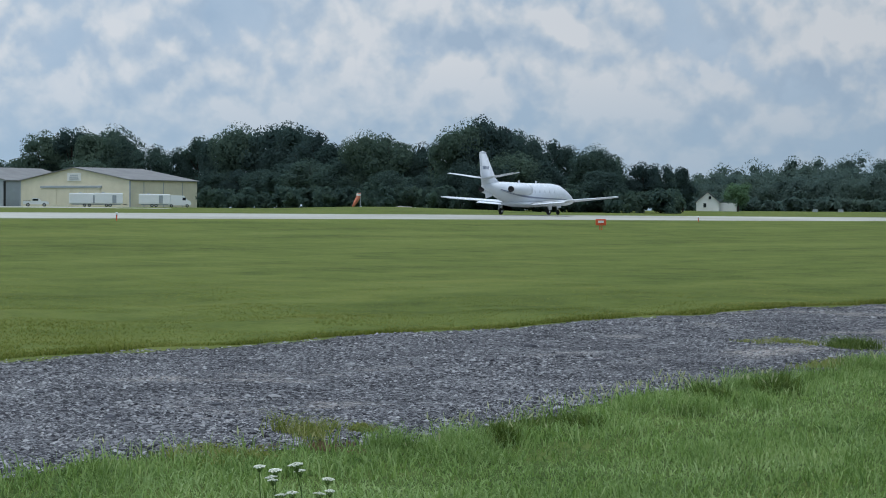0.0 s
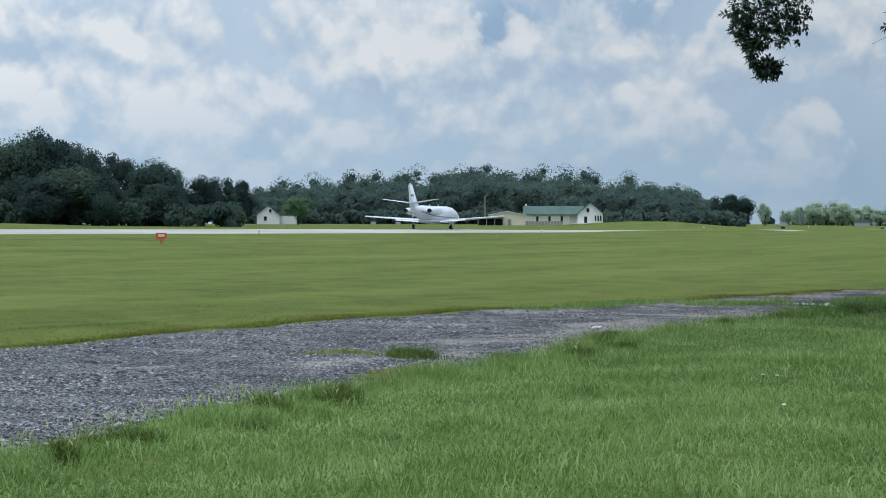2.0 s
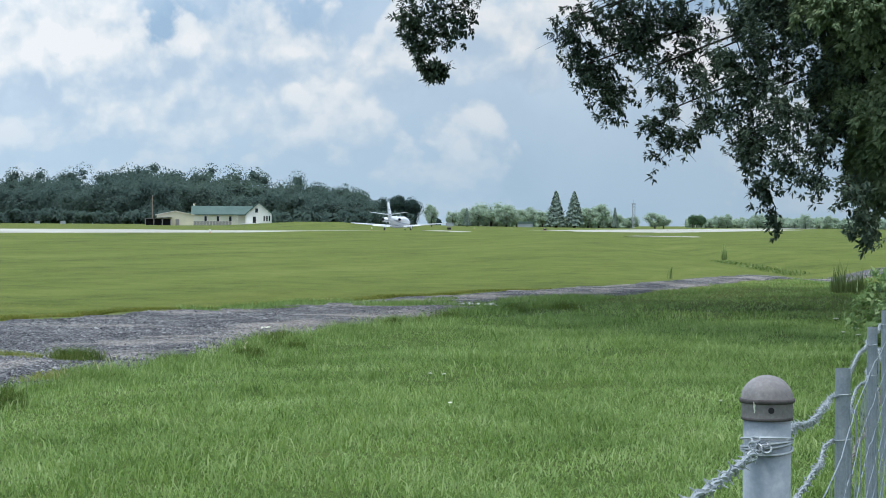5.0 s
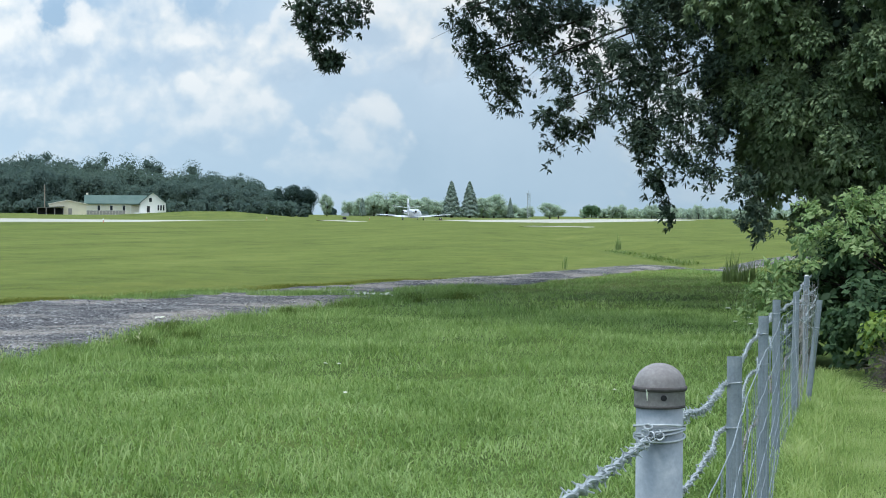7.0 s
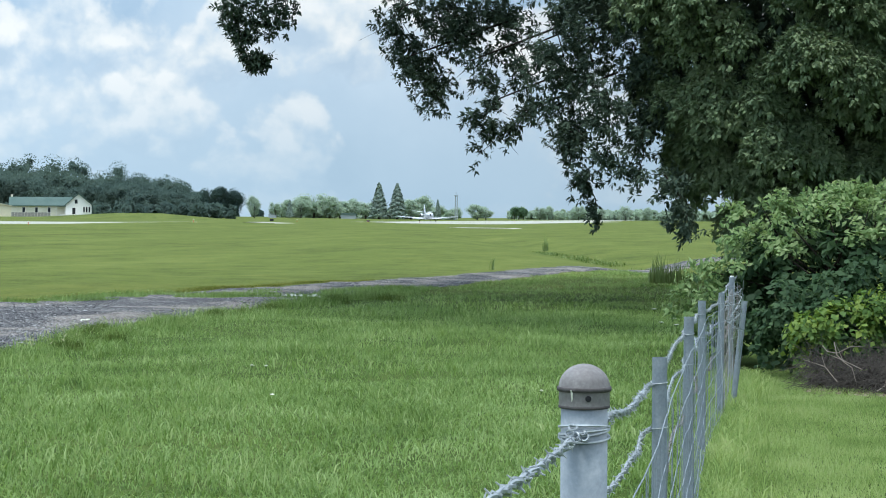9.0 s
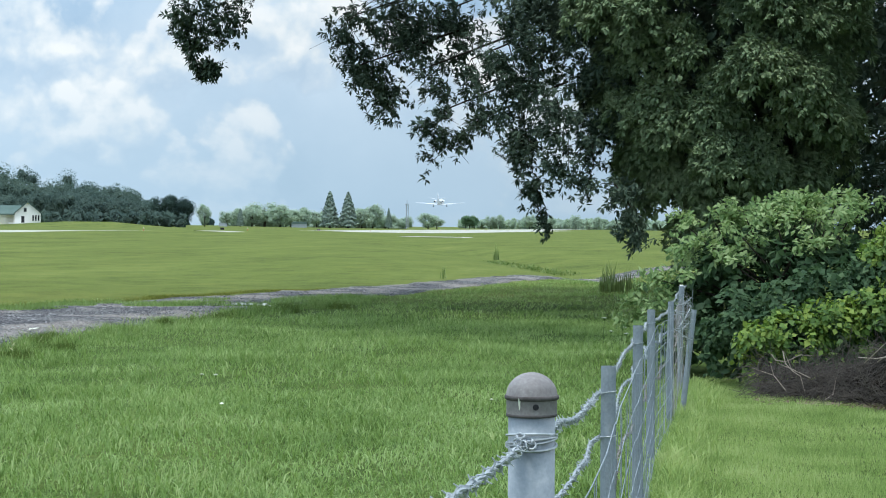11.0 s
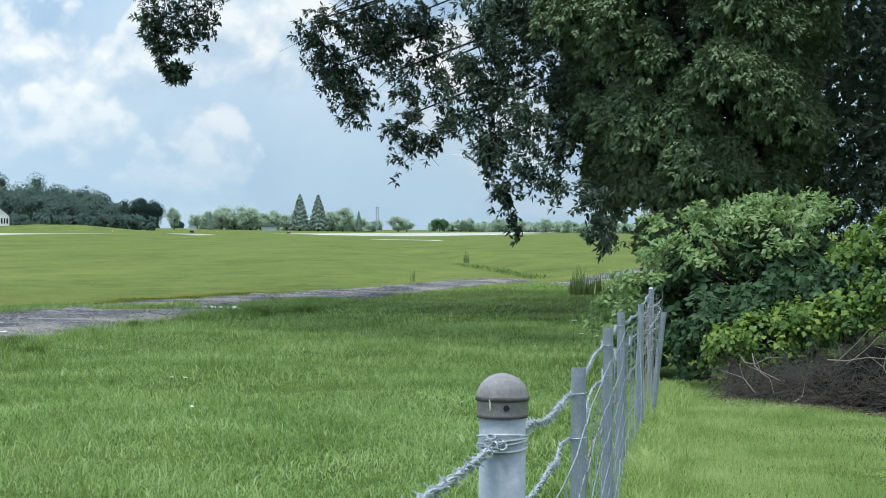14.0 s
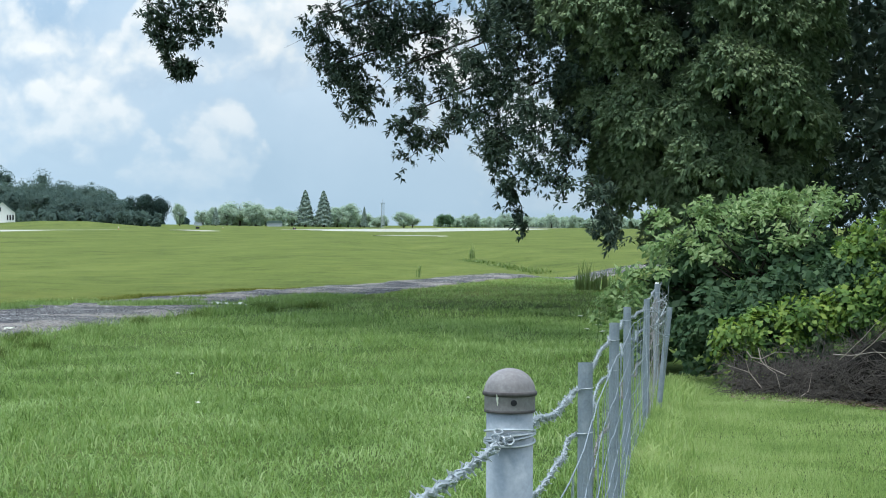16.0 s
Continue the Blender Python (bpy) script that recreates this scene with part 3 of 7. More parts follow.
def spread(lo, hi, step, grow, far_lo, far_hi):
    v = list(np.arange(lo, hi + 1e-6, step))
    s = step
    while v[-1] < far_hi:
        s *= grow
        v.append(v[-1] + s)
    s = step
    while v[0] > far_lo:
        s *= grow
        v.insert(0, v[0] - s)
    return np.array(v)


gx = np.unique(np.concatenate([spread(-20, 8, 0.6, 1.09, -3500, 3500), [-73.0, -88.0, -103.0]]))
gy = np.unique(np.concatenate([spread(2, 80, 0.8, 1.07, -3000, 4500), PROF_Y[1:-1]]))
GX, GY = np.meshgrid(gx, gy)
V = np.stack([GX, GY, gz(GX, GY)], -1).reshape(-1, 3)
nx, ny = len(gx), len(gy)
idx = np.arange(nx * ny).reshape(ny, nx)
F = np.stack([idx[:-1, :-1], idx[:-1, 1:], idx[1:, 1:], idx[1:, :-1]], -1).reshape(-1, 4)
ground = tagged(part("ground", mesh_of("ground", V, F, True), M_TURF), "mown green airfield grass reaching to the horizon", "grass ground", kind="structure")


def strip(name, xs, ys, material, label, lift=0.02, edge=0.0, seed=0):
    """A sheet draped on the ground: xs(y) gives its two edges."""
    rng = np.random.default_rng(seed)
    vs = []
    k = 17
    for y in ys:
        a, b = xs(y)
        a += edge * rng.normal()
        b += edge * rng.normal()
        for i in range(k):
            x = a + (b - a) * i / (k - 1)
            vs.append((x, y, float(gz(x, y)) + (lift if 0 < i < k - 1 else -0.03)))
    n = len(ys)
    idx = np.arange(n * k).reshape(n, k)
    f = np.stack([idx[:-1, :-1], idx[:-1, 1:], idx[1:, 1:], idx[1:, :-1]], -1).reshape(-1, 4)
    return tagged(part(name, mesh_of(name, vs, f, True), material), label, name.split("_")[0], kind="structure")


runway = strip("runway", lambda y: (-103, -74.5), np.unique(np.concatenate([np.arange(-700, 60, 40), np.arange(60, 440, 10), np.arange(440, 1500, 40), PROF_Y[1:-1]])), M_CONCRETE, "pale grey concrete runway across the airfield", 0.022)

strip("taxiway", lambda y: (-71, -66), np.arange(272, 287, 3), M_CONCRETE, "short pale taxiway stub beside the runway", 0.05)
strip("taxiway", lambda y: (-73, float(np.interp(y, [370, 440, 900], [-66, -55, -55]))), np.arange(370, 900, 10), M_CONCRETE, "pale taxiway beside the far end of the runway", 0.05)
strip("taxiway", lambda y: (-42, -32), np.arange(272, 288, 4), M_CONCRETE, "short pale turning pad in the far field", 0.05)
strip("apron", lambda y: (-262, -232), np.arange(60, 243, 6), M_CONCRETE, "pale concrete apron before the hangars", 0.05)

# the gravel drive: its edge beside the fence lawn and its edge beside the field
TRACK_Y = [-60, 4, 8, 10, 15, 25, 31, 37, 48, 58, 71, 85, 100]
TRACK_N = [-8.9, -8.9, -8.4, -7.6, -7.85, -8.3, -8.1, -7.0, -6.0, -4.2, -1.4, 3.0, 9.0]
TRACK_F = [-15, -15, -15, -15.0, -15.0, -14.3, -13.4, -11.4, -8.3, -5.9, -3.4, 0.6, 6.5]


def track(y):
    return float(np.interp(y, TRACK_Y, TRACK_F)), float(np.interp(y, TRACK_Y, TRACK_N))


gravel = strip("gravel_drive", track, np.arange(-40, 96, 0.35), M_GRAVEL, "loose grey crushed gravel track with bare soil", 0.02, 0.10, 4)


# ---------------------------------------------------------------- trees
def kites(P, A, N, length, width):
    """Leaf quads: centres P, long axes A, normals N (all (n, 3)), lengths and widths (n,)."""
    A = A / np.maximum(np.linalg.norm(A, axis=1, keepdims=True), 1e-9)
    B = np.cross(A, N)
    B = B / np.maximum(np.linalg.norm(B, axis=1, keepdims=True), 1e-9)
    C = np.cross(B, A)
    L, W = length[:, None], width[:, None]
    a, c = P - A * L * 0.5, P + A * L * 0.5
    b, d = P - A * L * 0.05 + B * W * 0.5 + C * W * 0.12, P - A * L * 0.05 - B * W * 0.5 + C * W * 0.12
    V = np.stack([a, b, c, d], 1).reshape(-1, 3)
    return V, np.arange(len(V)).reshape(-1, 4)


def crown_points(rng, n, height, radius, base, lobes=14, cone=False):
    """Points and outward normals on a lumpy crown about the z axis."""
    if cone:
        u = rng.random(n) ** 0.7
        z = base + (height - base) * (1 - u)
        ang = rng.random(n) * 2 * np.pi
        r = radius * u ** 0.75 * (0.75 + 0.12 * np.sin(z * 5.0 + 2 * np.sin(ang * 3))) * (0.75 + 0.3 * rng.random(n))
        N = np.stack([np.cos(ang), np.sin(ang), np.full(n, 0.4)], 1)
        return np.stack([r * np.cos(ang), r * np.sin(ang), z], 1), N
    mid, half = (height + base) / 2, (height - base) / 2
    cs, rs = [], []
    for i in range(lobes):
        d = rng.normal(size=3)
        d /= np.linalg.norm(d)
        k = 0.45 + 0.35 * rng.random()
        cs.append((d[0] * radius * k, d[1] * radius * k, mid + d[2] * half * k * (1.0 if d[2] > 0 else 0.9)))
        rs.append(min(radius, half) * (0.30 + 0.24 * rng.random()))
    cs, rs = np.array(cs), np.array(rs)
    pick = rng.integers(0, lobes, n)
    N = rng.normal(size=(n, 3))
    N /= np.linalg.norm(N, axis=1, keepdims=True)
    k = 0.78 + 0.22 * rng.random(n)
    k = np.where(np.arange(n) < n // 6, 0.15 + 0.35 * rng.random(n), k)       # foliage inside the crown
    return cs[pick] + N * (rs[pick] * k)[:, None], N


def crown_mesh(name, seed, n, height, radius, base, leaf, cone=False, lobes=14):
    rng = np.random.default_rng(seed)
    P, N = crown_points(rng, n, height, radius, base, lobes, cone)
    A = rng.normal(size=(n, 3)) + (0, 0, -0.4)
    N = N + 0.2 * rng.normal(size=(n, 3))
    s = leaf * (0.6 + 0.8 * rng.random(n)) * (1.0 if cone else np.where(np.arange(n) < n // 6, 3.2, 1.0))
    return mesh_of(name, *kites(P, A, N, s * 1.25, s * 0.9))


def trunk_shape(seed, height, radius, limbs=6):
    rng = random.Random(seed)
    bm = rod([(0, 0, -0.3), (0.05, 0, height * 0.2), (0.1 * rng.uniform(-1, 1), 0.1, height * 0.45), (0.2 * rng.uniform(-1, 1), 0.1, height * 0.75)],
             [radius * 1.25, radius, radius * 0.75, radius * 0.3], 8)
    for i in range(limbs):
        a, z = rng.uniform(0, 6.28), height * rng.uniform(0.25, 0.55)
        l = height * rng.uniform(0.18, 0.3)
        rod([(0, 0, z), (math.cos(a) * l * 0.5, math.sin(a) * l * 0.5, z + l * 0.35), (math.cos(a) * l, math.sin(a) * l, z + l * 0.9)], [radius * 0.45, radius * 0.3, radius * 0.1], 5, bm)
    return bm


def tree_kind(name, label, seed, n, height, radius, base, leaf, material, cone=False, lobes=14):
    ob = thing(name, label, "tree", (0, 0, -900))
    part("trunk", trunk_shape(seed, height, 0.022 * height + 0.05, 3 if cone else 7), M_WOOD, ob)
    part("crown", crown_mesh("crown", seed, n, height, radius, base, leaf, cone, lobes), material, ob)
    return ob


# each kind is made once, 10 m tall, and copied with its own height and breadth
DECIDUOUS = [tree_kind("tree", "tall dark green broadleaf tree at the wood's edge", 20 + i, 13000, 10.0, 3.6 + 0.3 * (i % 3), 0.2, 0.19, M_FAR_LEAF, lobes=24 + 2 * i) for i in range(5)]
PALE = [tree_kind("tree", "light green rounded broadleaf tree beyond the runway, haze in its colour", 40 + i, 7000, 10.0, 4.4, 0.3, 0.24, M_PALE_HAZE_LEAF, lobes=18) for i in range(2)]
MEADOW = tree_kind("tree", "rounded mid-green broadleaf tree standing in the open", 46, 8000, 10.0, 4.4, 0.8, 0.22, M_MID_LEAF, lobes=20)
CONIFER = tree_kind("conifer", "pointed conifer standing above the hedgerow, paled with painted haze", 50, 3200, 10.0, 2.6, 0.6, 0.34, M_CONIFER, cone=True)


def plant(kind, az, d, top, broad, label="", seed=0, group=""):
    """A copy of kind at a bearing, its top at the elevation top (degrees), crown breadth scaled by broad."""
    x, y = bearing(az, d)
    z = float(gz(x, y))
    h = 1.5 + d * math.tan(radians(top)) - z
    s = h / 10.0
    ob = copy_thing(kind, pose(x, y, z, 0, 0, (seed * 77) % 360) @ Matrix.Diagonal((s * broad, s * broad, s, 1)))
    if label or group:
        tagged(ob, label, "", group)
    return ob


# skyline of the woods: bearing, elevation of the tops
SKY_AZ = [-49.5, -48.2, -47.5, -46.7, -45.8, -45.3, -44.6, -43.9, -43.0, -42.0, -41.1, -40.2, -39.4, -38.5, -37.7, -37.3, -36.8, -36.0, -35.2, -34.4, -33.7, -33.2, -32.5, -31.9, -31.3, -30.6, -29.4, -28.7, -28.4]
SKY_EL = [1.35, 1.75, 2.4, 2.55, 2.35, 2.0, 1.85, 2.05, 2.1, 2.35, 2.45, 2.4, 2.2, 2.2, 2.35, 1.85, 1.75, 2.5, 2.85, 2.7, 2.35, 1.85, 1.95, 2.05, 1.45, 1.5, 1.25, 1.35, 1.15]
rng = random.Random(3)
az = -50.5
i = 0
while az < -29.3:
    d = float(np.interp(az, [-50, -43, -36, -30, -28], [560, 540, 420, 440, 500])) + rng.uniform(-15, 15)
    top = float(np.interp(az, SKY_AZ, SKY_EL)) * rng.uniform(0.92, 1.14)
    plant(DECIDUOUS[i % 5], az, d, top, rng.uniform(0.72, 1.05), seed=i, group="trees behind the hangars")
    az += rng.uniform(0.5, 0.85)
    i += 1
# a lower second rank that fills the wood below the crowns
az = -50.2
while az < -29.4:
    d = float(np.interp(az, [-50, -43, -36, -30, -28], [540, 520, 400, 415, 470])) + rng.uniform(-8, 8)
    top = float(np.interp(az, SKY_AZ, SKY_EL)) * rng.uniform(0.45, 0.72)
    plant(DECIDUOUS[(i * 3) % 5], az, d, top, rng.uniform(1.2, 1.7), seed=i, group="trees behind the hangars")
    az += rng.uniform(0.55, 0.95)
    i += 1
plant(CONIFER, -31.25, 470, 1.6, 0.9, "dark conifer rising behind broadleaf trees", 3)
plant(MEADOW, -27.78, 545, 0.90, 1.05, "small round light green tree beside a white house", 5)
plant(DECIDUOUS[2], -33.3, 395, 1.0, 1.0, "smaller broadleaf tree in front of the wood", 7)


def wood(name, label, seed, spots, per, leaf, material):
    """Many crowns joined into one mass of woodland: spots are (x, y, z, height, radius)."""
    rng = np.random.default_rng(seed)
    vs, n0 = [], 0
    for x, y, z, h, r in spots:
        P, N = crown_points(rng, per, h, r, -0.18 * h, 9)
        P = P + (x, y, z)
        A = rng.normal(size=(per, 3)) + (0, 0, -0.4)
        N = N + 0.2 * rng.normal(size=(per, 3))
        s = leaf * (0.6 + 0.8 * rng.random(per)) * np.where(np.arange(per) < per // 6, 3.0, 1.0)
        vs.append(kites(P, A, N, s * 1.25, s * 0.9)[0])
    V = np.concatenate(vs)
    return tagged(part(name, mesh_of(name, V, np.arange(len(V)).reshape(-1, 4)), material), label, "woodland", kind="stuff")


def wood_spots(seed, az0, az1, step, d0, d1, skyline, ranks=3, radius=0.42):
    rng = random.Random(seed)
    out = []
    for k in range(ranks):
        a = az0 + rng.uniform(0, step)
        while a < az1:
            d = d0 + (d1 - d0) * (k + rng.uniform(0, 0.7)) / ranks
            x, y = bearing(a, d)
            z = float(gz(x, y))
            top = float(np.interp(a, *skyline)) * ((0.55 + 0.45 * (k + 1) / ranks) if ranks > 1 else 1.0) * rng.uniform(0.94, 1.10)
            h = max(2.5, 1.5 + d * math.tan(radians(top)) - z)
            out.append((x, y, z, h, max(2.0, min(h * radius, 10.0)) * rng.uniform(0.8, 1.15)))
            a += step * rng.uniform(0.7, 1.3)
    return out


HILL = ([-29.6, -28.5, -27.4, -26.4, -25.7, -24.4, -23.2, -22.0, -20.8, -19.8, -18.6, -17.6, -16.6, -16.0, -15.7],
        [1.15, 1.25, 1.4, 1.45, 1.72, 1.72, 1.84, 1.88, 1.82, 1.72, 1.58, 1.36, 1.12, 0.95, 0.6])
# the hill's leaf colour carries the haze of its distance
wood("hill_woodland", "dense wood covering a low hill, haze mixed into its green", 5, wood_spots(8, -29.8, -15.7, 0.30, 720, 900, HILL, 4, 0.6), 1900, 0.55, M_HILL_LEAF)
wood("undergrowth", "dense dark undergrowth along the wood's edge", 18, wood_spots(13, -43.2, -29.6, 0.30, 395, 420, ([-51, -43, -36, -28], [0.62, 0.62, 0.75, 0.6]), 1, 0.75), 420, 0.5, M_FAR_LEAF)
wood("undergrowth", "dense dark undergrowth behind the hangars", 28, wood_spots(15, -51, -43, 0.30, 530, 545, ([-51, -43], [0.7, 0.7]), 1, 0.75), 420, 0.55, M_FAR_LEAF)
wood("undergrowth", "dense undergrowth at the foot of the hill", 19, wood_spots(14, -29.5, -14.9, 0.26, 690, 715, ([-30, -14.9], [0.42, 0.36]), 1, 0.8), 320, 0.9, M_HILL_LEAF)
for k, (a, top, br) in enumerate([(-15.55, 0.84, 1.1), (-15.2, 0.93, 1.0), (-14.9, 0.88, 0.95)]):
    plant(DECIDUOUS[k], a, 760, top, br, "dark green tree at the end of the wood", k + 11)
plant(PALE[0], -14.28, 820, 0.67, 0.75, "bright light green tree standing alone", 9)
LOW = ([-14.0, -13.4, -12.8, -12.2, -11.6, -11.0, -10.0, -9.5, -9.2, -8.7, -8.0, -7.4, -7.1, -6.8, -6.5, -6.0, -4.0, -2.5, -1.5],
       [0.15, 0.28, 0.34, 0.36, 0.34, 0.30, 0.3, 0.36, 0.33, 0.28, 0.12, 0.14, 0.05, 0.26, 0.27, 0.24, 0.28, 0.26, 0.22])
# the pale leaf colour stands for haze over these far trees
wood("hedgerow", "line of distant trees, haze mixed into pale green", 6, wood_spots(9, -13.6, -8.6, 0.28, 990, 1050, LOW, 2, 0.5), 700, 1.1, M_PALE_HAZE_LEAF)
wood("far_woodland", "hazy low line of trees on the skyline", 7, wood_spots(10, -6.9, 0.5, 0.24, 1400, 1600, LOW, 2, 0.6), 600, 1.4, M_PALE_HAZE_LEAF)
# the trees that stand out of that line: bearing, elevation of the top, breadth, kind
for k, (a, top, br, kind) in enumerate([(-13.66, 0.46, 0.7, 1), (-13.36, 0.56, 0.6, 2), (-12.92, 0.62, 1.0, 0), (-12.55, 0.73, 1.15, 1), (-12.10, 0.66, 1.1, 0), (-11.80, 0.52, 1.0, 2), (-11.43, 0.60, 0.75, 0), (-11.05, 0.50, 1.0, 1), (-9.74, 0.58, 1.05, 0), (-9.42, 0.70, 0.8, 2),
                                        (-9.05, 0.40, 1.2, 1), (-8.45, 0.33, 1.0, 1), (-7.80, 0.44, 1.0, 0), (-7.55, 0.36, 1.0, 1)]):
    plant(PALE[kind % 2], a, 945 + 12 * (k % 4), top, 1.45 * br, "rounded tree in the distant hedgerow, paled with painted haze", 30 + k, "trees of the distant hedgerow")
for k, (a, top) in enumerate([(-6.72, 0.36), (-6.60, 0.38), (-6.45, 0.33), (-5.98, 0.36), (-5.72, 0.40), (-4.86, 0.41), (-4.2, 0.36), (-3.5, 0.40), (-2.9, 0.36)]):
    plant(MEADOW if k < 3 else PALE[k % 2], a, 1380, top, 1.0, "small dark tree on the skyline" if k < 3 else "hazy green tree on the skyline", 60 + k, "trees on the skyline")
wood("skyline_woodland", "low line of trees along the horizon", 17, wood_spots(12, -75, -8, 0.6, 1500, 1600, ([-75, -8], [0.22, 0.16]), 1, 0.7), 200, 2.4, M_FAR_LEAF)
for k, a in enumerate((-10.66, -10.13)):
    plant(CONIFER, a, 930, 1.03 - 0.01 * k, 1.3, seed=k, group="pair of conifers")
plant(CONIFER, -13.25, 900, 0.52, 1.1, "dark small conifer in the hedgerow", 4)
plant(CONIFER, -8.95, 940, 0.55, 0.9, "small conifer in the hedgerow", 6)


# ---------------------------------------------------------------- the big oak beside the fence
OAK = Vector((8.0, 39.0, 0.0))


def lump(x, y, z, s, k=0.0):
    return (np.sin(x * s + 1.7 * np.sin(y * s * 0.8 + k)) + np.sin(y * s * 1.1 + 1.3 * np.sin(z * s * 1.2 + k)) + np.sin(z * s * 1.4 + 1.9 * np.sin(x * s * 0.7 + k))) / 3


# boughs beyond the dome: start, end (from the foot of the trunk) and half breadth
OUTER_BOUGHS = [(-14.4, -3.6, 5.3, -13.6, -3.4, 3.7, 0.52), (-13.7, -3.5, 5.5, -12.9, -3.3, 4.7, 0.62), (-14.1, -4.0, 4.4, -13.4, -3.9, 3.4, 0.35), (-12.7, -2.8, 5.5, -12.0, -2.7, 4.5, 0.65),
                (-11.8, -4.7, 3.4, -12.7, -4.8, 2.6, 0.27), (-12.3, -4.8, 3.6, -12.8, -4.8, 3.1, 0.30), (-12.9, -4.3, 4.3, -12.4, -4.3, 3.7, 0.30), (-12.0, -4.2, 4.5, -11.8, -4.2, 3.4, 0.32)]
INNER_BOUGHS = [(-11.3, -5.7, 5.0, -11.0, -5.6, 3.2, 0.69), (-11.0, -6.1, 3.1, -10.7, -6.1, 2.1, 0.34), (-10.7, -6.1, 2.2, -10.5, -6.1, 1.4, 0.12), (-10.3, -6.6, 3.6, -10.1, -6.6, 2.3, 0.49),
                (-9.7, -7.0, 2.9, -9.8, -7.1, 2.1, 0.28), (-9.3, -7.5, 2.2, -8.9, -7.5, 1.3, 0.36), (-10.9, -3.5, 6.0, -10.6, -3.2, 4.6, 0.8), (-9.6, -5.6, 5.2, -9.4, -5.8, 3.2, 0.8)]


def build_oak():
    ob = thing("oak_tree", "large spreading oak with low drooping dark green boughs", "tree", OAK)
    rng = np.random.default_rng(11)
    tk = rod([(0, 0, -0.3), (0, 0, 0.5), (0.1, 0.1, 2.2), (-0.1, 0.2, 5.0), (0.2, 0, 9.0), (0, 0.2, 14.0)], [0.75, 0.55, 0.48, 0.42, 0.28, 0.08], 14)
    part("trunk", tk, M_WOOD, ob, smooth=True)
    # boughs that arch out from the trunk and droop at their ends
    rr = random.Random(5)
    ends = []
    for k in range(30):
        a = rr.uniform(0, 2 * math.pi) if k > 12 else math.pi * (0.78 + 0.85 * k / 12)
        l = rr.uniform(4.0, 6.5)
        z0, z1 = rr.uniform(2.2, 5.0), rr.uniform(3.0, 6.5)
        ends.append((a, l, z0, z1))
    for a, l, z0, z1 in ends:
        c, s = math.cos(a), math.sin(a)
        pts = [(c * l * u + rr.uniform(-0.25, 0.25), s * l * u + rr.uniform(-0.25, 0.25), z0 + (z1 - z0) * math.sin(u * 2.2) * 1.2 - 1.3 * u * u) for u in (0, 0.25, 0.5, 0.75, 1.0)]
        bm = rod(pts, [0.20, 0.13, 0.085, 0.05, 0.015], 7)
        for j in range(5):
            u = 0.35 + 0.13 * j
            p = Vector(pts[min(4, int(u * 4))]).lerp(Vector(pts[min(4, int(u * 4) + 1)]), u * 4 % 1)
            q = p + Vector((rr.uniform(-1.4, 1.4), rr.uniform(-1.4, 1.4), rr.uniform(-1.0, 0.3)))
            rod([p, (p + q) / 2 + Vector((0, 0, 0.15)), q], [0.035, 0.022, 0.006], 5, bm)
        part("bough", bm, M_WOOD, ob)

    # leaf whorls at the twig ends: the dome about the trunk, drawn back on its shaded side
    n = 150000
    x = rng.uniform(-11.5, 12, n)
    y = rng.uniform(-11.5, 9, n)
    z = rng.uniform(0.6, 8.0, n)
    r = np.hypot(x, y)
    floor = np.interp(r, [0, 7, 9, 10.4, 11.2], [1.15, 1.2, 1.7, 2.6, 5.0]) + 0.45 * lump(x, y, 0 * z, 1.25, 2.0) + 0.2 * lump(x, y, 0 * z, 3.1, 0.5)
    floor = floor + 1.5 * smooth01((-x - 7.0) / 1.6)
    above = z - floor
    rim = np.interp(x, [-9.0, -7.0], [10.4, 7.4])
    keep = (above > 0) & (r < rim + 0.6 * lump(x, y, z, 0.8))
    keep &= (rng.random(n) < 0.9 * np.exp(-above / 1.2) + 0.05) | (r > rim - 1.2)
    keep &= np.hypot(x + 7.45, y + 5.9) > 2.3
    keep &= lump(x, y, z, 2.0, 1.0) + 0.7 * lump(x, y, z, 5.6, 4.0) > np.interp(r / rim, [0.66, 0.86, 1.0], [-0.35, -0.05, 0.05])
    S = [np.stack([x, y, z], 1)[keep]]
    # outlying boughs, each a drooping mass about its limb
    limbs = OUTER_BOUGHS + INNER_BOUGHS
    for k, (x0, y0, z0, x1, y1, z1, rad) in enumerate(limbs):
        a, b = np.array((x0, y0, z0)), np.array((x1, y1, z1))
        m = int(780 * (np.linalg.norm(b - a) + rad) * rad * rad) + 30
        u = rng.random(m)[:, None]
        d = rng.normal(size=(m, 3))
        d *= (rng.random((m, 1)) ** 0.45) / np.linalg.norm(d, axis=1, keepdims=True)
        Q = a + (b - a) * u + d * rad * (1.0, 1.7, 1.0)
        S.append(Q[lump(Q[:, 0], Q[:, 1], Q[:, 2], 4.6, 0.6 * k) + 0.8 * lump(Q[:, 0], Q[:, 1], Q[:, 2], 9.5, 1.1 * k) > -0.12])
        hub = Vector((a[0] * 0.55, a[1] * 0.45, a[2] + 1.4))
        q0, q1 = Vector(a), Vector(b)
        line = [hub, hub.lerp(q0, 0.35) + Vector((0.1, 0.15, 0.35)), hub.lerp(q0, 0.7) + Vector((-0.1, 0.1, 0.3)), q0, q0.lerp(q1, 0.5) + Vector((0.08, 0.05, 0.04)), q1]
        own = 3 if k >= len(OUTER_BOUGHS) else 2
        part("bough", rod(line[own:], [0.05, 0.032, 0.022, 0.013, 0.008, 0.003][own:], 6), M_WOOD, ob)
        for j in range(4):
            p = line[3].lerp(line[5], 0.2 * j)
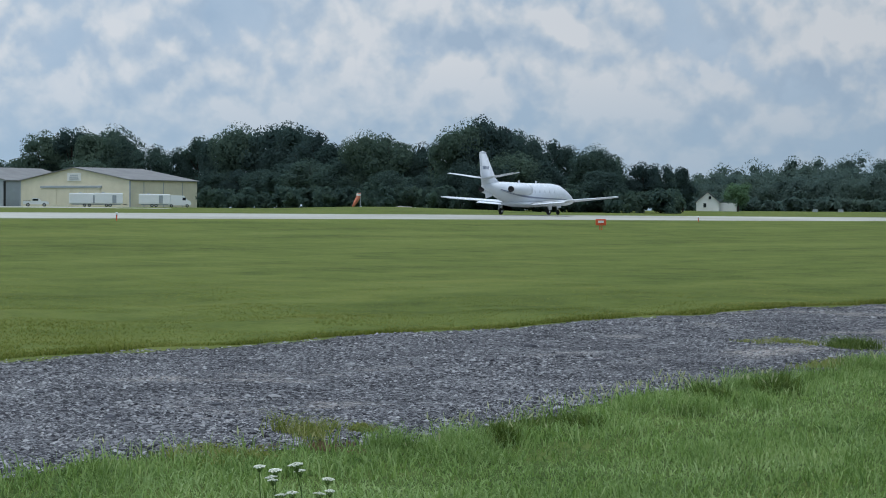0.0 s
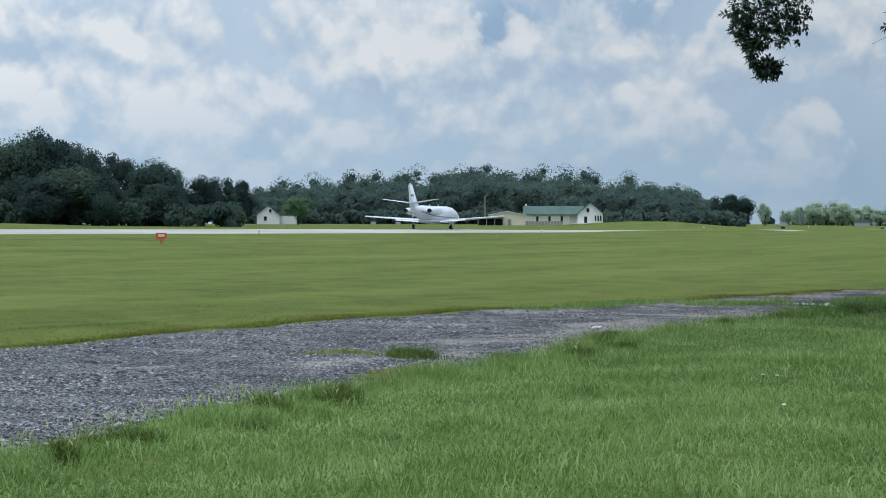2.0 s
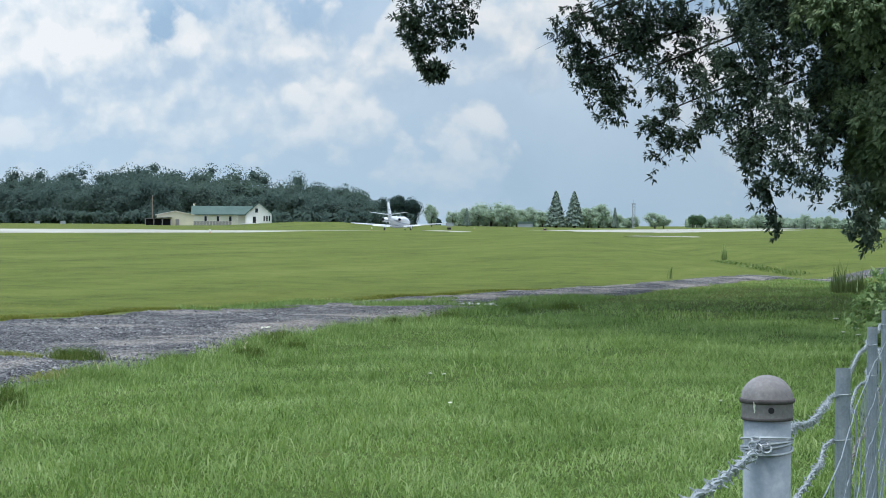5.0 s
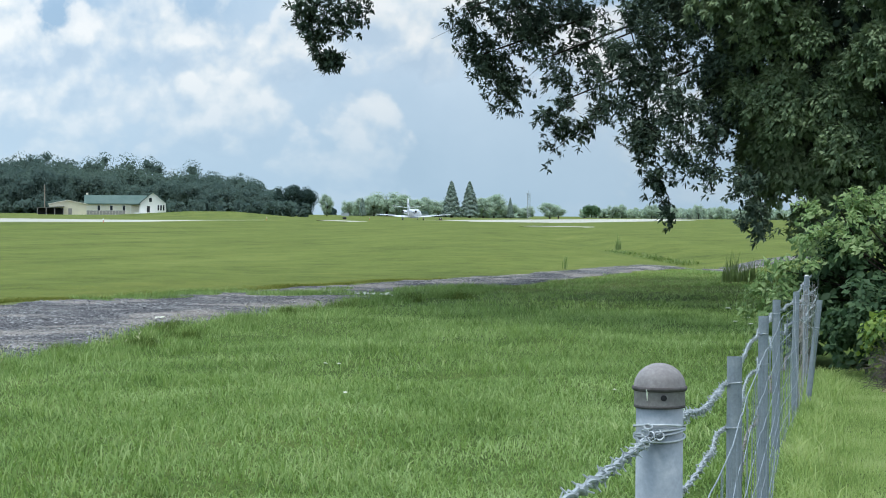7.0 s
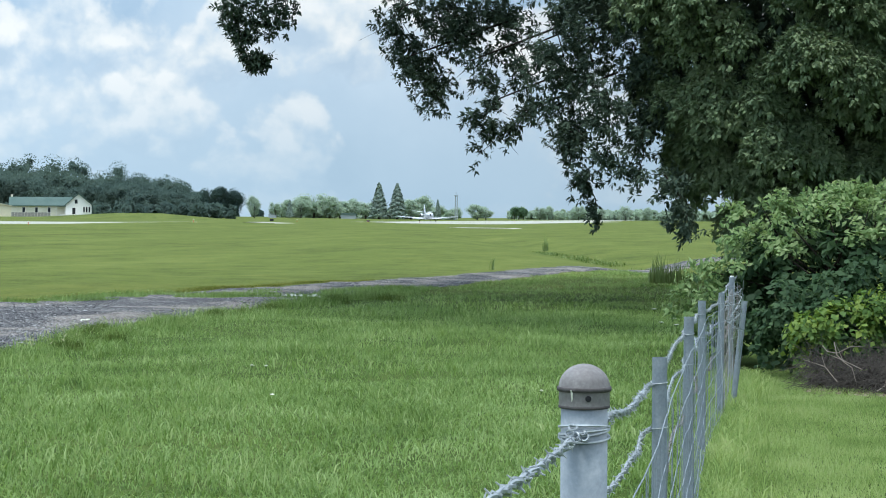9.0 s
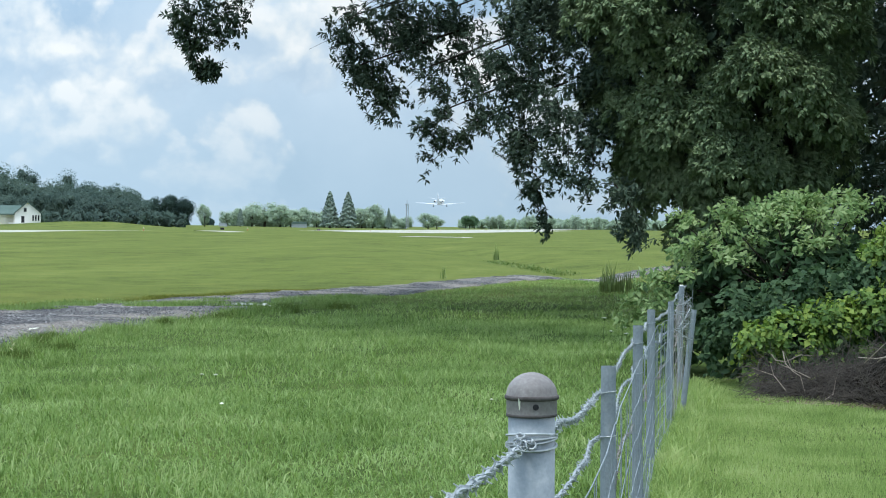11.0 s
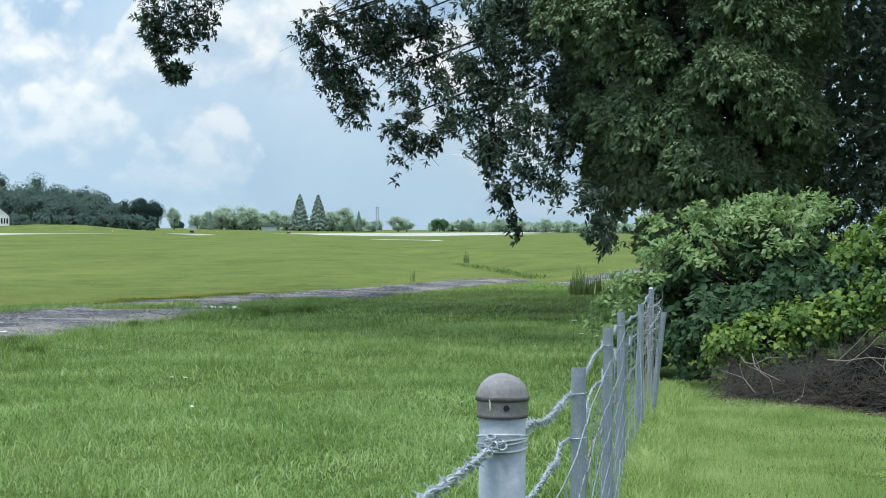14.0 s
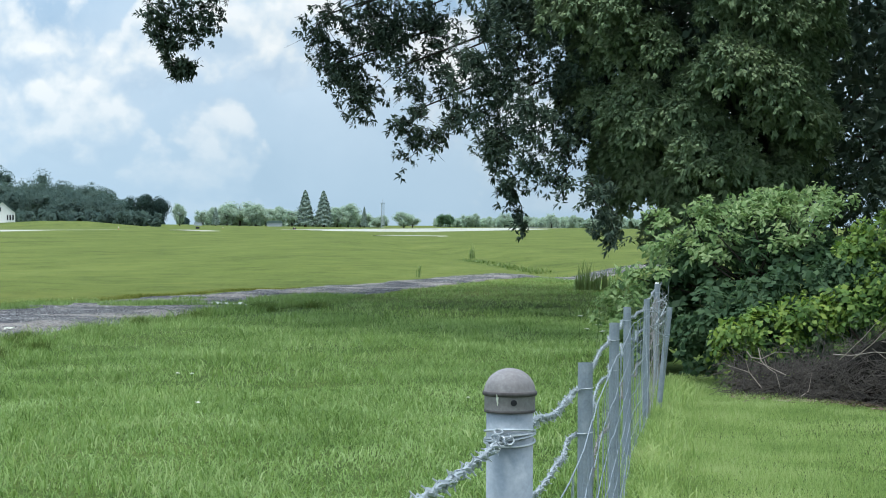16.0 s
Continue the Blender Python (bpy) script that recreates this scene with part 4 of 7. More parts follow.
            e = p + Vector((rr.uniform(-1, 1), rr.uniform(-1, 1), rr.uniform(-0.9, 0.2))) * (rad + 0.1)
            part("twig", rod([p, p.lerp(e, 0.5) + Vector((0, 0, 0.06)), e], [0.010, 0.007, 0.002], 4), M_WOOD, ob)
    # the long bough that hangs over the field
    m = 950
    u = rng.random(m) ** 0.8
    half = np.interp(u, [0, 0.55, 0.8, 1.0], [0.95, 0.78, 0.42, 0.10])
    S2 = np.stack([-16.35 + half * rng.uniform(-1, 1, m), -6.0 + 0.8 * half * rng.uniform(-1, 1, m), 7.0 - 3.0 * u], 1)
    S.append(S2[lump(S2[:, 0], S2[:, 1], S2[:, 2], 4.0, 0.3) + 0.7 * lump(S2[:, 0], S2[:, 1], S2[:, 2], 9.0, 0.7) > -0.42])
    S = np.concatenate(S)
    # a thin place between the boughs where bare limbs show
    hole = ((S[:, 0] + 11.8) / 0.50) ** 2 + ((S[:, 2] - 4.85) / 0.62) ** 2
    S = S[(hole > 1.0) | (rng.random(len(S)) < 0.22)]

    def whorls(S, D, k, size, droop, wild):
        """k leaves spread from each twig end S that grows in the direction D."""
        c, d = np.repeat(S, k, 0), np.repeat(D, k, 0)
        A = rng.normal(size=c.shape) * wild + d * 0.6 + (0, 0, -droop)
        A /= np.linalg.norm(A, axis=1, keepdims=True)
        L = size * (0.65 + 0.6 * rng.random(len(c)))
        N = d * 0.5 + rng.normal(size=c.shape) * 0.28 + (0, 0, 0.9)
        return kites(c + A * L[:, None] * 0.6 + rng.normal(size=c.shape) * 0.02, A, N, L, L * 0.44)
    D = S * (1, 1, 0) + rng.normal(size=S.shape) * 2.0
    D /= np.linalg.norm(D, axis=1, keepdims=True)
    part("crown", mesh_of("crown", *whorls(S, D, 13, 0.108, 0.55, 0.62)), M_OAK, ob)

    # the great drooping bough over the shrub: overlapping lobes that hang like shingles
    ax, ay = -7.45, -5.9
    P, D = [], []
    for k in range(165):
        phi, zz = rng.uniform(-1.9, 1.9), rng.uniform(1.15, 6.8)
        R = float(np.interp(zz, [1.0, 1.5, 2.3, 3.6, 5.0, 7.0], [0.40, 0.85, 1.35, 1.75, 2.0, 2.0])) * (1 + 0.22 * math.sin(3.1 * phi + 1.7 * zz) * math.sin(1.9 * zz + 0.6)) * rng.uniform(0.82, 1.04)
        nrm = np.array((math.sin(phi), -math.cos(phi), 0.0))
        c = np.array((ax + 0.10 * max(0.0, 3.0 - zz), ay, zz)) + nrm * R
        rad = rng.uniform(0.26, 0.52)
        m = int(290 * rad)
        d = rng.normal(size=(m, 3)) * 0.62 + nrm * 0.65 + (0, 0, 0.55)
        d /= np.linalg.norm(d, axis=1, keepdims=True)
        p = c + d * rad * (1, 1, 0.8)
        hang = rng.random(m) < 0.25
        p[hang] += nrm * 0.10 - np.stack([np.zeros(hang.sum()), np.zeros(hang.sum()), rng.uniform(0.1, 0.55, hang.sum()) * rad * 1.6], 1)
        P.append(p)
        D.append(d)
        if k % 5 == 0:
            q = Vector(c)
            hub = Vector((ax + 0.6, ay + 1.2, zz + 0.9))
            part("twig", rod([hub, hub.lerp(q, 0.5) + Vector((0, 0, 0.22)), q], [0.022, 0.014, 0.005], 5), M_WOOD, ob)
    # a lighter leaf colour than the crown's paints this bough as lit
    part("hanging_foliage", mesh_of("hanging_foliage", *whorls(np.concatenate(P), np.concatenate(D), 13, 0.108, 0.75, 0.45)), M_OAK_LIT, ob, "drooping leaves of the lowest bough, painted in a lit tone")
    n = 9000
    zz = rng.uniform(1.25, 7.0, n)
    R = np.interp(zz, [1.0, 1.5, 2.3, 3.6, 5.0, 7.0], [0.2, 0.6, 1.05, 1.4, 1.6, 1.7]) * np.sqrt(rng.random(n))
    phi = rng.random(n) * 2 * np.pi
    P = np.stack([ax + R * np.cos(phi), ay + R * np.sin(phi), zz], 1)
    L = 0.22 * (0.7 + 0.6 * rng.random(n))
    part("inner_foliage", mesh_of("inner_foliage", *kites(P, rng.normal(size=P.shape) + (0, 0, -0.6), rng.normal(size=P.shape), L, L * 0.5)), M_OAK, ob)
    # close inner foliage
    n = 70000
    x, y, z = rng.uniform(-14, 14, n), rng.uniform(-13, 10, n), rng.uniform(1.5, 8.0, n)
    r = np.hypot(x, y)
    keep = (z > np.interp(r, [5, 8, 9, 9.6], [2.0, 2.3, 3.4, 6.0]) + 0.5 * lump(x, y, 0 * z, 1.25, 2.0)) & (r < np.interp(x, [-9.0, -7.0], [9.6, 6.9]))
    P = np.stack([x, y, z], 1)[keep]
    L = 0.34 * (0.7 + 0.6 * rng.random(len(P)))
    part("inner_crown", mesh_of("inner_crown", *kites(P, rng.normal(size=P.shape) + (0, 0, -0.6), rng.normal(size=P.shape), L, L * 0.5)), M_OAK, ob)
    # unseen upper crown that shades the boughs, opened over the lowest to light it
    n = 44000
    r = 14.5 * np.sqrt(rng.random(n))
    phi = rng.random(n) * 2 * np.pi
    P = np.stack([r * np.cos(phi) - 3.0, r * np.sin(phi) - 2.5, 7.7 + rng.random(n) * (1.3 + 7.0 * (1 - (r / 14.5) ** 2))], 1)
    P = P[lump(P[:, 0], P[:, 1], P[:, 2], 1.1, 0.4) > -0.35]
    N = rng.normal(size=P.shape) * 0.6 + (0, 0, 1.0)
    keep = (np.hypot(P[:, 0] - ax, P[:, 1] - ay + 2.0) > 5.2) & (P[:, 2] > 7.6)
    P, N = P[keep], N[keep]
    L = 0.45 * (0.7 + 0.6 * rng.random(len(P)))
    part("upper_crown", mesh_of("upper_crown", *kites(P, rng.normal(size=P.shape), N + 0.6 * rng.normal(size=P.shape), L, L * 0.6)), M_OAK, ob)
    # bare twigs between the boughs
    for k in range(7):
        p = Vector((-11.5 - 0.25 * k, -5.0, 5.9 + 0.1 * (k % 3)))
        pts = [p + Vector((-0.35 * j - 0.1 * rr.random(), 0.1 * rr.random(), -0.10 * j * (1 + 0.3 * k % 2) + 0.12 * rr.random())) for j in range(6)]
        part("twig", rod(pts, [0.009, 0.008, 0.007, 0.005, 0.004, 0.002], 5), M_WOOD, ob)
    bm = rod([(-8, -3, 5.8), (-11, -4.2, 6.6), (-13.5, -5, 6.9), (-15.2, -5.6, 7.0), (-16.3, -6.0, 6.3)], [0.07, 0.05, 0.035, 0.02, 0.008], 7)
    part("bough", bm, M_WOOD, ob)
    return ob


# brighter copy of the oak leaf, with the light put into its colour
M_OAK_LIT = leafy("lit_oak_leaf", (0.112, 0.168, 0.102), (0.200, 0.270, 0.148), (0.31, 0.37, 0.21), 0.26, 0.62, 1.6, 0.15, 0.28)
build_oak()


# ---------------------------------------------------------------- shrubs on the fence
def leaf_mass(seed, blobs, n, leaf, droop=0.3, narrow=0.55, clump=0.24, inner=0.35):
    """Leaves in many small clumps set over a union of ellipsoids: blobs are (x, y, z, rx, ry, rz)."""
    rng = np.random.default_rng(seed)
    B = np.array(blobs)
    w = (B[:, 3] * B[:, 4] * B[:, 5]) ** 0.66
    m = max(12, int(n / 70))
    pick = rng.choice(len(B), m, p=w / w.sum())
    D = rng.normal(size=(m, 3))
    D[:, 2] += 0.25
    D /= np.linalg.norm(D, axis=1, keepdims=True)
    rad = np.where(rng.random(m) < inner, 0.5 + 0.4 * rng.random(m), 0.88 + 0.22 * rng.random(m))
    C = B[pick, :3] + D * B[pick, 3:] * rad[:, None]
    own = rng.integers(0, m, n)
    size = clump * (0.6 + 0.8 * rng.random(m))
    P = C[own] + rng.normal(size=(n, 3)) * (0.55, 0.55, 0.26) * size[own][:, None]
    ok = P[:, 2] > 0.05
    P, own = P[ok], own[ok]
    A = rng.normal(size=P.shape) * (1, 1, 0.45) + D[own] * 0.5 + (0, 0, -droop)
    N = D[own] * 0.35 + rng.normal(size=P.shape) * 0.40 + (0, 0, 0.9)
    L = leaf * (0.6 + 0.8 * rng.random(len(P)))
    return mesh_of("leaves", *kites(P, A, N, L, L * narrow))


def stems(seed, base, top, count, radius, material, parent, name="stem"):
    rr = random.Random(seed)
    for k in range(count):
        b = Vector(base) + Vector((rr.uniform(-0.5, 0.5), rr.uniform(-0.4, 0.4), 0))
        e = Vector(top) + Vector((rr.uniform(-0.9, 0.9), rr.uniform(-0.6, 0.6), rr.uniform(-0.4, 0.1)))
        mid = b.lerp(e, 0.5) + Vector((rr.uniform(-0.2, 0.2), rr.uniform(-0.2, 0.2), 0.1))
        part(name, rod([b, mid, e], [radius, radius * 0.7, radius * 0.3], 6), material, parent)


def pads(seed, rows, leaf, narrow=0.5, dense=1.0, droop=0.25):
    """Flat leafy twig ends: rows are (x, y, z, radius, tilt east, tilt north); the leaves lie like roof tiles on each pad."""
    rng = np.random.default_rng(seed)
    Ps, As, Ns = [], [], []
    for x, y, z, r, tx, ty in rows:
        m = int(420 * r * r / (leaf / 0.09) ** 2 * dense) + 10
        nrm = np.array((tx, ty, 1.0))
        nrm /= np.linalg.norm(nrm)
        e1 = np.cross(nrm, (0.0, 1.0, 0.1))
        e1 /= np.linalg.norm(e1)
        e2 = np.cross(nrm, e1)
        a, q = rng.random(m) * 6.283, np.sqrt(rng.random(m))
        lob = 0.75 + 0.25 * np.sin(a * 3 + x * 9) + 0.15 * np.sin(a * 7 + z * 20)
        out = np.cos(a)[:, None] * e1 + np.sin(a)[:, None] * e2
        P = np.array((x, y, z)) + out * (q * r * lob)[:, None] - nrm * (0.28 * r * q * q)[:, None] + rng.normal(size=(m, 3)) * (0.03, 0.03, 0.035)
        Ps.append(P)
        As.append(out * (0.3 + q)[:, None] + rng.normal(size=(m, 3)) * 0.55 - (0, 0, droop) * q[:, None])
        Ns.append(nrm + out * 0.45 * q[:, None] + rng.normal(size=(m, 3)) * 0.33)
    P, A, N = np.concatenate(Ps), np.concatenate(As), np.concatenate(Ns)
    L = leaf * (0.6 + 0.75 * rng.random(len(P)))
    return mesh_of("leaves", *kites(P, A, N, L, L * narrow))


def scatter_pads(seed, rows, count, r0, r1):
    """Smaller pads set about each of the rows (x, y, z, rx, ry, rz), facing outwards and up."""
    rr = random.Random(seed)
    out = []
    for x, y, z, rx, ry, rz in rows:
        for k in range(count):
            d = Vector((rr.gauss(0, 1), rr.gauss(-0.6, 0.8), rr.gauss(0.4, 0.8))).normalized()
            out.append((x + d.x * rx, y + d.y * ry, max(0.12, z + d.z * rz), rr.uniform(r0, r1), d.x * 0.9, d.y * 0.9))
    return out


def build_shrubs():
    z = float(gz(0.8, 20.5))
    rr = random.Random(61)
    a = thing("shrub", "tall leafy green shrub growing through the fence", "bush", (0.85, 20.6, z))
    tiers = [(0.86, 0.0, 1.80, 0.24, 0.2, -0.1), (0.60, 0.1, 1.87, 0.30, 0.1, -0.1), (0.28, 0.0, 1.86, 0.32, 0.0, -0.1), (-0.05, 0.0, 1.80, 0.32, -0.1, -0.1), (-0.38, 0.0, 1.74, 0.32, -0.1, -0.1), (-0.70, 0.0, 1.68, 0.30, -0.2, -0.1), (-0.98, 0.0, 1.60, 0.22, -0.3, -0.1),
             (0.70, -0.35, 1.70, 0.30, 0.3, -0.4), (0.35, -0.40, 1.66, 0.34, 0.1, -0.4), (-0.05, -0.42, 1.60, 0.34, -0.1, -0.4), (-0.42, -0.40, 1.50, 0.34, -0.2, -0.4), (-0.78, -0.35, 1.42, 0.30, -0.3, -0.4), (-1.05, -0.2, 1.26, 0.26, -0.4, -0.3),
             (-0.60, -0.5, 1.28, 0.28, -0.2, -0.5), (-0.92, -0.4, 1.12, 0.26, -0.3, -0.5), (-1.22, -0.2, 1.02, 0.26, -0.4, -0.4), (-1.42, 0.0, 0.84, 0.22, -0.5, -0.4), (-1.20, -0.35, 0.80, 0.22, -0.4, -0.5), (-1.52, 0.0, 0.60, 0.18, -0.5, -0.4), (-1.42, -0.1, 0.38, 0.20, -0.5, -0.4), (-1.30, -0.3, 0.52, 0.16, -0.5, -0.6),
             (0.15, -0.55, 1.36, 0.22, 0.0, -0.6), (0.50, -0.5, 1.44, 0.22, 0.2, -0.6), (0.25, 0.5, 1.80, 0.35, 0.0, 0.2), (-0.4, 0.5, 1.66, 0.35, 0.0, 0.2)]
    # every tier breaks up into its own twig ends
    ends = []
    for x, y, h, r, tx, ty in tiers:
        for k in range(6):
            u, q = rr.uniform(0, 6.28), r * rr.uniform(0.2, 1.0)
            ends.append((x + q * math.cos(u), y + q * math.sin(u), h + rr.uniform(-0.07, 0.07) - 0.2 * q * q / r, r * rr.uniform(0.28, 0.55), tx + 0.5 * math.cos(u) + rr.uniform(-0.3, 0.3), ty + 0.5 * math.sin(u) + rr.uniform(-0.3, 0.3)))
        if h > 1.0:
            tip, foot = Vector((x, y, h - 0.05)), Vector((rr.uniform(-0.35, 0.35), rr.uniform(-0.2, 0.3), 0))
            mid = foot.lerp(tip, 0.55) + Vector((-0.15 * x, 0, 0.22))
            part("stem", rod([foot, foot.lerp(mid, 0.5) + Vector((rr.uniform(-0.05, 0.05), 0, 0.1)), mid, tip], [0.026, 0.02, 0.014, 0.005], 6), M_WOOD, a)
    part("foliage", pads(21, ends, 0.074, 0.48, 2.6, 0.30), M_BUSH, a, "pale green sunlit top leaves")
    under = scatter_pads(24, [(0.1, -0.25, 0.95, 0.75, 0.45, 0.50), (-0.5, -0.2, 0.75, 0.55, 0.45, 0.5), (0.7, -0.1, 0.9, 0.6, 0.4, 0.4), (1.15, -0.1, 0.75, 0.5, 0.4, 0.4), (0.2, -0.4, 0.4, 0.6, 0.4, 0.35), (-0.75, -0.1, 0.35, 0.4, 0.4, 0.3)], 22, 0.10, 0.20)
    part("lower_foliage", pads(23, under, 0.125, 0.56, 1.1, 0.7), M_UNDER, a, "large hanging lower leaves, shade painted into their green")
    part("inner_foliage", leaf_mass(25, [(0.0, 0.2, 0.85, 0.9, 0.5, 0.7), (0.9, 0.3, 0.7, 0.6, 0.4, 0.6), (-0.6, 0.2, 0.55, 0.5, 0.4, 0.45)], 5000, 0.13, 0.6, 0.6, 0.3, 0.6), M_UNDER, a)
    b = thing("vine", "yellow-green vine sprawling over a brush pile", "vine", (1.9, 18.9, z))
    stems(4, (0, 0, 0), (0.2, 0, 0.9), 5, 0.015, M_WOOD, b)
    spread_rows = [(-1.30, -0.1, 0.34, 0.20, 0.30, 0.26), (-1.00, -0.1, 0.50, 0.32, 0.3, 0.22), (-0.62, 0.0, 0.62, 0.36, 0.3, 0.20), (-0.2, 0.0, 0.74, 0.36, 0.3, 0.20), (0.2, 0.0, 0.90, 0.36, 0.3, 0.24), (0.6, 0.1, 1.0, 0.4, 0.3, 0.25),
                   (-0.12, 0.5, 1.26, 0.22, 0.3, 0.12), (0.14, 0.5, 1.46, 0.26, 0.3, 0.16), (0.46, 0.5, 1.58, 0.34, 0.3, 0.2), (0.95, 0.5, 1.65, 0.5, 0.4, 0.3)]
    part("foliage", pads(22, scatter_pads(27, spread_rows, 26, 0.07, 0.15), 0.070, 0.72, 1.45, 0.4), M_VINE, b)
    part("lower_foliage", pads(26, scatter_pads(28, [(-0.5, 0.45, 0.90, 0.5, 0.4, 0.35), (0.0, 0.45, 0.98, 0.5, 0.4, 0.26), (0.5, 0.5, 1.05, 0.5, 0.4, 0.3), (-1.0, 0.4, 0.55, 0.4, 0.4, 0.45), (-1.5, 0.6, 0.45, 0.35, 0.4, 0.45)], 40, 0.09, 0.17), 0.085, 0.65, 1.3, 0.5), M_UNDER, b, "leaves behind the vine, shade painted into their green")
    # brush pile: blackish core added as shade in the gaps, fine dead twigs, a few long pale branches
    c = thing("brush_pile", "heap of dry brown dead branches under the vine", "brush pile", (1.75, 18.0, z))
    rr = random.Random(8)

    def pile_height(px):
        return 0.20 + 0.30 * min(1, max(0, (px + 1.2) / 1.3)) + 0.06 * math.sin(px * 3.2 + 0.5) + 0.14 * min(1, max(0, px / 1.4))

    def front(px):
        """The foot of the heap comes forward along its length."""
        return -1.05 * min(1.9, max(0.0, px + 1.0))
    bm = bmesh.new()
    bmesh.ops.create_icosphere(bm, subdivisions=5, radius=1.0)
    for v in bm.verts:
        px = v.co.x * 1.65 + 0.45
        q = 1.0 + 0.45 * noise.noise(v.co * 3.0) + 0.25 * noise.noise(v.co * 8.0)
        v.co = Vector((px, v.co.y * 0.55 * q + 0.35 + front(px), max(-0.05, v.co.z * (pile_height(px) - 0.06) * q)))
    part("core", bm, M_GAP_SHADE, c, "blackish core added as shade between the twigs")
    bm = bmesh.new()
    for k in range(4200):
        px = rr.uniform(-1.2, 2.0)
        h = pile_height(px)
        u = rr.random() ** 0.8
        p = Vector((px, front(px) - 0.38 + 0.75 * u * u + rr.gauss(0, 0.10), 0.02 + h * u))
        d = Vector((rr.gauss(0, 1), rr.gauss(-0.1, 0.5), rr.gauss(-0.15, 0.8))).normalized() * rr.uniform(0.10, 0.36)
        w = rr.uniform(0.0018, 0.0042)
        e = p + d
        e.z = max(e.z, 0.01)
        rod([p, p.lerp(e, 0.5) + Vector((rr.uniform(-0.04, 0.04), 0, rr.uniform(-0.05, 0.06))), e], [w, w * 0.8, w * 0.4], 3, bm, cap=False)
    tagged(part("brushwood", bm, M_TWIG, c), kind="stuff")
    for k in range(10):
        p = Vector((rr.uniform(-1.0, 1.2), rr.uniform(-0.62, -0.42), rr.uniform(0.03, 0.30)))
        p.y += front(p.x)
        d = Vector((rr.uniform(-0.4, 0.5), rr.uniform(-0.1, 0.2), rr.uniform(0.05, 0.30)))
        mid = p + d * 0.5 + Vector((rr.uniform(-0.05, 0.05), 0, rr.uniform(-0.02, 0.08)))
        br = part("branch", rod([p, mid, p + d], [0.005, 0.0036, 0.0015], 5), M_TWIG_PALE, c)
        part("twig", rod([mid, mid + Vector((rr.uniform(-0.16, 0.16), 0, rr.uniform(0.05, 0.16)))], [0.004, 0.0015], 4), M_TWIG_PALE, br)
    for p0, p1, p2 in (((-0.40, -0.55, 0.47), (-0.10, -0.6, 0.52), (0.27, -0.6, 0.43)), ((-0.35, -0.5, 0.42), (-0.17, -0.55, 0.65), (-0.01, -0.55, 0.86)), ((-0.25, -0.5, 0.44), (-0.10, -0.55, 0.60), (0.01, -0.52, 0.72)), ((-1.0, -0.6, 0.48), (-0.92, -0.62, 0.30), (-0.82, -0.6, 0.12)), ((-1.1, -0.6, 0.45), (-0.98, -0.6, 0.38), (-0.75, -0.6, 0.46)), ((0.10, -0.6, 0.32), (0.15, -0.6, 0.5), (-0.05, -0.58, 0.62))):
        q = [Vector((p[0], p[1] + front(p[0]) - 0.02, p[2] * 0.92)) for p in (p0, p1, p2)]
        q.insert(2, q[1].lerp(q[2], 0.45) + Vector((0.02, 0, 0.035)))
        q.insert(1, q[0].lerp(q[1], 0.5) + Vector((-0.02, 0, -0.02)))
        part("branch", rod(q, [0.0048, 0.0044, 0.0038, 0.003, 0.0015], 6), M_TWIG_PALE, c)
    # fallen leaves and bare soil at its foot
    rng = np.random.default_rng(44)
    n = 1300
    x = rng.uniform(0.5, 3.0, n)
    y = 17.5 - 1.05 * np.clip(x - 0.75, 0, 1.9) + 0.10 + 0.24 * rng.normal(size=n) + 0.1 * np.sin(x * 5)
    P = np.stack([x, y, gz(x, y) + 0.02], 1)
    L = 0.05 * (0.5 + rng.random(n))
    tagged(part("leaf_litter", mesh_of("leaf_litter", *kites(P, rng.normal(size=(n, 3)) * (1, 1, 0.15), rng.normal(size=(n, 3)) * 0.3 + (0, 0, 1), L, L * 0.6)), M_LITTER), "dry brown fallen leaves along the brush pile", "leaf litter", kind="stuff")


M_LITTER = leafy("fallen_leaf", (0.08, 0.06, 0.04), (0.17, 0.13, 0.09), (0.30, 0.25, 0.18), 0.2, 0.8, 1.0, 0.1)
# the shade below the top leaves is put into this darker green
M_UNDER = leafy("shaded_lower_leaf", (0.028, 0.058, 0.029), (0.053, 0.098, 0.046), (0.105, 0.165, 0.076), 0.38, 0.6, 1.6, 0.15)
build_shrubs()


# ---------------------------------------------------------------- fence
M_CAP_RIM = surface("dark_cap_rim", [(0.3, (0.045, 0.038, 0.038)), (0.7, (0.11, 0.10, 0.10))], 30.0, 0.7, 0.1, 120.0, dist=0.002)
FENCE_X = -0.27
POSTS = [(-0.27, 6.2, 1.07, 0.0, 0.0), (-0.27, 9.2, 1.05, 0.3, 0.2), (-0.268, 11.9, 0.99, -0.3, 0.0), (-0.20, 15.0, 0.98, 0.5, 0.6), (-0.155, 18.2, 1.0, 0.8, 1.0), (-0.11, 16.0, 0.87, 0.0, 6.0)]


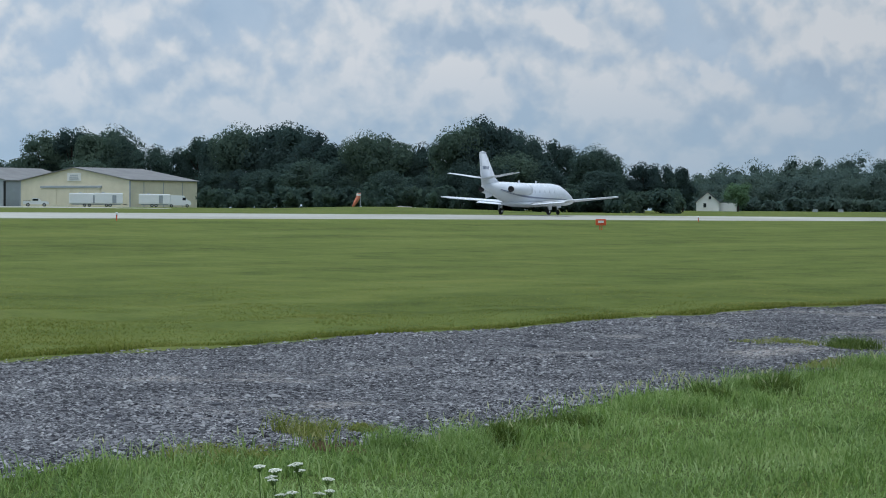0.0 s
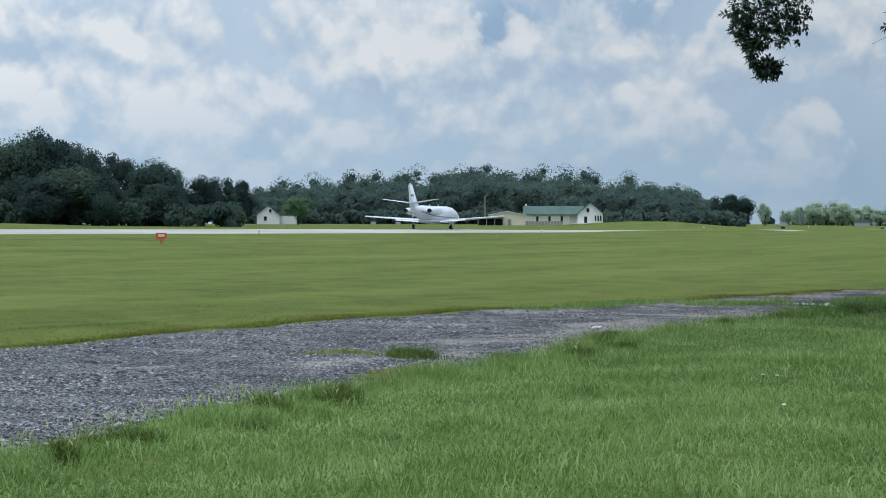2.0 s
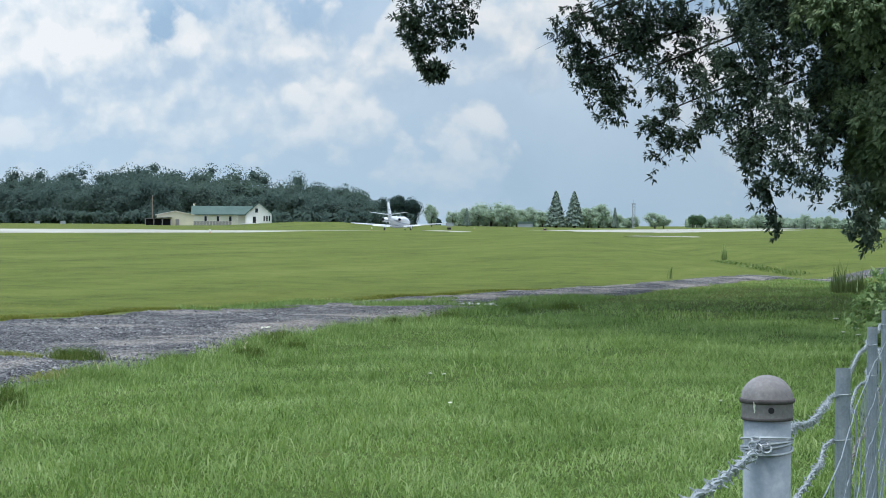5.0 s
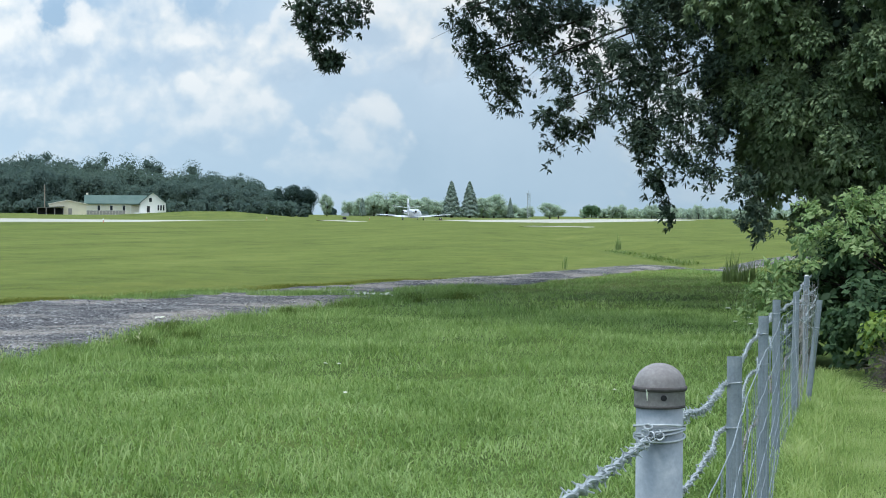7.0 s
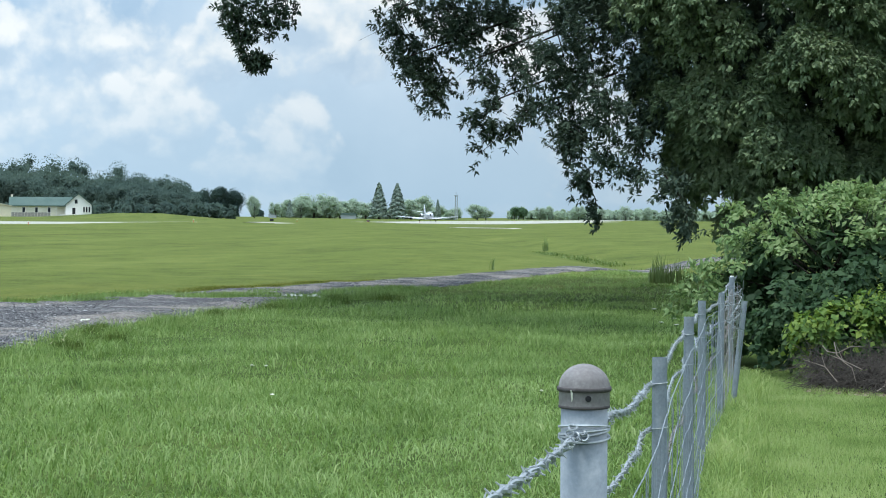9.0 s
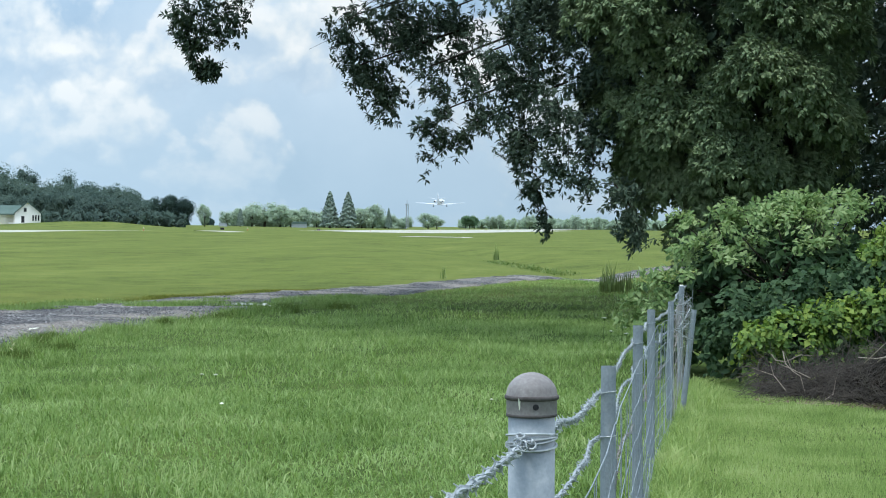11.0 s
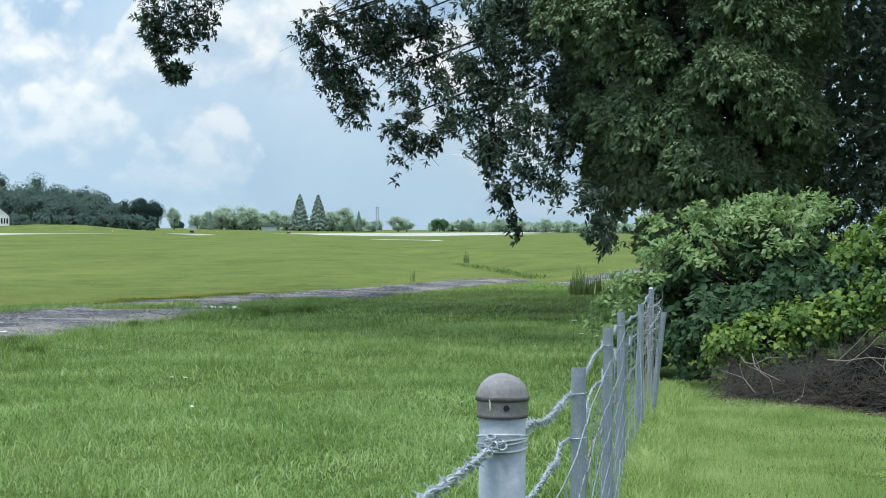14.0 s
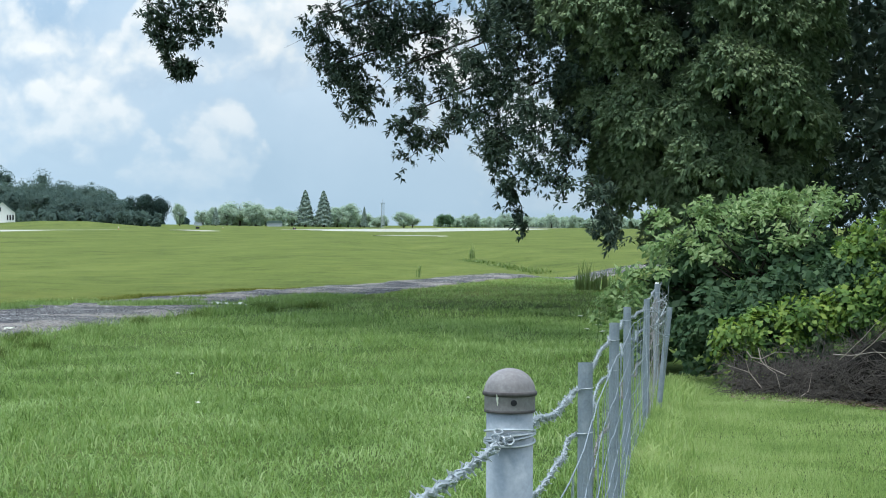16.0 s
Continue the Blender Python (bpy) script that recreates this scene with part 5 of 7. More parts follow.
def twisted_wire(points, material, parent, name="barbed_wire", barbs=True, r=0.0027, seed=0):
    """Two strands twisted round each other through points, with four-point barbs."""
    rr = random.Random(seed)
    pts = [Vector(p) for p in points]
    length = sum((b - a).length for a, b in zip(pts, pts[1:]))
    n = max(8, int(length / 0.014))

    def along(u):
        s = u * length
        for a, b in zip(pts, pts[1:]):
            l = (b - a).length
            if s <= l or b is pts[-1]:
                return a.lerp(b, min(1, s / l)), (b - a).normalized()
            s -= l
    bm = bmesh.new()
    for k in (0, 1):
        line = []
        for i in range(n + 1):
            p, d = along(i / n)
            side = d.orthogonal().normalized()
            up = d.cross(side)
            a = i * 0.55 + k * math.pi
            line.append(p + (side * math.cos(a) + up * math.sin(a)) * 0.0034)
        rod(line, r, 5, bm)
    wire = part(name, bm, material, parent)
    if barbs:
        s = 0.06
        while s < length:
            p, d = along(s / length)
            side = d.orthogonal().normalized()
            up = d.cross(side)
            bm = bmesh.new()
            a0 = rr.uniform(0, 6.28)
            rod([p + d * (0.004 * j - 0.009) + (side * math.cos(a0 + j * 1.5) + up * math.sin(a0 + j * 1.5)) * 0.0082 for j in range(6)], 0.0019, 4, bm)
            for j in range(4):
                a = a0 + j * 1.65 + rr.uniform(-0.3, 0.3)
                o = side * math.cos(a) + up * math.sin(a)
                q = p + d * (0.004 * j - 0.006)
                rod([q, q + o * 0.0155 + d * rr.uniform(-0.005, 0.005)], [0.0022, 0.0010], 4, bm)
            part("barb", bm, material, wire)
            s += 0.12 + rr.uniform(-0.012, 0.012)
    return wire


def build_fence():
    ob = thing("fence", "old galvanised wire fence with barbed strands and steel posts", "fence")
    # terminal post with its domed cap
    z = float(gz(FENCE_X, 3.3))
    post = part("terminal_post", lathe([(0.0, -0.4), (0.0395, -0.4), (0.0395, 1.215), (0.0, 1.215)], 32), M_GALV, ob, "thick galvanised steel end post", Matrix.Translation((FENCE_X, 3.3, z)), smooth=True)
    prof = [(0.040, 1.172), (0.0425, 1.172), (0.0428, 1.176), (0.0428, 1.199), (0.0442, 1.2015), (0.0442, 1.2045)]
    prof += [(0.0435 * math.cos(u), 1.2045 + 0.040 * math.sin(u)) for u in [0.05 + k * 0.152 for k in range(10)]] + [(0.0, 1.2447)]
    part("rim", lathe([(0.0438, 1.1985), (0.0458, 1.2), (0.0462, 1.203), (0.0458, 1.206), (0.0432, 1.2065)], 36), M_CAP_RIM, post, "dark rolled rim of the cap", smooth=True)
    cap = part("cap", lathe(prof, 36), M_CAP, post, "dull weathered domed metal cap", smooth=True)
    for a in (0.24,):
        part("set_screw", lathe([(0, -0.003), (0.0055, -0.003), (0.0052, 0.0015), (0, 0.002)], 10), M_DARK, cap, m=Matrix.Translation((0.0428 * math.sin(a), -0.0428 * math.cos(a), 1.189)) @ pose(0, 0, 0, 90, 0, math.degrees(a)))
    part("lower_rim", lathe([(0.0422, 1.1705), (0.0434, 1.1715), (0.0434, 1.1745), (0.0426, 1.1755)], 36), M_CAP_RIM, post, "dark lower edge of the cap", smooth=True)
    for a, z0, z1 in ((-0.42, 1.184, 1.203),):
        pts = [(0.0436 * math.sin(a + 0.012 * k % 0.02), -0.0436 * math.cos(a), z1 + (z0 - z1) * k / 4) for k in range(5)]
        part("dropping", rod([(x * (1.05 if q > 1.2 else 1.0), y * (1.05 if q > 1.2 else 1.0), q) for x, y, q in pts], [0.0012, 0.0022, 0.0018, 0.0014, 0.0006], 5), M_PETAL, cap, "white dried streak")
    # wire wrapped round the post and its knot
    rr = random.Random(2)
    for k in range(4):
        zz = 1.118 + 0.008 * k + rr.uniform(-0.004, 0.004)
        ring = [(0.0425 * math.cos(a), 0.0425 * math.sin(a), zz + 0.006 * math.sin(a * 1.0 + k)) for a in [j * 2 * math.pi / 28 for j in range(29)]]
        part("wire_wrap", rod(ring, 0.0021, 5), M_WIRE, post)
    bm = bmesh.new()
    for k in range(7):
        p = Vector((-0.014 + rr.uniform(-0.016, 0.02), -0.045 + rr.uniform(-0.008, 0.004), 1.128 + rr.uniform(-0.014, 0.014)))
        pts = [p + Vector(((0.005 + 0.0004 * j % 0.004) * math.cos(j * 0.42 + k), 0.006 * math.sin(j * 0.3 + k), (0.004 + 0.002 * (k % 3)) * math.sin(j * 0.42 + k))) for j in range(17 + 3 * (k % 3))]
        rod(pts, 0.0017, 5, bm)
    for k in range(5):
        p = Vector((-0.03 + 0.016 * k, -0.043, 1.125 + 0.004 * k))
        rod([p, p + Vector((rr.uniform(-0.022, 0.02), -0.012, rr.uniform(-0.02, 0.024)))], [0.0016, 0.0006], 4, bm)
    part("wire_knot", bm, M_WIRE, post)

    for x, y, h, lx, ly in POSTS:
        zz = float(gz(x, y))
        p = part("line_post", lathe([(0.0, -0.3), (0.0235, -0.3), (0.0235, h), (0.0215, h), (0.0215, h - 0.05), (0.0, h - 0.05)], 16), M_GALV, ob, m=pose(x, y, zz, lx, ly, 0), smooth=False)
        for q in (h - 0.09, h - 0.23):
            part("wire_tie", rod([(0.0255 * math.cos(a), 0.0255 * math.sin(a), q + 0.002 * a) for a in [j * 0.45 for j in range(15)]], 0.0016, 5), M_WIRE, p)

    def g(x, y, h):
        return (x, y, float(gz(x, y)) + h)
    X = FENCE_X
    # strand from the end post back past the camera
    twisted_wire([(X - 0.014, 3.25, 1.135), (X - 0.01, 2.6, 1.165), (X, 2.0, 1.205), (X, 0.2, 1.26), (X, -3.0, 1.28)], M_WIRE, ob, seed=1)
    # top strand along the line posts
    tops = [(X + 0.03, 3.33, 1.150)] + [g(x - 0.026, y, h - 0.085) for x, y, h, a, b in POSTS[:5]] + [g(-0.05, 22.0, 0.95)]

    def sag(line, s, kink=0.016):
        out = []
        for a, b in zip(line, line[1:]):
            a, b = Vector(a), Vector(b)
            for j in range(11):
                u = j / 11
                out.append(a.lerp(b, u) + Vector((kink * math.sin(7 * j + a.y * 3), 0, -s * 4 * u * (1 - u) + (kink * math.sin(5 * j + a.y) if j else 0))))
        return out + [Vector(line[-1])]
    twisted_wire(sag(tops, 0.006, 0.007), M_WIRE, ob, seed=2)
    second = [(X - 0.03, 3.28, 0.99)] + [g(x - 0.026, y, h - 0.225) for x, y, h, a, b in POSTS[:5]] + [g(-0.05, 22.0, 0.8)]
    twisted_wire(sag(second, 0.018), M_WIRE, ob, seed=3)
    third = [(X - 0.03, 3.28, 0.74)] + [g(x - 0.026, y, h - 0.46) for x, y, h, a, b in POSTS[:5]] + [g(-0.05, 22.0, 0.55)]
    twisted_wire(sag(third, 0.02), M_RUST, ob, seed=4)
    # woven field wire between the posts
    ys = [3.3] + [p[1] for p in POSTS[:5]] + [22.0]
    xs = [X] + [p[0] for p in POSTS[:5]] + [-0.05]
    hs = [0.86, 0.86, 0.88, 0.84, 0.84, 0.86, 0.8]
    rr = random.Random(6)
    for k in range(6):
        bm = bmesh.new()
        nv = int((ys[k + 1] - ys[k]) / 0.15)
        for j in range(nv + 1):
            u = j / nv
            x, y = xs[k] + (xs[k + 1] - xs[k]) * u + 0.026, ys[k] + (ys[k + 1] - ys[k]) * u
            z0, h = float(gz(x, y)), hs[k] + (hs[k + 1] - hs[k]) * u
            w = [rr.uniform(-0.008, 0.008) for _ in range(4)]
            rod([(x + w[0], y, z0 + 0.03), (x + w[1], y + w[2], z0 + h * 0.5), (x + w[3], y, z0 + h + rr.uniform(0, 0.03))], 0.0014, 3, bm)
        for j in range(8):
            f = (j / 7) ** 1.25
            line = []
            for q in range(9):
                u = q / 8
                x, y = xs[k] + (xs[k + 1] - xs[k]) * u + 0.026 + rr.uniform(-0.004, 0.004), ys[k] + (ys[k + 1] - ys[k]) * u
                line.append((x, y, float(gz(x, y)) + 0.03 + f * (hs[k] + (hs[k + 1] - hs[k]) * u) + rr.uniform(-0.008, 0.008)))
            rod(line, 0.0021, 4, bm)
        part("woven_wire", bm, M_GALV if k < 4 else M_RUST, ob)
    # loose tangle and broken rail where the fence enters the shrub
    for k in range(30):
        y0 = 13.6 + 0.25 * k
        a = Vector(g(-0.16 + 0.05 * rr.random(), y0, 0.55 + 0.4 * rr.random()))
        b = Vector(g(-0.14 + 0.10 * rr.random(), y0 + rr.uniform(0.4, 1.4), 0.15 + 0.7 * rr.random()))
        part("loose_wire", rod([a, a.lerp(b, 0.4) + Vector((0.06, 0, 0.08)), b], 0.0028, 4), M_WIRE, ob)
    for k in range(14):
        y0 = 13.4 + 0.5 * k + rr.uniform(-0.08, 0.08)
        x0 = float(np.interp(y0, [12, 15, 18.2, 22], [-0.24, -0.17, -0.12, 0.0]))
        top = 0.80 + 0.22 * rr.random()
        part("upright_wire", rod([g(x0, y0, 0.02), g(x0 + rr.uniform(-0.03, 0.03), y0 + 0.02, 0.4), g(x0 + rr.uniform(-0.03, 0.03), y0 + rr.uniform(-0.1, 0.1), top)], 0.0027, 4), M_WIRE, ob)
    part("white_post", lathe([(0, -0.2), (0.021, -0.2), (0.021, 0.97), (0.017, 0.985), (0, 0.985)], 12), M_WALL, ob, "pale weathered post at the shrub", m=pose(-0.165, 19.5, float(gz(-0.165, 19.5)), 1, 1, 0))


build_fence()


# ---------------------------------------------------------------- aircraft
def ring_loft(sections, sides=24, bm=None):
    """Lofts rings (y, centre z, half width, half height, centre x) along y."""
    bm = bm or bmesh.new()
    rings = []
    for s in sections:
        y, zc, w, h = s[:4]
        xc = s[4] if len(s) > 4 else 0.0
        rings.append([bm.verts.new((xc + w * math.sin(2 * math.pi * k / sides), y, zc + h * math.cos(2 * math.pi * k / sides))) for k in range(sides)])
    for a, b in zip(rings, rings[1:]):
        for k in range(sides):
            bm.faces.new((a[k], a[(k + 1) % sides], b[(k + 1) % sides], b[k]))
    bm.faces.new(rings[0])
    bm.faces.new(rings[-1][::-1])
    return bm


def aerofoil(root, tip, thick=0.12, steps=9, bm=None):
    """A wing panel: root and tip are (leading edge point, chord); chord runs towards -y; thickness along the panel's normal."""
    bm = bm or bmesh.new()
    prof = []
    for k in range(steps):
        u = (1 - math.cos(math.pi * k / (steps - 1))) / 2
        prof.append((u, 0.6 * (0.2969 * math.sqrt(u) - 0.126 * u - 0.3516 * u * u + 0.2843 * u ** 3 - 0.1015 * u ** 4) / 0.12 * thick * 1.0))
    span = Vector(tip[0]) - Vector(root[0])
    up = Vector((0, 1, 0)).cross(span).normalized()
    rings = []
    for lead, chord in (root, tip):
        L = Vector(lead)
        top = [bm.verts.new(L + Vector((0, -u * chord, 0)) + up * (t * chord)) for u, t in prof]
        low = [bm.verts.new(L + Vector((0, -u * chord, 0)) - up * (t * chord * 0.75)) for u, t in prof[1:-1]]
        rings.append(top + low[::-1])
    a, b = rings
    n = len(a)
    for k in range(n):
        bm.faces.new((a[k], a[(k + 1) % n], b[(k + 1) % n], b[k]))
    bm.faces.new(a)
    bm.faces.new(b[::-1])
    return bm


M_PALEGLASS = surface("shaded_window", [(0.3, (0.50, 0.53, 0.58)), (0.7, (0.58, 0.61, 0.66))], 2.0, 0.2, 0.0, 10.0)


def build_aircraft():
    """Twin-jet business aircraft; +y is forward; the wheels stand on z = 0; the origin lies between the main wheels."""
    ob = thing("aircraft", "white twin-engine business jet with wheels down", "airplane")
    fus = ring_loft([(-7.1, 2.35, 0.06, 0.08), (-6.4, 2.28, 0.22, 0.28), (-5.2, 2.12, 0.48, 0.55), (-3.8, 1.92, 0.75, 0.82), (-2.2, 1.76, 0.90, 0.96), (-0.5, 1.70, 0.93, 0.98),
                     (2.0, 1.70, 0.93, 0.98), (4.0, 1.70, 0.93, 0.98), (5.0, 1.66, 0.90, 0.92), (5.9, 1.52, 0.80, 0.74), (6.7, 1.36, 0.62, 0.54), (7.4, 1.24, 0.40, 0.33), (7.85, 1.18, 0.17, 0.14), (7.97, 1.17, 0.03, 0.03)], 28)
    body = part("fuselage", fus, M_WHITE, ob, "gloss white fuselage", smooth=True)
    bm = ring_loft([(-3.4, 0.98, 0.5, 0.12), (-2.2, 0.92, 0.95, 0.24), (0, 0.90, 1.05, 0.28), (1.6, 0.92, 0.95, 0.24), (2.9, 1.0, 0.5, 0.10)], 20)
    part("wing_fairing", bm, M_WHITE, body, smooth=True)
    # cabin windows, windscreen and trim stripes on both sides
    for s in (-1, 1):
        for k in range(6):
            y = -0.9 + 0.82 * k
            a = radians(74)
            part("cabin_window", lathe([(0.0, 0.012), (0.11, 0.012), (0.13, 0.0), (0.11, -0.012), (0, -0.012)], 14), M_PALEGLASS, body,
                 m=Matrix.Translation((s * (0.93 * math.sin(a) + 0.010), y, 1.70 + 0.98 * math.cos(a))) @ pose(0, 0, 0, 0, s * 76, 0) @ Matrix.Diagonal((1.0, 0.75, 1, 1)))
        for lo, hi, w in ((62, 52, 0.055), (70, 66, 0.03)):
            vs = []
            for k in range(21):
                u = k / 20
                y = -5.0 + 11.4 * u
                sec = np.interp(y, [-6.4, -5.2, -3.8, -2.2, -0.5, 4.0, 5.0, 5.9, 6.7], [0.22, 0.48, 0.75, 0.90, 0.93, 0.93, 0.90, 0.80, 0.62])
                hh = np.interp(y, [-6.4, -5.2, -3.8, -2.2, -0.5, 4.0, 5.0, 5.9, 6.7], [0.28, 0.55, 0.82, 0.96, 0.98, 0.98, 0.92, 0.74, 0.54])
                zc = np.interp(y, [-6.4, -5.2, -3.8, -2.2, -0.5, 4.0, 5.0, 5.9, 6.7], [2.28, 2.12, 1.92, 1.76, 1.70, 1.70, 1.66, 1.52, 1.36])
                a = radians(118 - (118 - lo - 28) * (1 - u) ** 1.6 - 6 * u)
                for e in (-1, 1):
                    b = a + e * w
                    vs.append((s * (sec * math.sin(b) + 0.007), y, zc + (hh + 0.007) * math.cos(b)))
            f = [(2 * k, 2 * k + 1, 2 * k + 3, 2 * k + 2) for k in range(20)]
            part("stripe", mesh_of("stripe", vs, f, True), M_GREYLINE, body, "thin grey-blue trim stripe")
        part("windscreen", box(0.03, 0.55, 0.30, (0, 0, 0), 0.01), M_GLASS, body, m=Matrix.Translation((s * 0.48, 5.45, 1.98)) @ pose(0, 0, 0, -38, s * 32, s * 40))
    # wings with flaps and tips
    for s in (-1, 1):
        wing = part("wing", aerofoil(((s * 0.6, 1.75, 0.95), 2.75), ((s * 8.2, 0.75, 1.50), 1.15), 0.13), M_WHITE, ob, smooth=True)
        part("wing_tip", rod([(s * 8.2, 0.70, 1.50), (s * 8.3, 0.2, 1.51), (s * 8.2, -0.42, 1.50)], [0.05, 0.065, 0.04], 8), M_WHITE, wing, smooth=True)
        part("flap", box(3.0, 0.42, 0.05, (0, 0, 0), 0.015, m=Matrix.Translation((s * 2.7, -1.02, 0.96)) @ pose(0, 0, 0, 16, -s * 4.0, s * 3)), M_WHITE, wing)
        part("aileron", box(2.4, 0.30, 0.035, (0, 0, 0), 0.01, m=Matrix.Translation((s * 6.2, -0.66, 1.31)) @ pose(0, 0, 0, 0, -s * 4.1, s * 3)), M_WHITE, wing)
        tail = part("tailplane", aerofoil(((s * 0.08, -6.0, 2.98), 1.35), ((s * 3.25, -6.55, 3.42), 0.75), 0.10), M_WHITE, ob, smooth=True)
        part("elevator", box(2.7, 0.22, 0.03, (0, 0, 0), 0.008, m=Matrix.Translation((s * 1.75, -7.36, 3.20)) @ pose(0, 0, 0, 0, -s * 8, s * 1)), M_WHITE, tail)
        # engine
        eng = part("engine", ring_loft([(-4.75, 2.12, 0.26, 0.26, s * 1.42), (-4.2, 2.10, 0.36, 0.36, s * 1.42), (-3.3, 2.08, 0.43, 0.43, s * 1.42), (-2.5, 2.07, 0.45, 0.45, s * 1.42), (-2.05, 2.07, 0.43, 0.43, s * 1.42)], 20), M_WHITE, ob, "white engine nacelle", smooth=True)
        part("intake", lathe([(0.0, -0.25), (0.38, -0.2), (0.39, 0.03), (0.0, 0.022)], 20), M_DARK, eng, m=Matrix.Translation((s * 1.42, -2.05, 2.07)) @ pose(0, 0, 0, -90, 0, 0))
        part("intake_lip", lathe([(0.39, -0.06), (0.44, -0.06), (0.43, 0.03), (0.41, 0.045), (0.39, 0.02)], 20), M_METAL, eng, m=Matrix.Translation((s * 1.42, -2.05, 2.07)) @ pose(0, 0, 0, -90, 0, 0), smooth=True)
        part("exhaust", lathe([(0.0, -0.02), (0.22, -0.02), (0.245, 0.22), (0.20, 0.22), (0.0, 0.1)], 18), M_DARK, eng, m=Matrix.Translation((s * 1.42, -4.72, 2.12)) @ pose(0, 0, 0, 90, 0, 0))
        part("pylon", box(0.75, 1.7, 0.16, (s * 0.95, -3.3, 2.0), 0.05), M_WHITE, eng)
        # main gear
        gear = part("main_gear", rod([(s * 2.25, -0.2, 1.05), (s * 2.28, -0.22, 0.28)], [0.075, 0.06], 10), M_METAL, ob, "main landing gear leg")
        part("tyre", lathe([(0.10, -0.10), (0.22, -0.11), (0.275, -0.07), (0.285, 0.0), (0.275, 0.07), (0.22, 0.11), (0.10, 0.10)], 20), M_RUBBER, gear, "black tyre", Matrix.Translation((s * 2.30, -0.25, 0.285)) @ pose(0, 0, 0, 0, 90, 0), smooth=True)
        part("wheel", lathe([(0.0, -0.10), (0.13, -0.10), (0.13, 0.10), (0.0, 0.10)], 16), M_METAL, gear, m=Matrix.Translation((s * 2.30, -0.25, 0.285)) @ pose(0, 0, 0, 0, 90, 0))
        part("gear_door", box(0.03, 0.5, 0.55, (s * 2.42, -0.2, 0.42), 0.008), M_WHITE, gear)
    # fin with rudder, dorsal fairing and illegible registration bars
    fin_prof = [(-4.1, 2.55), (-5.1, 2.95), (-6.55, 5.05), (-7.35, 5.08), (-7.45, 4.9), (-7.05, 2.35), (-5.2, 2.2)]
    bm = bmesh.new()
    a = [bm.verts.new((-0.09, y, z)) for y, z in fin_prof]
    b = [bm.verts.new((0.09, y, z)) for y, z in fin_prof]
    for k in range(len(a)):
        j = (k + 1) % len(a)
        bm.faces.new((a[k], a[j], b[j], b[k]))
    bm.faces.new(a)
    bm.faces.new(b[::-1])
    bmesh.ops.bevel(bm, geom=bm.edges[:], offset=0.06, segments=3, affect="EDGES")
    fin = part("tail_fin", bm, M_WHITE, ob, "swept white vertical tail", smooth=True)
    part("rudder", box(0.11, 0.10, 1.75, (0, -7.22, 3.15), 0.03, m=pose(0, 0, 0, 6, 0, 0) @ Matrix.Translation((0, 0.38, 0.75))), M_WHITE, fin)
    for s in (-1, 1):
        for k in range(5):
            part("registration_bar", box(0.01, 0.13, 0.26, (s * 0.095, -6.28 - 0.19 * k, 3.72)), M_GREYLINE, fin, "grey registration mark as plain bars")
    part("fin_cap", rod([(0, -6.5, 5.07), (0, -7.0, 5.12), (0, -7.4, 5.06)], [0.05, 0.10, 0.06], 8), M_WHITE, fin, smooth=True)
    part("ventral_fin", box(0.06, 1.0, 0.45, (0, -5.9, 1.45), 0.02, m=pose(0, 0, 0, 10, 0, 0) @ Matrix.Translation((0, 0.25, 1.0))), M_WHITE, body)
    for y in (-1.2, 1.6):
        part("antenna", box(0.02, 0.24, 0.22, (0, y, 2.66), 0.006), M_WHITE, body)
    # nose gear
    leg = part("nose_gear", rod([(0, 5.3, 1.0), (0, 5.35, 0.24)], [0.06, 0.045], 10), M_METAL, ob, "nose landing gear leg")
    part("tyre", lathe([(0.08, -0.07), (0.17, -0.08), (0.215, -0.05), (0.225, 0.0), (0.215, 0.05), (0.17, 0.08), (0.08, 0.07)], 18), M_RUBBER, leg, "black tyre", Matrix.Translation((0, 5.37, 0.225)) @ pose(0, 0, 0, 0, 90, 0), smooth=True)
    part("gear_door", box(0.02, 0.7, 0.3, (0.2, 5.2, 0.62), 0.006), M_WHITE, leg)
    ob.scale = (1.0, 0.87, 0.95)
    return ob


AIRCRAFT = build_aircraft()


# ---------------------------------------------------------------- buildings
def gable_hall(name, label, at, turn, w, l, eave, ridge, wall_mat, roof_mat, group=""):
    """A hall with its gables at y = 0 and y = l; x from -w/2 to w/2; returns it and its body."""
    ob = thing(name, label, "building", at, turn, group)
    body = part("wall", prism([(-w / 2, -0.6), (w / 2, -0.6), (w / 2, eave), (0, ridge), (-w / 2, eave)], 0, l), wall_mat, ob)
    t = 0.22
    k = (ridge - eave) / (w / 2)
    for s in (-1, 1):
        e = 0.45
        part("roof", prism([(s * (w / 2 + e), eave - k * e), (0, ridge + 0.02), (0, ridge + t), (s * (w / 2 + e), eave - k * e + t)], -0.35, l + 0.35), roof_mat, ob)
    return ob, body


def ground_at(az, d):
    x, y = bearing(az, d)
    return x, y, float(gz(x, y))


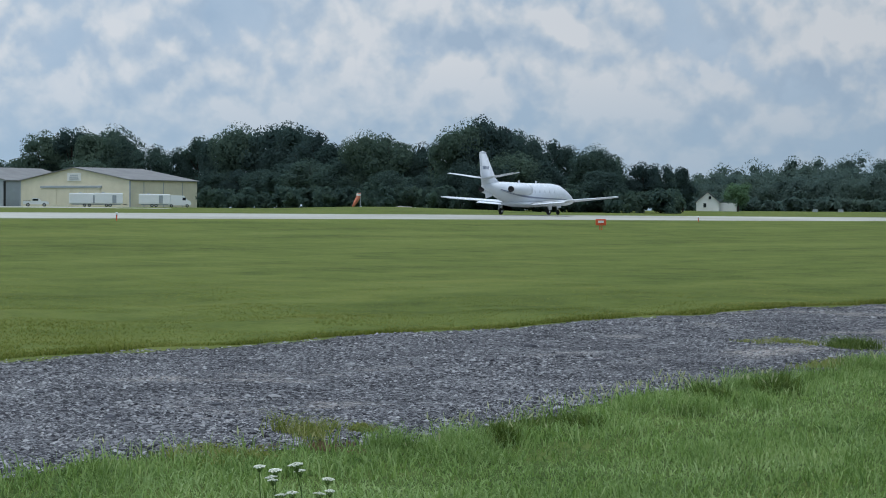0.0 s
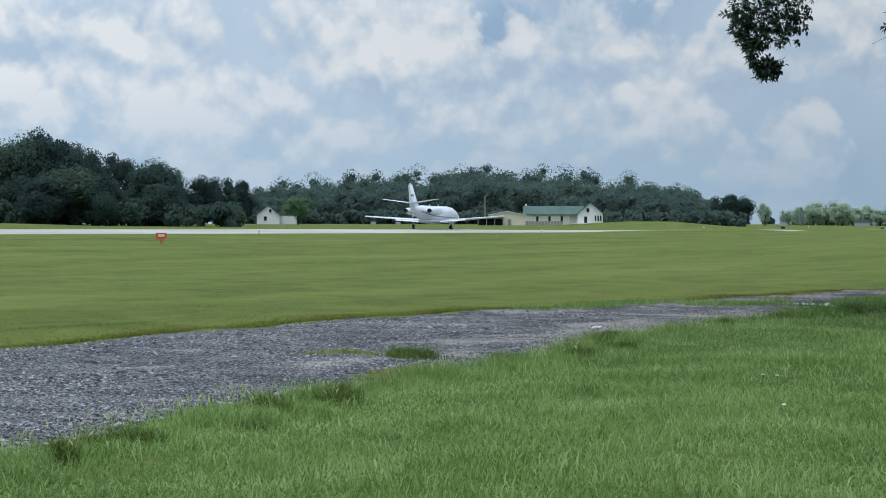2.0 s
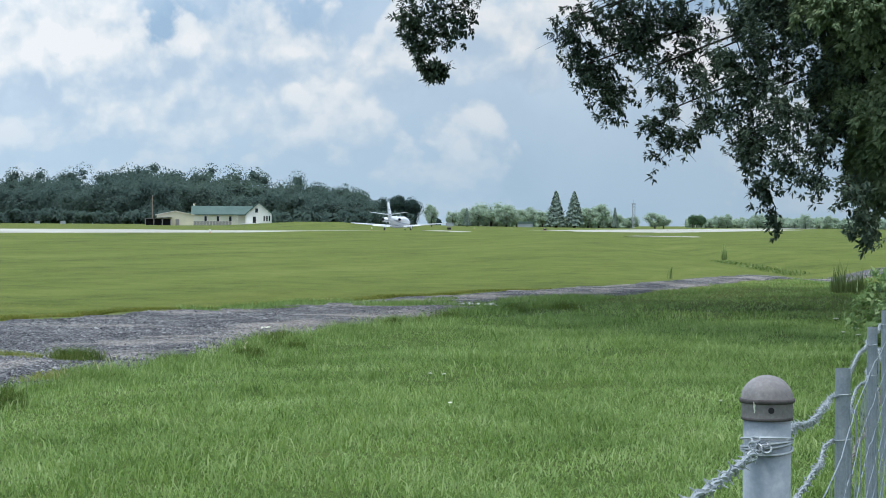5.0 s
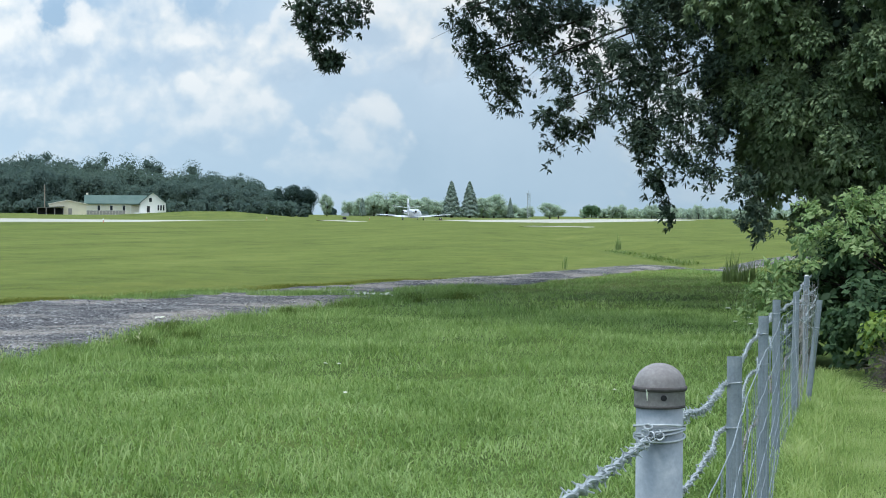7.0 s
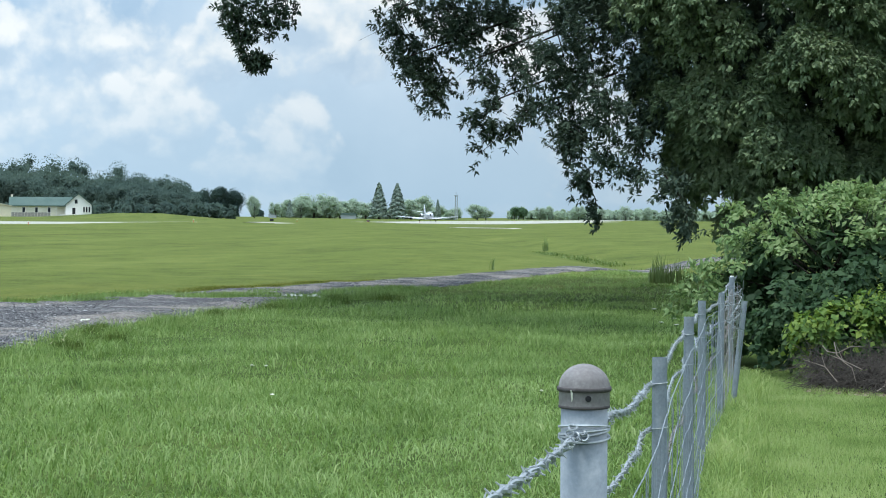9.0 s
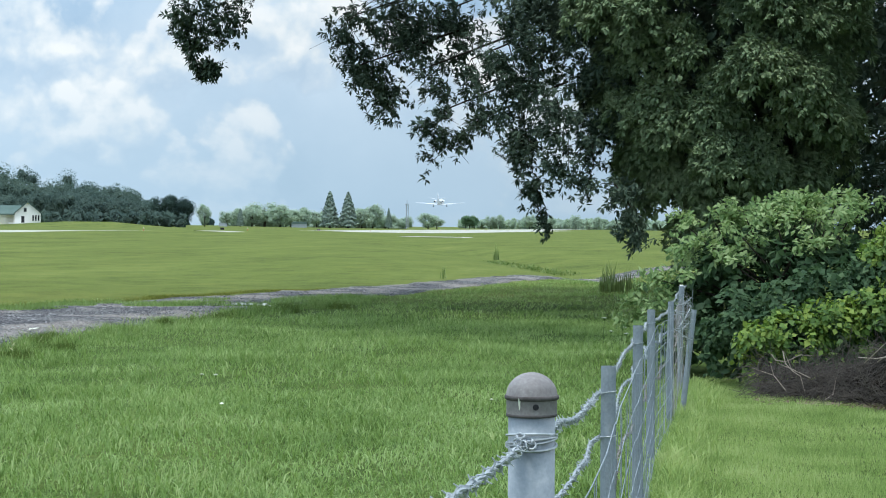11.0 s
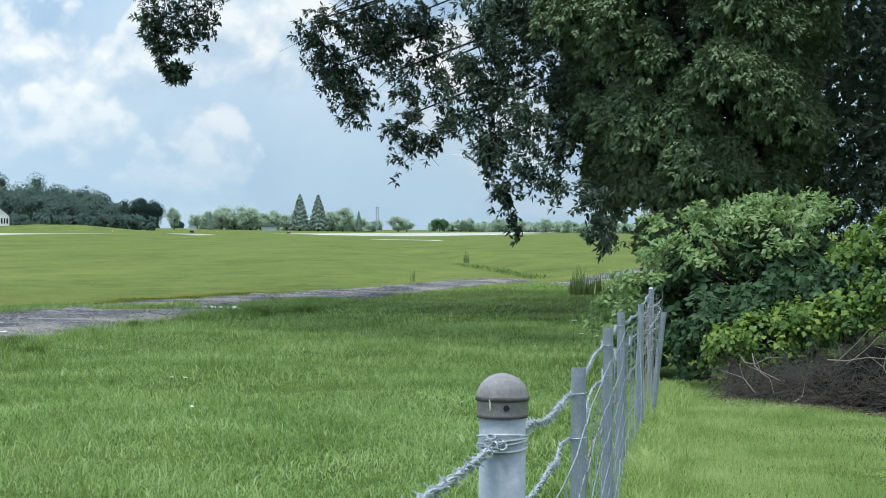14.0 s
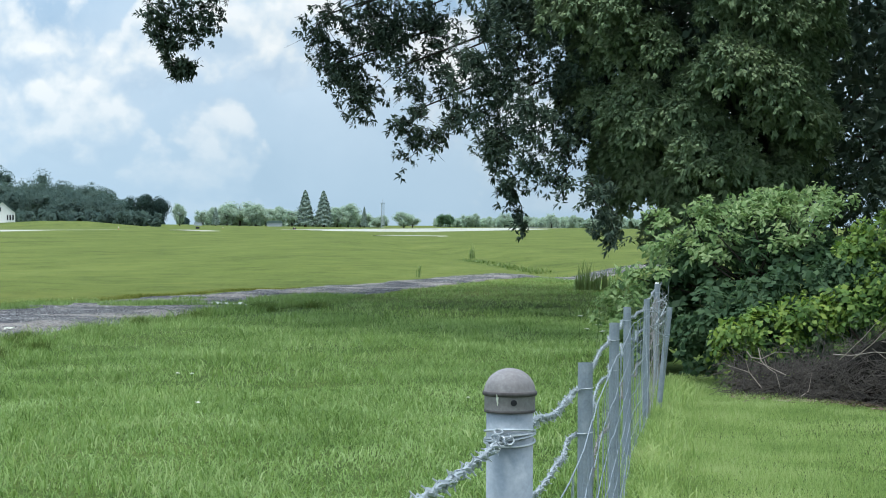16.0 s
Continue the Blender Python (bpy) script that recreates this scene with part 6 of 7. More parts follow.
def build_hangars():
    X, Y = -330.0, 326.0
    w, l = 37.5, 22.5
    z = float(gz(X - w / 2, Y))
    ob, body = gable_hall("hangar", "cream metal aircraft hangar with a grey roof", (X - w / 2, Y, z), 0, w, l, 6.3, 9.3, M_CREAM, M_ROOF)
    part("door_track", box(21, 0.25, 0.5, (-1.0, -0.15, 4.55), 0.03), M_GREYSIDE, ob)
    for k in range(4):
        part("door_leaf", box(4.9, 0.12, 4.5, (-8.5 + 5.0 * k, -0.08, 0), 0.03), M_CREAM, ob, "tall sliding hangar door leaf")
    part("sign_board", box(4.6, 0.12, 1.9, (0.1, -0.08, 6.2), 0.03), M_WALL, ob, "white sign board with illegible lettering")
    for k in range(3):
        part("sign_line", box(3.4 - 0.4 * k, 0.05, 0.22, (0.1, -0.16, 6.55 + 0.45 * k)), M_GREYSIDE, ob)
    for k in range(3):
        part("wall_seam", box(0.10, 0.14, 5.9, (w / 2 + 0.03, 4.5 + 6.5 * k, 0)), M_GREYSIDE, ob)
    for s in (-1, 1):
        part("corner_trim", box(0.3, 0.3, 6.2, (s * w / 2, 0, 0), 0.02), M_GREYSIDE, ob)
    X2, Y2 = -381.0, 333.0
    ob2, b2 = gable_hall("hangar", "grey metal hangar with a pale grey roof", (X2 - 16, Y2, float(gz(X2 - 16, Y2))), 0, 32, 26, 6.6, 10.0, M_GREYSIDE, M_ROOF)
    part("door_leaf", box(16, 0.12, 5.2, (2, -0.08, 0), 0.03), M_ROOF, ob2)
    part("corner_trim", box(0.5, 0.3, 6.4, (15.8, -0.1, 0)), M_DARK, ob2)


build_hangars()


def wheel_pair(parent, xs, y0, r, wdt=0.24):
    for x in xs:
        w = part("wheel", lathe([(0.0, -wdt / 2), (r * 0.55, -wdt / 2), (r * 0.92, -wdt / 2), (r, -wdt * 0.3), (r, wdt * 0.3), (r * 0.92, wdt / 2), (0, wdt / 2)], 18), M_RUBBER, parent, "black tyre", Matrix.Translation((x, y0, r)) @ pose(0, 0, 0, 90, 0, 0))
        part("rim", lathe([(0, -0.01), (r * 0.5, -0.01), (r * 0.5, 0.015), (0, 0.02)], 14), M_METAL, w, m=Matrix.Translation((0, 0, wdt / 2)))
        part("rim", lathe([(0, -0.01), (r * 0.5, -0.01), (r * 0.5, 0.015), (0, 0.02)], 14), M_METAL, w, m=Matrix.Translation((0, 0, -wdt / 2 - 0.01)))


def facing(az):
    """Turn (degrees) that lays a thing's x axis across the view from the camera at that bearing."""
    return -az


def trailer(label, az, d, length, height):
    ob = thing("trailer", label, "trailer", ground_at(az, d), facing(az), "vehicles parked by the hangar")
    part("body", box(length, 2.5, height - 0.7, (0, 0, 0.7), 0.12), M_VEHICLE, ob, "white box body")
    part("skirt", box(length * 0.86, 2.3, 0.25, (0, 0, 0.5), 0.04), M_GREYSIDE, ob)
    part("door", box(0.9, 0.05, 1.8, (length * 0.2, -1.26, 0.85), 0.02), M_GREYSIDE, ob)
    part("roof_vent", box(0.6, 0.6, 0.2, (-length * 0.2, 0, height), 0.04), M_GREYSIDE, ob)
    for s in (-1, 1):
        wheel_pair(ob, (-length * 0.08, length * 0.05), s * 1.1, 0.38)
    part("hitch", rod([(length / 2, 0, 0.6), (length / 2 + 1.2, 0, 0.5)], 0.07, 6), M_DARK, ob)
    return ob


trailer("long white enclosed trailer parked before the hangar", -46.55, 452, 8.2, 3.1)
trailer("white enclosed trailer parked beside another trailer", -45.95, 450, 6.2, 3.15)
trailer("white camper trailer with a rounded nose", -44.65, 446, 7.0, 2.95)


def van(label, az, d):
    ob = thing("van", label, "van", ground_at(az, d), facing(az), "vehicles parked by the hangar")
    part("body", prism([(-2.6, 0.45), (2.5, 0.45), (2.7, 0.8), (2.6, 1.35), (1.9, 1.65), (1.1, 2.65), (-2.5, 2.75), (-2.65, 2.4)], -1.0, 1.0), M_VEHICLE, ob, "white van body")
    part("side_window", box(0.75, 0.04, 0.6, (1.15, -1.01, 1.6), 0.02), M_GLASS, ob)
    part("windscreen", box(0.05, 1.7, 1.1, (0, 0, 0), 0.02), M_GLASS, ob, m=Matrix.Translation((1.63, 0, 1.75)) @ pose(0, 0, 0, 0, -38, 0))
    for s in (-1, 1):
        wheel_pair(ob, (-1.7, 1.8), s * 0.92, 0.36)


van("white motorhome van parked by the hangar", -43.95, 446)


def pickup(label, az, d):
    ob = thing("pickup_truck", label, "truck", ground_at(az, d), facing(az), "vehicles parked by the hangar")
    part("body", prism([(-2.8, 0.5), (2.8, 0.5), (2.85, 0.95), (2.7, 1.15), (1.3, 1.25), (0.75, 1.85), (-0.85, 1.9), (-1.0, 1.25), (-2.8, 1.25)], -0.95, 0.95), M_VEHICLE, ob, "white pickup body")
    part("side_window", box(1.25, 0.04, 0.45, (-0.1, -0.96, 1.32), 0.02), M_GLASS, ob)
    part("bed_rail", box(1.7, 0.08, 0.08, (-1.9, -0.93, 1.25), 0.02), M_DARK, ob)
    part("bumper", box(0.12, 1.8, 0.2, (2.87, 0, 0.5), 0.04), M_METAL, ob)
    for s in (-1, 1):
        wheel_pair(ob, (-1.75, 1.85), s * 0.9, 0.4)


pickup("white pickup truck parked before the cream hangar", -48.0, 452)


def window(parent, x, y, z, w, h, turn=0):
    f = part("window", box(w + 0.24, 0.10, h + 0.24, (0, 0, 0), 0.02), M_WALL, parent, m=pose(x, y, z, 0, 0, turn))
    part("pane", box(w, 0.06, h, (0, -0.04, 0.12), 0.01), M_GLASS, f)


def build_houses():
    # long white house with a green roof and a cross gable
    az, d = -20.1, 650
    x, y, z = ground_at(az, d)
    ob = thing("house", "long white house with a green metal roof", "house", (x, y, z), facing(az))
    ob.scale = (1.0, 1.0, 1.32)
    part("wall", prism([(-4.4, -0.5), (4.4, -0.5), (4.4, 2.7), (0, 4.6), (-4.4, 2.7)], -12.6, 7.0, m=pose(0, 0, 0, 0, 0, -90)), M_CREAM_LIGHT, ob)
    for s in (-1, 1):
        part("roof", prism([(s * 4.9, 2.55), (0, 4.62), (0, 4.85), (s * 4.9, 2.78)], -12.9, 7.2, m=pose(0, 0, 0, 0, 0, -90)), M_GREENROOF, ob)
    part("wall", prism([(5.0, -0.5), (13.2, -0.5), (13.2, 2.9), (9.1, 5.5), (5.0, 2.9)], -6.4, 4.4), M_WALL, ob, "white gabled wing")
    for a, b in ((4.7, 9.1), (13.5, 9.1)):
        part("roof", prism([(a, 2.75), (b, 5.52), (b, 5.75), (a, 2.98)], -6.8, 4.6), M_GREENROOF, ob)
    part("porch", box(3.2, 1.6, 0.18, (3.4, -5.4, 2.5), 0.03), M_GREENROOF, ob)
    for s in (2.0, 4.8):
        part("porch_post", box(0.18, 0.18, 2.6, (s, -6.0, 0), 0.02), M_WALL, ob)
    part("deck", box(6.0, 1.8, 0.9, (6.2, -7.4, -0.3), 0.03), M_WALL, ob)
    for k in range(3):
        window(ob, -8.2 + 4.0 * k, -4.42, 0.95, 0.8, 1.2)
    for k in range(3):
        window(ob, 11.0 + 0.85 * k - 0.2, -6.43, 1.0, 0.5, 1.3)
    window(ob, 8.3, -6.43, 3.1, 0.9, 1.0)
    part("door", box(1.0, 0.08, 2.1, (7.6, -6.44, 0.1), 0.02), M_DARK, ob)
    part("chimney", box(0.7, 0.7, 1.2, (-12.0, 0.5, 4.2), 0.03), M_CREAM_LIGHT, ob)
    # low board fence before the house
    x, y, z = ground_at(-20.9, 630)
    f = thing("board_fence", "weathered grey board fence before the house", "fence", (x, y, z), facing(-20.9))
    for k in range(18):
        part("board", box(0.92, 0.06, 1.45 - 0.02 * (k % 3), (-8.5 + k, 0, -0.1), 0.01), M_GREYWOOD, f)
    # cream metal shed with an open lean-to
    x, y, z = ground_at(-21.75, 600)
    s = thing("shed", "cream metal shed with an open lean-to", "shed", (x, y, z - 0.3), facing(-21.75))
    part("wall", prism([(-1.0, -0.5), (6.0, -0.5), (6.0, 3.4), (0.5, 4.5), (-5.0, 3.4), (-5.0, -0.5)], 0, 9), M_CREAM, s)
    part("roof", prism([(6.4, 3.35), (0.5, 4.55), (0.5, 4.75), (6.4, 3.55)], -0.3, 9.3), M_CREAM_LIGHT, s)
    part("roof", prism([(-5.4, 3.35), (0.5, 4.55), (0.5, 4.75), (-5.4, 3.55)], -0.3, 9.3), M_CREAM_LIGHT, s)
    part("lean_to_roof", prism([(-8.6, 2.2), (-0.5, 2.7), (-0.5, 2.85), (-8.6, 2.35)], -4.5, 0.0), M_ROOF, s)
    # near-black panel that paints in the shade under the lean-to roof
    part("lean_to_shade", box(7.6, 0.15, 2.3, (-4.6, -0.2, 0)), M_DARK, s)
    for k in range(4):
        part("lean_to_post", box(0.2, 0.2, 2.3, (-8.3 + 2.5 * k, -4.3, 0)), M_GREYWOOD, s)
    part("door", box(1.1, 0.1, 2.1, (1.2, -0.05, 0.1)), M_GREYWOOD, s)
    # utility pole behind the shed
    x, y, z = ground_at(-22.35, 640)
    p = thing("utility_pole", "pale slender pole beside the shed", "pole", (x, y, z))
    part("pole", rod([(0, 0, -0.5), (0, 0, 9.2)], [0.22, 0.15], 10), M_TWIG_PALE, p)
    part("pole_cap", lathe([(0.15, 9.18), (0.17, 9.2), (0.0, 9.4)], 10), M_GREYSIDE, p)
    # small white house near the round tree
    az, d = -28.65, 560
    x, y, z = ground_at(az, d)
    h = thing("house", "small white gabled house half hidden by trees", "house", (x, y, z), facing(az))
    part("wall", prism([(-3.2, -0.5), (3.2, -0.5), (3.2, 2.6), (0, 5.2), (-3.2, 2.6)], 0, 9), M_WALL, h)
    for s in (-1, 1):
        part("roof", prism([(s * 3.6, 2.35), (0, 5.25), (0, 5.45), (s * 3.6, 2.55)], -0.3, 9.3), M_DARKROOF, h)
    part("wall", box(5.0, 5.0, 2.5, (5.6, 5.0, -0.1), 0.02), M_WALL, h)
    part("roof", prism([(2.6, 2.3), (5.6, 3.9), (8.6, 2.3), (8.6, 2.45), (5.6, 4.1), (2.6, 2.45)], 2.2, 7.8), M_DARKROOF, h)
    window(h, -0.8, -0.04, 0.9, 0.8, 1.2)
    window(h, 0.6, -0.04, 3.2, 0.7, 0.9)
    for k, a in enumerate((-25.6, -24.9)):
        x, y, z = ground_at(a + 0.02 * k, 620)
        v = thing("outbuilding", "small grey outbuilding under the trees", "shed", (x, y, z), facing(a))
        v.scale = (0.5, 0.5, 0.5)
        part("wall", box(3.2, 4, 1.9, (0, 0, -0.2), 0.02), M_GREYSIDE, v)
        part("roof", prism([(-1.9, 1.65), (0, 2.5), (1.9, 1.65), (1.9, 1.8), (0, 2.65), (-1.9, 1.8)], -2.2, 2.2), M_DARKROOF, v)
    x, y, z = ground_at(-13.75, 900)
    v = thing("barn", "distant pale barn in the hedgerow", "building", (x, y, z), facing(-13.75))
    v.scale = (0.6, 0.6, 0.6)
    part("wall", box(6, 6, 2.6, (0, 0, -0.2), 0.02), M_GREYSIDE, v)
    part("roof", prism([(-3.4, 2.3), (0, 3.6), (3.4, 2.3), (3.4, 2.5), (0, 3.8), (-3.4, 2.5)], -3.3, 3.3), M_ROOF, v)
    x, y, z = ground_at(-11.55, 930)
    v = thing("barn", "long low pale building in the hedgerow", "building", (x, y, z), facing(-11.55))
    v.scale = (0.6, 0.6, 0.75)
    part("wall", box(12, 6, 2.4, (0, 0, -0.2), 0.02), M_GREYSIDE, v)
    part("roof", prism([(-6.4, 2.2), (-5.5, 3.6), (5.5, 3.6), (6.4, 2.2)], -3.4, 3.4), M_GREENROOF, v)


build_houses()


def build_tower():
    x, y, z = ground_at(-8.42, 900)
    ob = thing("lattice_mast", "thin grey lattice radio mast", "mast", (x, y, z))
    h, r = 11.5, 0.75
    for k in range(3):
        a = 2.09 * k
        part("leg", rod([(r * math.cos(a), r * math.sin(a), -0.3), (r * math.cos(a), r * math.sin(a), h)], 0.11, 6), M_GREYSIDE, ob)
    for j in range(10):
        z0, z1 = h * j / 10, h * (j + 1) / 10
        for k in range(3):
            a, b = 2.09 * k, 2.09 * (k + 1)
            part("brace", rod([(r * math.cos(a), r * math.sin(a), z0), (r * math.cos(b), r * math.sin(b), z1)], 0.07, 5), M_GREYSIDE, ob)
    part("antenna", rod([(0, 0, h), (0, 0, h + 1.6)], 0.10, 6), M_GREYSIDE, ob)
    part("platform", lathe([(0, h - 0.2), (1.1, h - 0.2), (1.1, h), (0, h)], 12), M_GREYSIDE, ob)


build_tower()


# ---------------------------------------------------------------- airfield furniture
def build_field_things():
    # red marker board between the field and the runway
    x, y = bearing(-31.72, 112)
    z = float(gz(x, y))
    ob = thing("marker_board", "red-orange runway marker board on two short legs", "sign", (x, y, z), 31.7)
    part("panel", box(0.60, 0.14, 0.36, (0, 0, 0.26), 0.02), M_ORANGE, ob)
    part("legend", box(0.34, 0.01, 0.13, (0, -0.076, 0.40)), M_WALL, ob, "pale unreadable legend bar")
    for s in (-0.06, 0.06):
        part("leg", box(0.05, 0.05, 0.30, (s, 0, -0.04)), M_ORANGE, ob)
    # windsock on its frame
    x, y = bearing(-38.76, 300)
    z = float(gz(x, y))
    w = thing("windsock", "limp faded orange windsock on a short mast", "windsock", (x, y, z), 38.8)
    part("mast", rod([(0.25, 0, -0.2), (0.25, 0, 2.9)], 0.06, 8), M_GREYSIDE, w)
    part("hoop", rod([(0.25 + 0.30 * math.cos(a) - 0.3, 0.30 * math.sin(a), 2.85) for a in [k * 0.42 for k in range(16)]], 0.03, 5), M_GREYSIDE, w)
    part("sock", rod([(0.0, 0, 2.85), (-0.1, 0, 2.2), (-0.55, 0, 1.4), (-0.95, 0, 0.7)], [0.32, 0.34, 0.28, 0.16], 12), M_SOCK, w, "orange fabric sleeve", smooth=True)
    part("band", rod([(-0.02, 0, 2.75), (-0.06, 0, 2.45)], [0.345, 0.35], 12), M_WALL, w)
    # low pale rubble heaps beyond the runway
    for k, (a, d, l, h) in enumerate([(-37.5, 330, 2.6, 0.9), (-36.95, 332, 2.6, 0.4)]):
        x, y = bearing(a, d)
        rr = random.Random(k)
        bm = bmesh.new()
        bmesh.ops.create_icosphere(bm, subdivisions=3, radius=1.0)
        for v in bm.verts:
            n = 1 + 0.25 * noise.noise(v.co * 1.8 + Vector((k, 0, 0)))
            v.co = Vector((v.co.x * l * n, v.co.y * 1.5 * n, max(-0.2, v.co.z * h * n)))
        tagged(part("rubble_heap", bm, M_GREYWOOD, None, m=pose(x, y, float(gz(x, y)), 0, 0, -a)), "low heap of pale rubble beyond the runway", "rubble")
    # runway edge lights
    first = None
    for k in range(12):
        y = 70 + 60 * k
        if first is None:
            first = thing("runway_light", "small runway edge light on a stake", "light", (-71.8, y, float(gz(-71.8, y))), 0, "runway edge lights")
            part("stake", rod([(0, 0, -0.1), (0, 0, 0.32)], 0.03, 6), M_ORANGE, first)
            part("lens", lathe([(0.05, 0.30), (0.065, 0.32), (0.06, 0.40), (0.0, 0.44)], 10), M_WALL, first)
        else:
            copy_thing(first, pose(-71.8, y, float(gz(-71.8, y))))
    # dark boxes beside the far taxiway
    for k, (a, d) in enumerate([(-13.77, 322), (-10.98, 400)]):
        x, y = bearing(a, d)
        s = thing("equipment_box", "small dark equipment box near the taxiway", "box", (x, y, float(gz(x, y))), facing(a), "dark boxes by the taxiway")
        part("case", box(0.62, 0.4, 0.36, (0, 0, 0.14), 0.05), M_DARK, s)
        for q in (-0.25, 0.25):
            part("leg", box(0.06, 0.06, 0.3, (q, 0, -0.08)), M_GREYSIDE, s)


build_field_things()


# ---------------------------------------------------------------- grass, gravel and weeds
def blade_mesh(name, x, y, z, h, w, lean, rng, simple=False):
    """Bent grass blades, three triangles each, or one where they stay small."""
    n = len(x)
    a = rng.random(n) * 2 * np.pi
    b = rng.random(n) * 2 * np.pi
    base = np.stack([x, y, z], 1)
    side = np.stack([np.cos(a), np.sin(a), 0 * a], 1) * (w * 0.5)[:, None]
    d = np.stack([np.cos(b), np.sin(b), 0 * b], 1) * (h * lean)[:, None]
    up = np.stack([0 * h, 0 * h, h], 1)
    mid = base + d * 0.3 + up * 0.6
    tip = base + d + up * (1 - 0.25 * lean)[:, None]
    if simple:
        V = np.stack([base - side, base + side, base + d * 0.8 + up], 1).reshape(-1, 3)
        return mesh_of(name, V, np.arange(len(V)).reshape(-1, 3))
    V = np.stack([base - side, base + side, mid - side * 0.8, mid + side * 0.8, tip], 1).reshape(-1, 3)
    k = np.arange(n)[:, None] * 5
    F = np.concatenate([k + (0, 1, 3), k + (0, 3, 2), k + (2, 3, 4)], 0)
    return mesh_of(name, V, F)


def near_edge(y):
    return np.interp(y, TRACK_Y, TRACK_N)


def far_edge(y):
    return np.interp(y, TRACK_Y, TRACK_F)


def sow(rng, n, x0, x1, y0, y1, keep):
    x, y = rng.uniform(x0, x1, n), rng.uniform(y0, y1, n)
    k = keep(x, y)
    return x[k], y[k]


def build_grass():
    rng = np.random.default_rng(30)

    def verge(x, y):
        return (x > near_edge(y) + 0.12 + 0.10 * np.sin(y * 7 + 2 * np.sin(y * 3.1)) + 0.16 * np.sin(y * 2.3) + 0.12 * lump(x, y, 0 * x, 5.0)) & (np.hypot(x, y) > 8.6)

    def clump(x, y):
        """0 in the hollows of the sward, 1 on its tussocks."""
        v = 0.5 + 0.55 * lump(x, y, 0 * x, 3.1, 0.5) + 0.35 * lump(x, y, 0 * x, 7.3, 1.9)
        return np.clip(v, 0, 1)
    # rough unmown grass between the drive and the fence, in tussocks with hollows between
    for name, n, r0, r1, hs, ws in (("near", 165000, 8.6, 18, 0.105, 0.0085), ("mid", 150000, 18, 32, 0.095, 0.011), ("far", 80000, 32, 62, 0.085, 0.018)):
        x, y = sow(rng, n, -9.2, -0.15, 5 if r0 < 12 else 12, r1, lambda x, y: verge(x, y) & (np.hypot(x, y) >= r0) & (np.hypot(x, y) < r1))
        p = clump(x, y)
        k = rng.random(len(x)) < 0.65 + 0.35 * p
        x, y, p = x[k], y[k], p[k]
        h = hs * (0.30 + 0.75 * rng.random(len(x))) * (0.72 + 0.50 * p) * (0.90 + 0.18 * lump(x, y, 0 * x, 0.8, 2.0))
        edge = np.exp(-np.maximum(0, x - near_edge(y)) / 0.6)
        h = h * (1 + 0.35 * edge * rng.random(len(x)))
        tagged(part("grass", blade_mesh("grass", x, y, gz(x, y) - 0.01, h, ws * (0.6 + 0.8 * rng.random(len(x))), 0.5 + 0.95 * rng.random(len(x)), rng, name != "near"), M_BLADE),
               "lush green uncut grass beside the fence", "grass", kind="stuff")
    # coarse blades that stand out of the sward in clumps
    for n, r0, r1, w in ((52000, 8.6, 18, 0.0105), (34000, 18, 34, 0.014)):
        x, y = sow(rng, n, -8.9, -0.2, 5, r1, lambda x, y: verge(x, y) & (np.hypot(x, y) >= r0) & (np.hypot(x, y) < r1) & (lump(x, y, 0 * x, 2.1, 1.3) + 0.9 * lump(x, y, 0 * x, 6.0, 0.2) > 0.12))
        h = 0.07 + 0.10 * rng.random(len(x)) ** 1.7
        tagged(part("coarse_grass", blade_mesh("coarse_grass", x, y, gz(x, y) - 0.01, h, w * (0.6 + 0.7 * rng.random(len(x))), 0.3 + 0.8 * rng.random(len(x)), rng), M_COARSE),
               "coarse pale blades standing in the rough grass", "grass", kind="stuff")
    # taller seeding stalks along the drive's edge
    y = rng.uniform(6, 36, 5200)
    x = near_edge(y) + np.abs(rng.normal(size=len(y))) * 0.45 - 0.10
    k = (np.hypot(x, y) > 8.6) & (lump(x, y, 0 * x, 2.4, 3.0) > -0.25)
    x, y = x[k], y[k]
    h = 0.09 + 0.14 * rng.random(len(x)) ** 1.5
    tagged(part("tall_grass", blade_mesh("tall_grass", x, y, gz(x, y), h, 0.006 * (0.7 + 0.8 * rng.random(len(x))), 0.3 + 0.6 * rng.random(len(x)), rng), M_COARSE),
           "taller pale grass along the gravel edge", "grass", kind="stuff")
    # pale foxtail heads that lean over the gravel
    m = 1000
    yy = rng.uniform(6, 30, m)
    xx = near_edge(yy) + np.abs(rng.normal(size=m)) * 0.30 - 0.08
    k = (np.hypot(xx, yy) > 8.6) & (lump(xx, yy, 0 * xx, 1.7, 3.0) > -0.05)
    xx, yy = xx[k], yy[k]
    P = np.stack([xx, yy, gz(xx, yy) + 0.11 + 0.09 * rng.random(len(xx))], 1)
    A = rng.normal(size=P.shape) * (0.5, 0.5, 0.2) + (0, 0, 1.0)
    L = 0.060 * (0.6 + 0.7 * rng.random(len(P)))
    tagged(part("seed_heads", mesh_of("seed_heads", *kites(P, A, rng.normal(size=P.shape), L, L * 0.22)), M_SEED), "pale foxtail seed heads along the drive", "grass", kind="stuff")
    # mown lawn behind the fence
    x, y = sow(rng, 150000, -0.4, 3.4, 9.0, 20, lambda x, y: (np.hypot(x, y) > 10) & (lump(x, y, 0 * x, 1.9, 0.4) > -0.6))
    h = (0.022 + 0.03 * rng.random(len(x))) * (1.0 + 0.5 * lump(x, y, 0 * x, 2.6, 0.9))
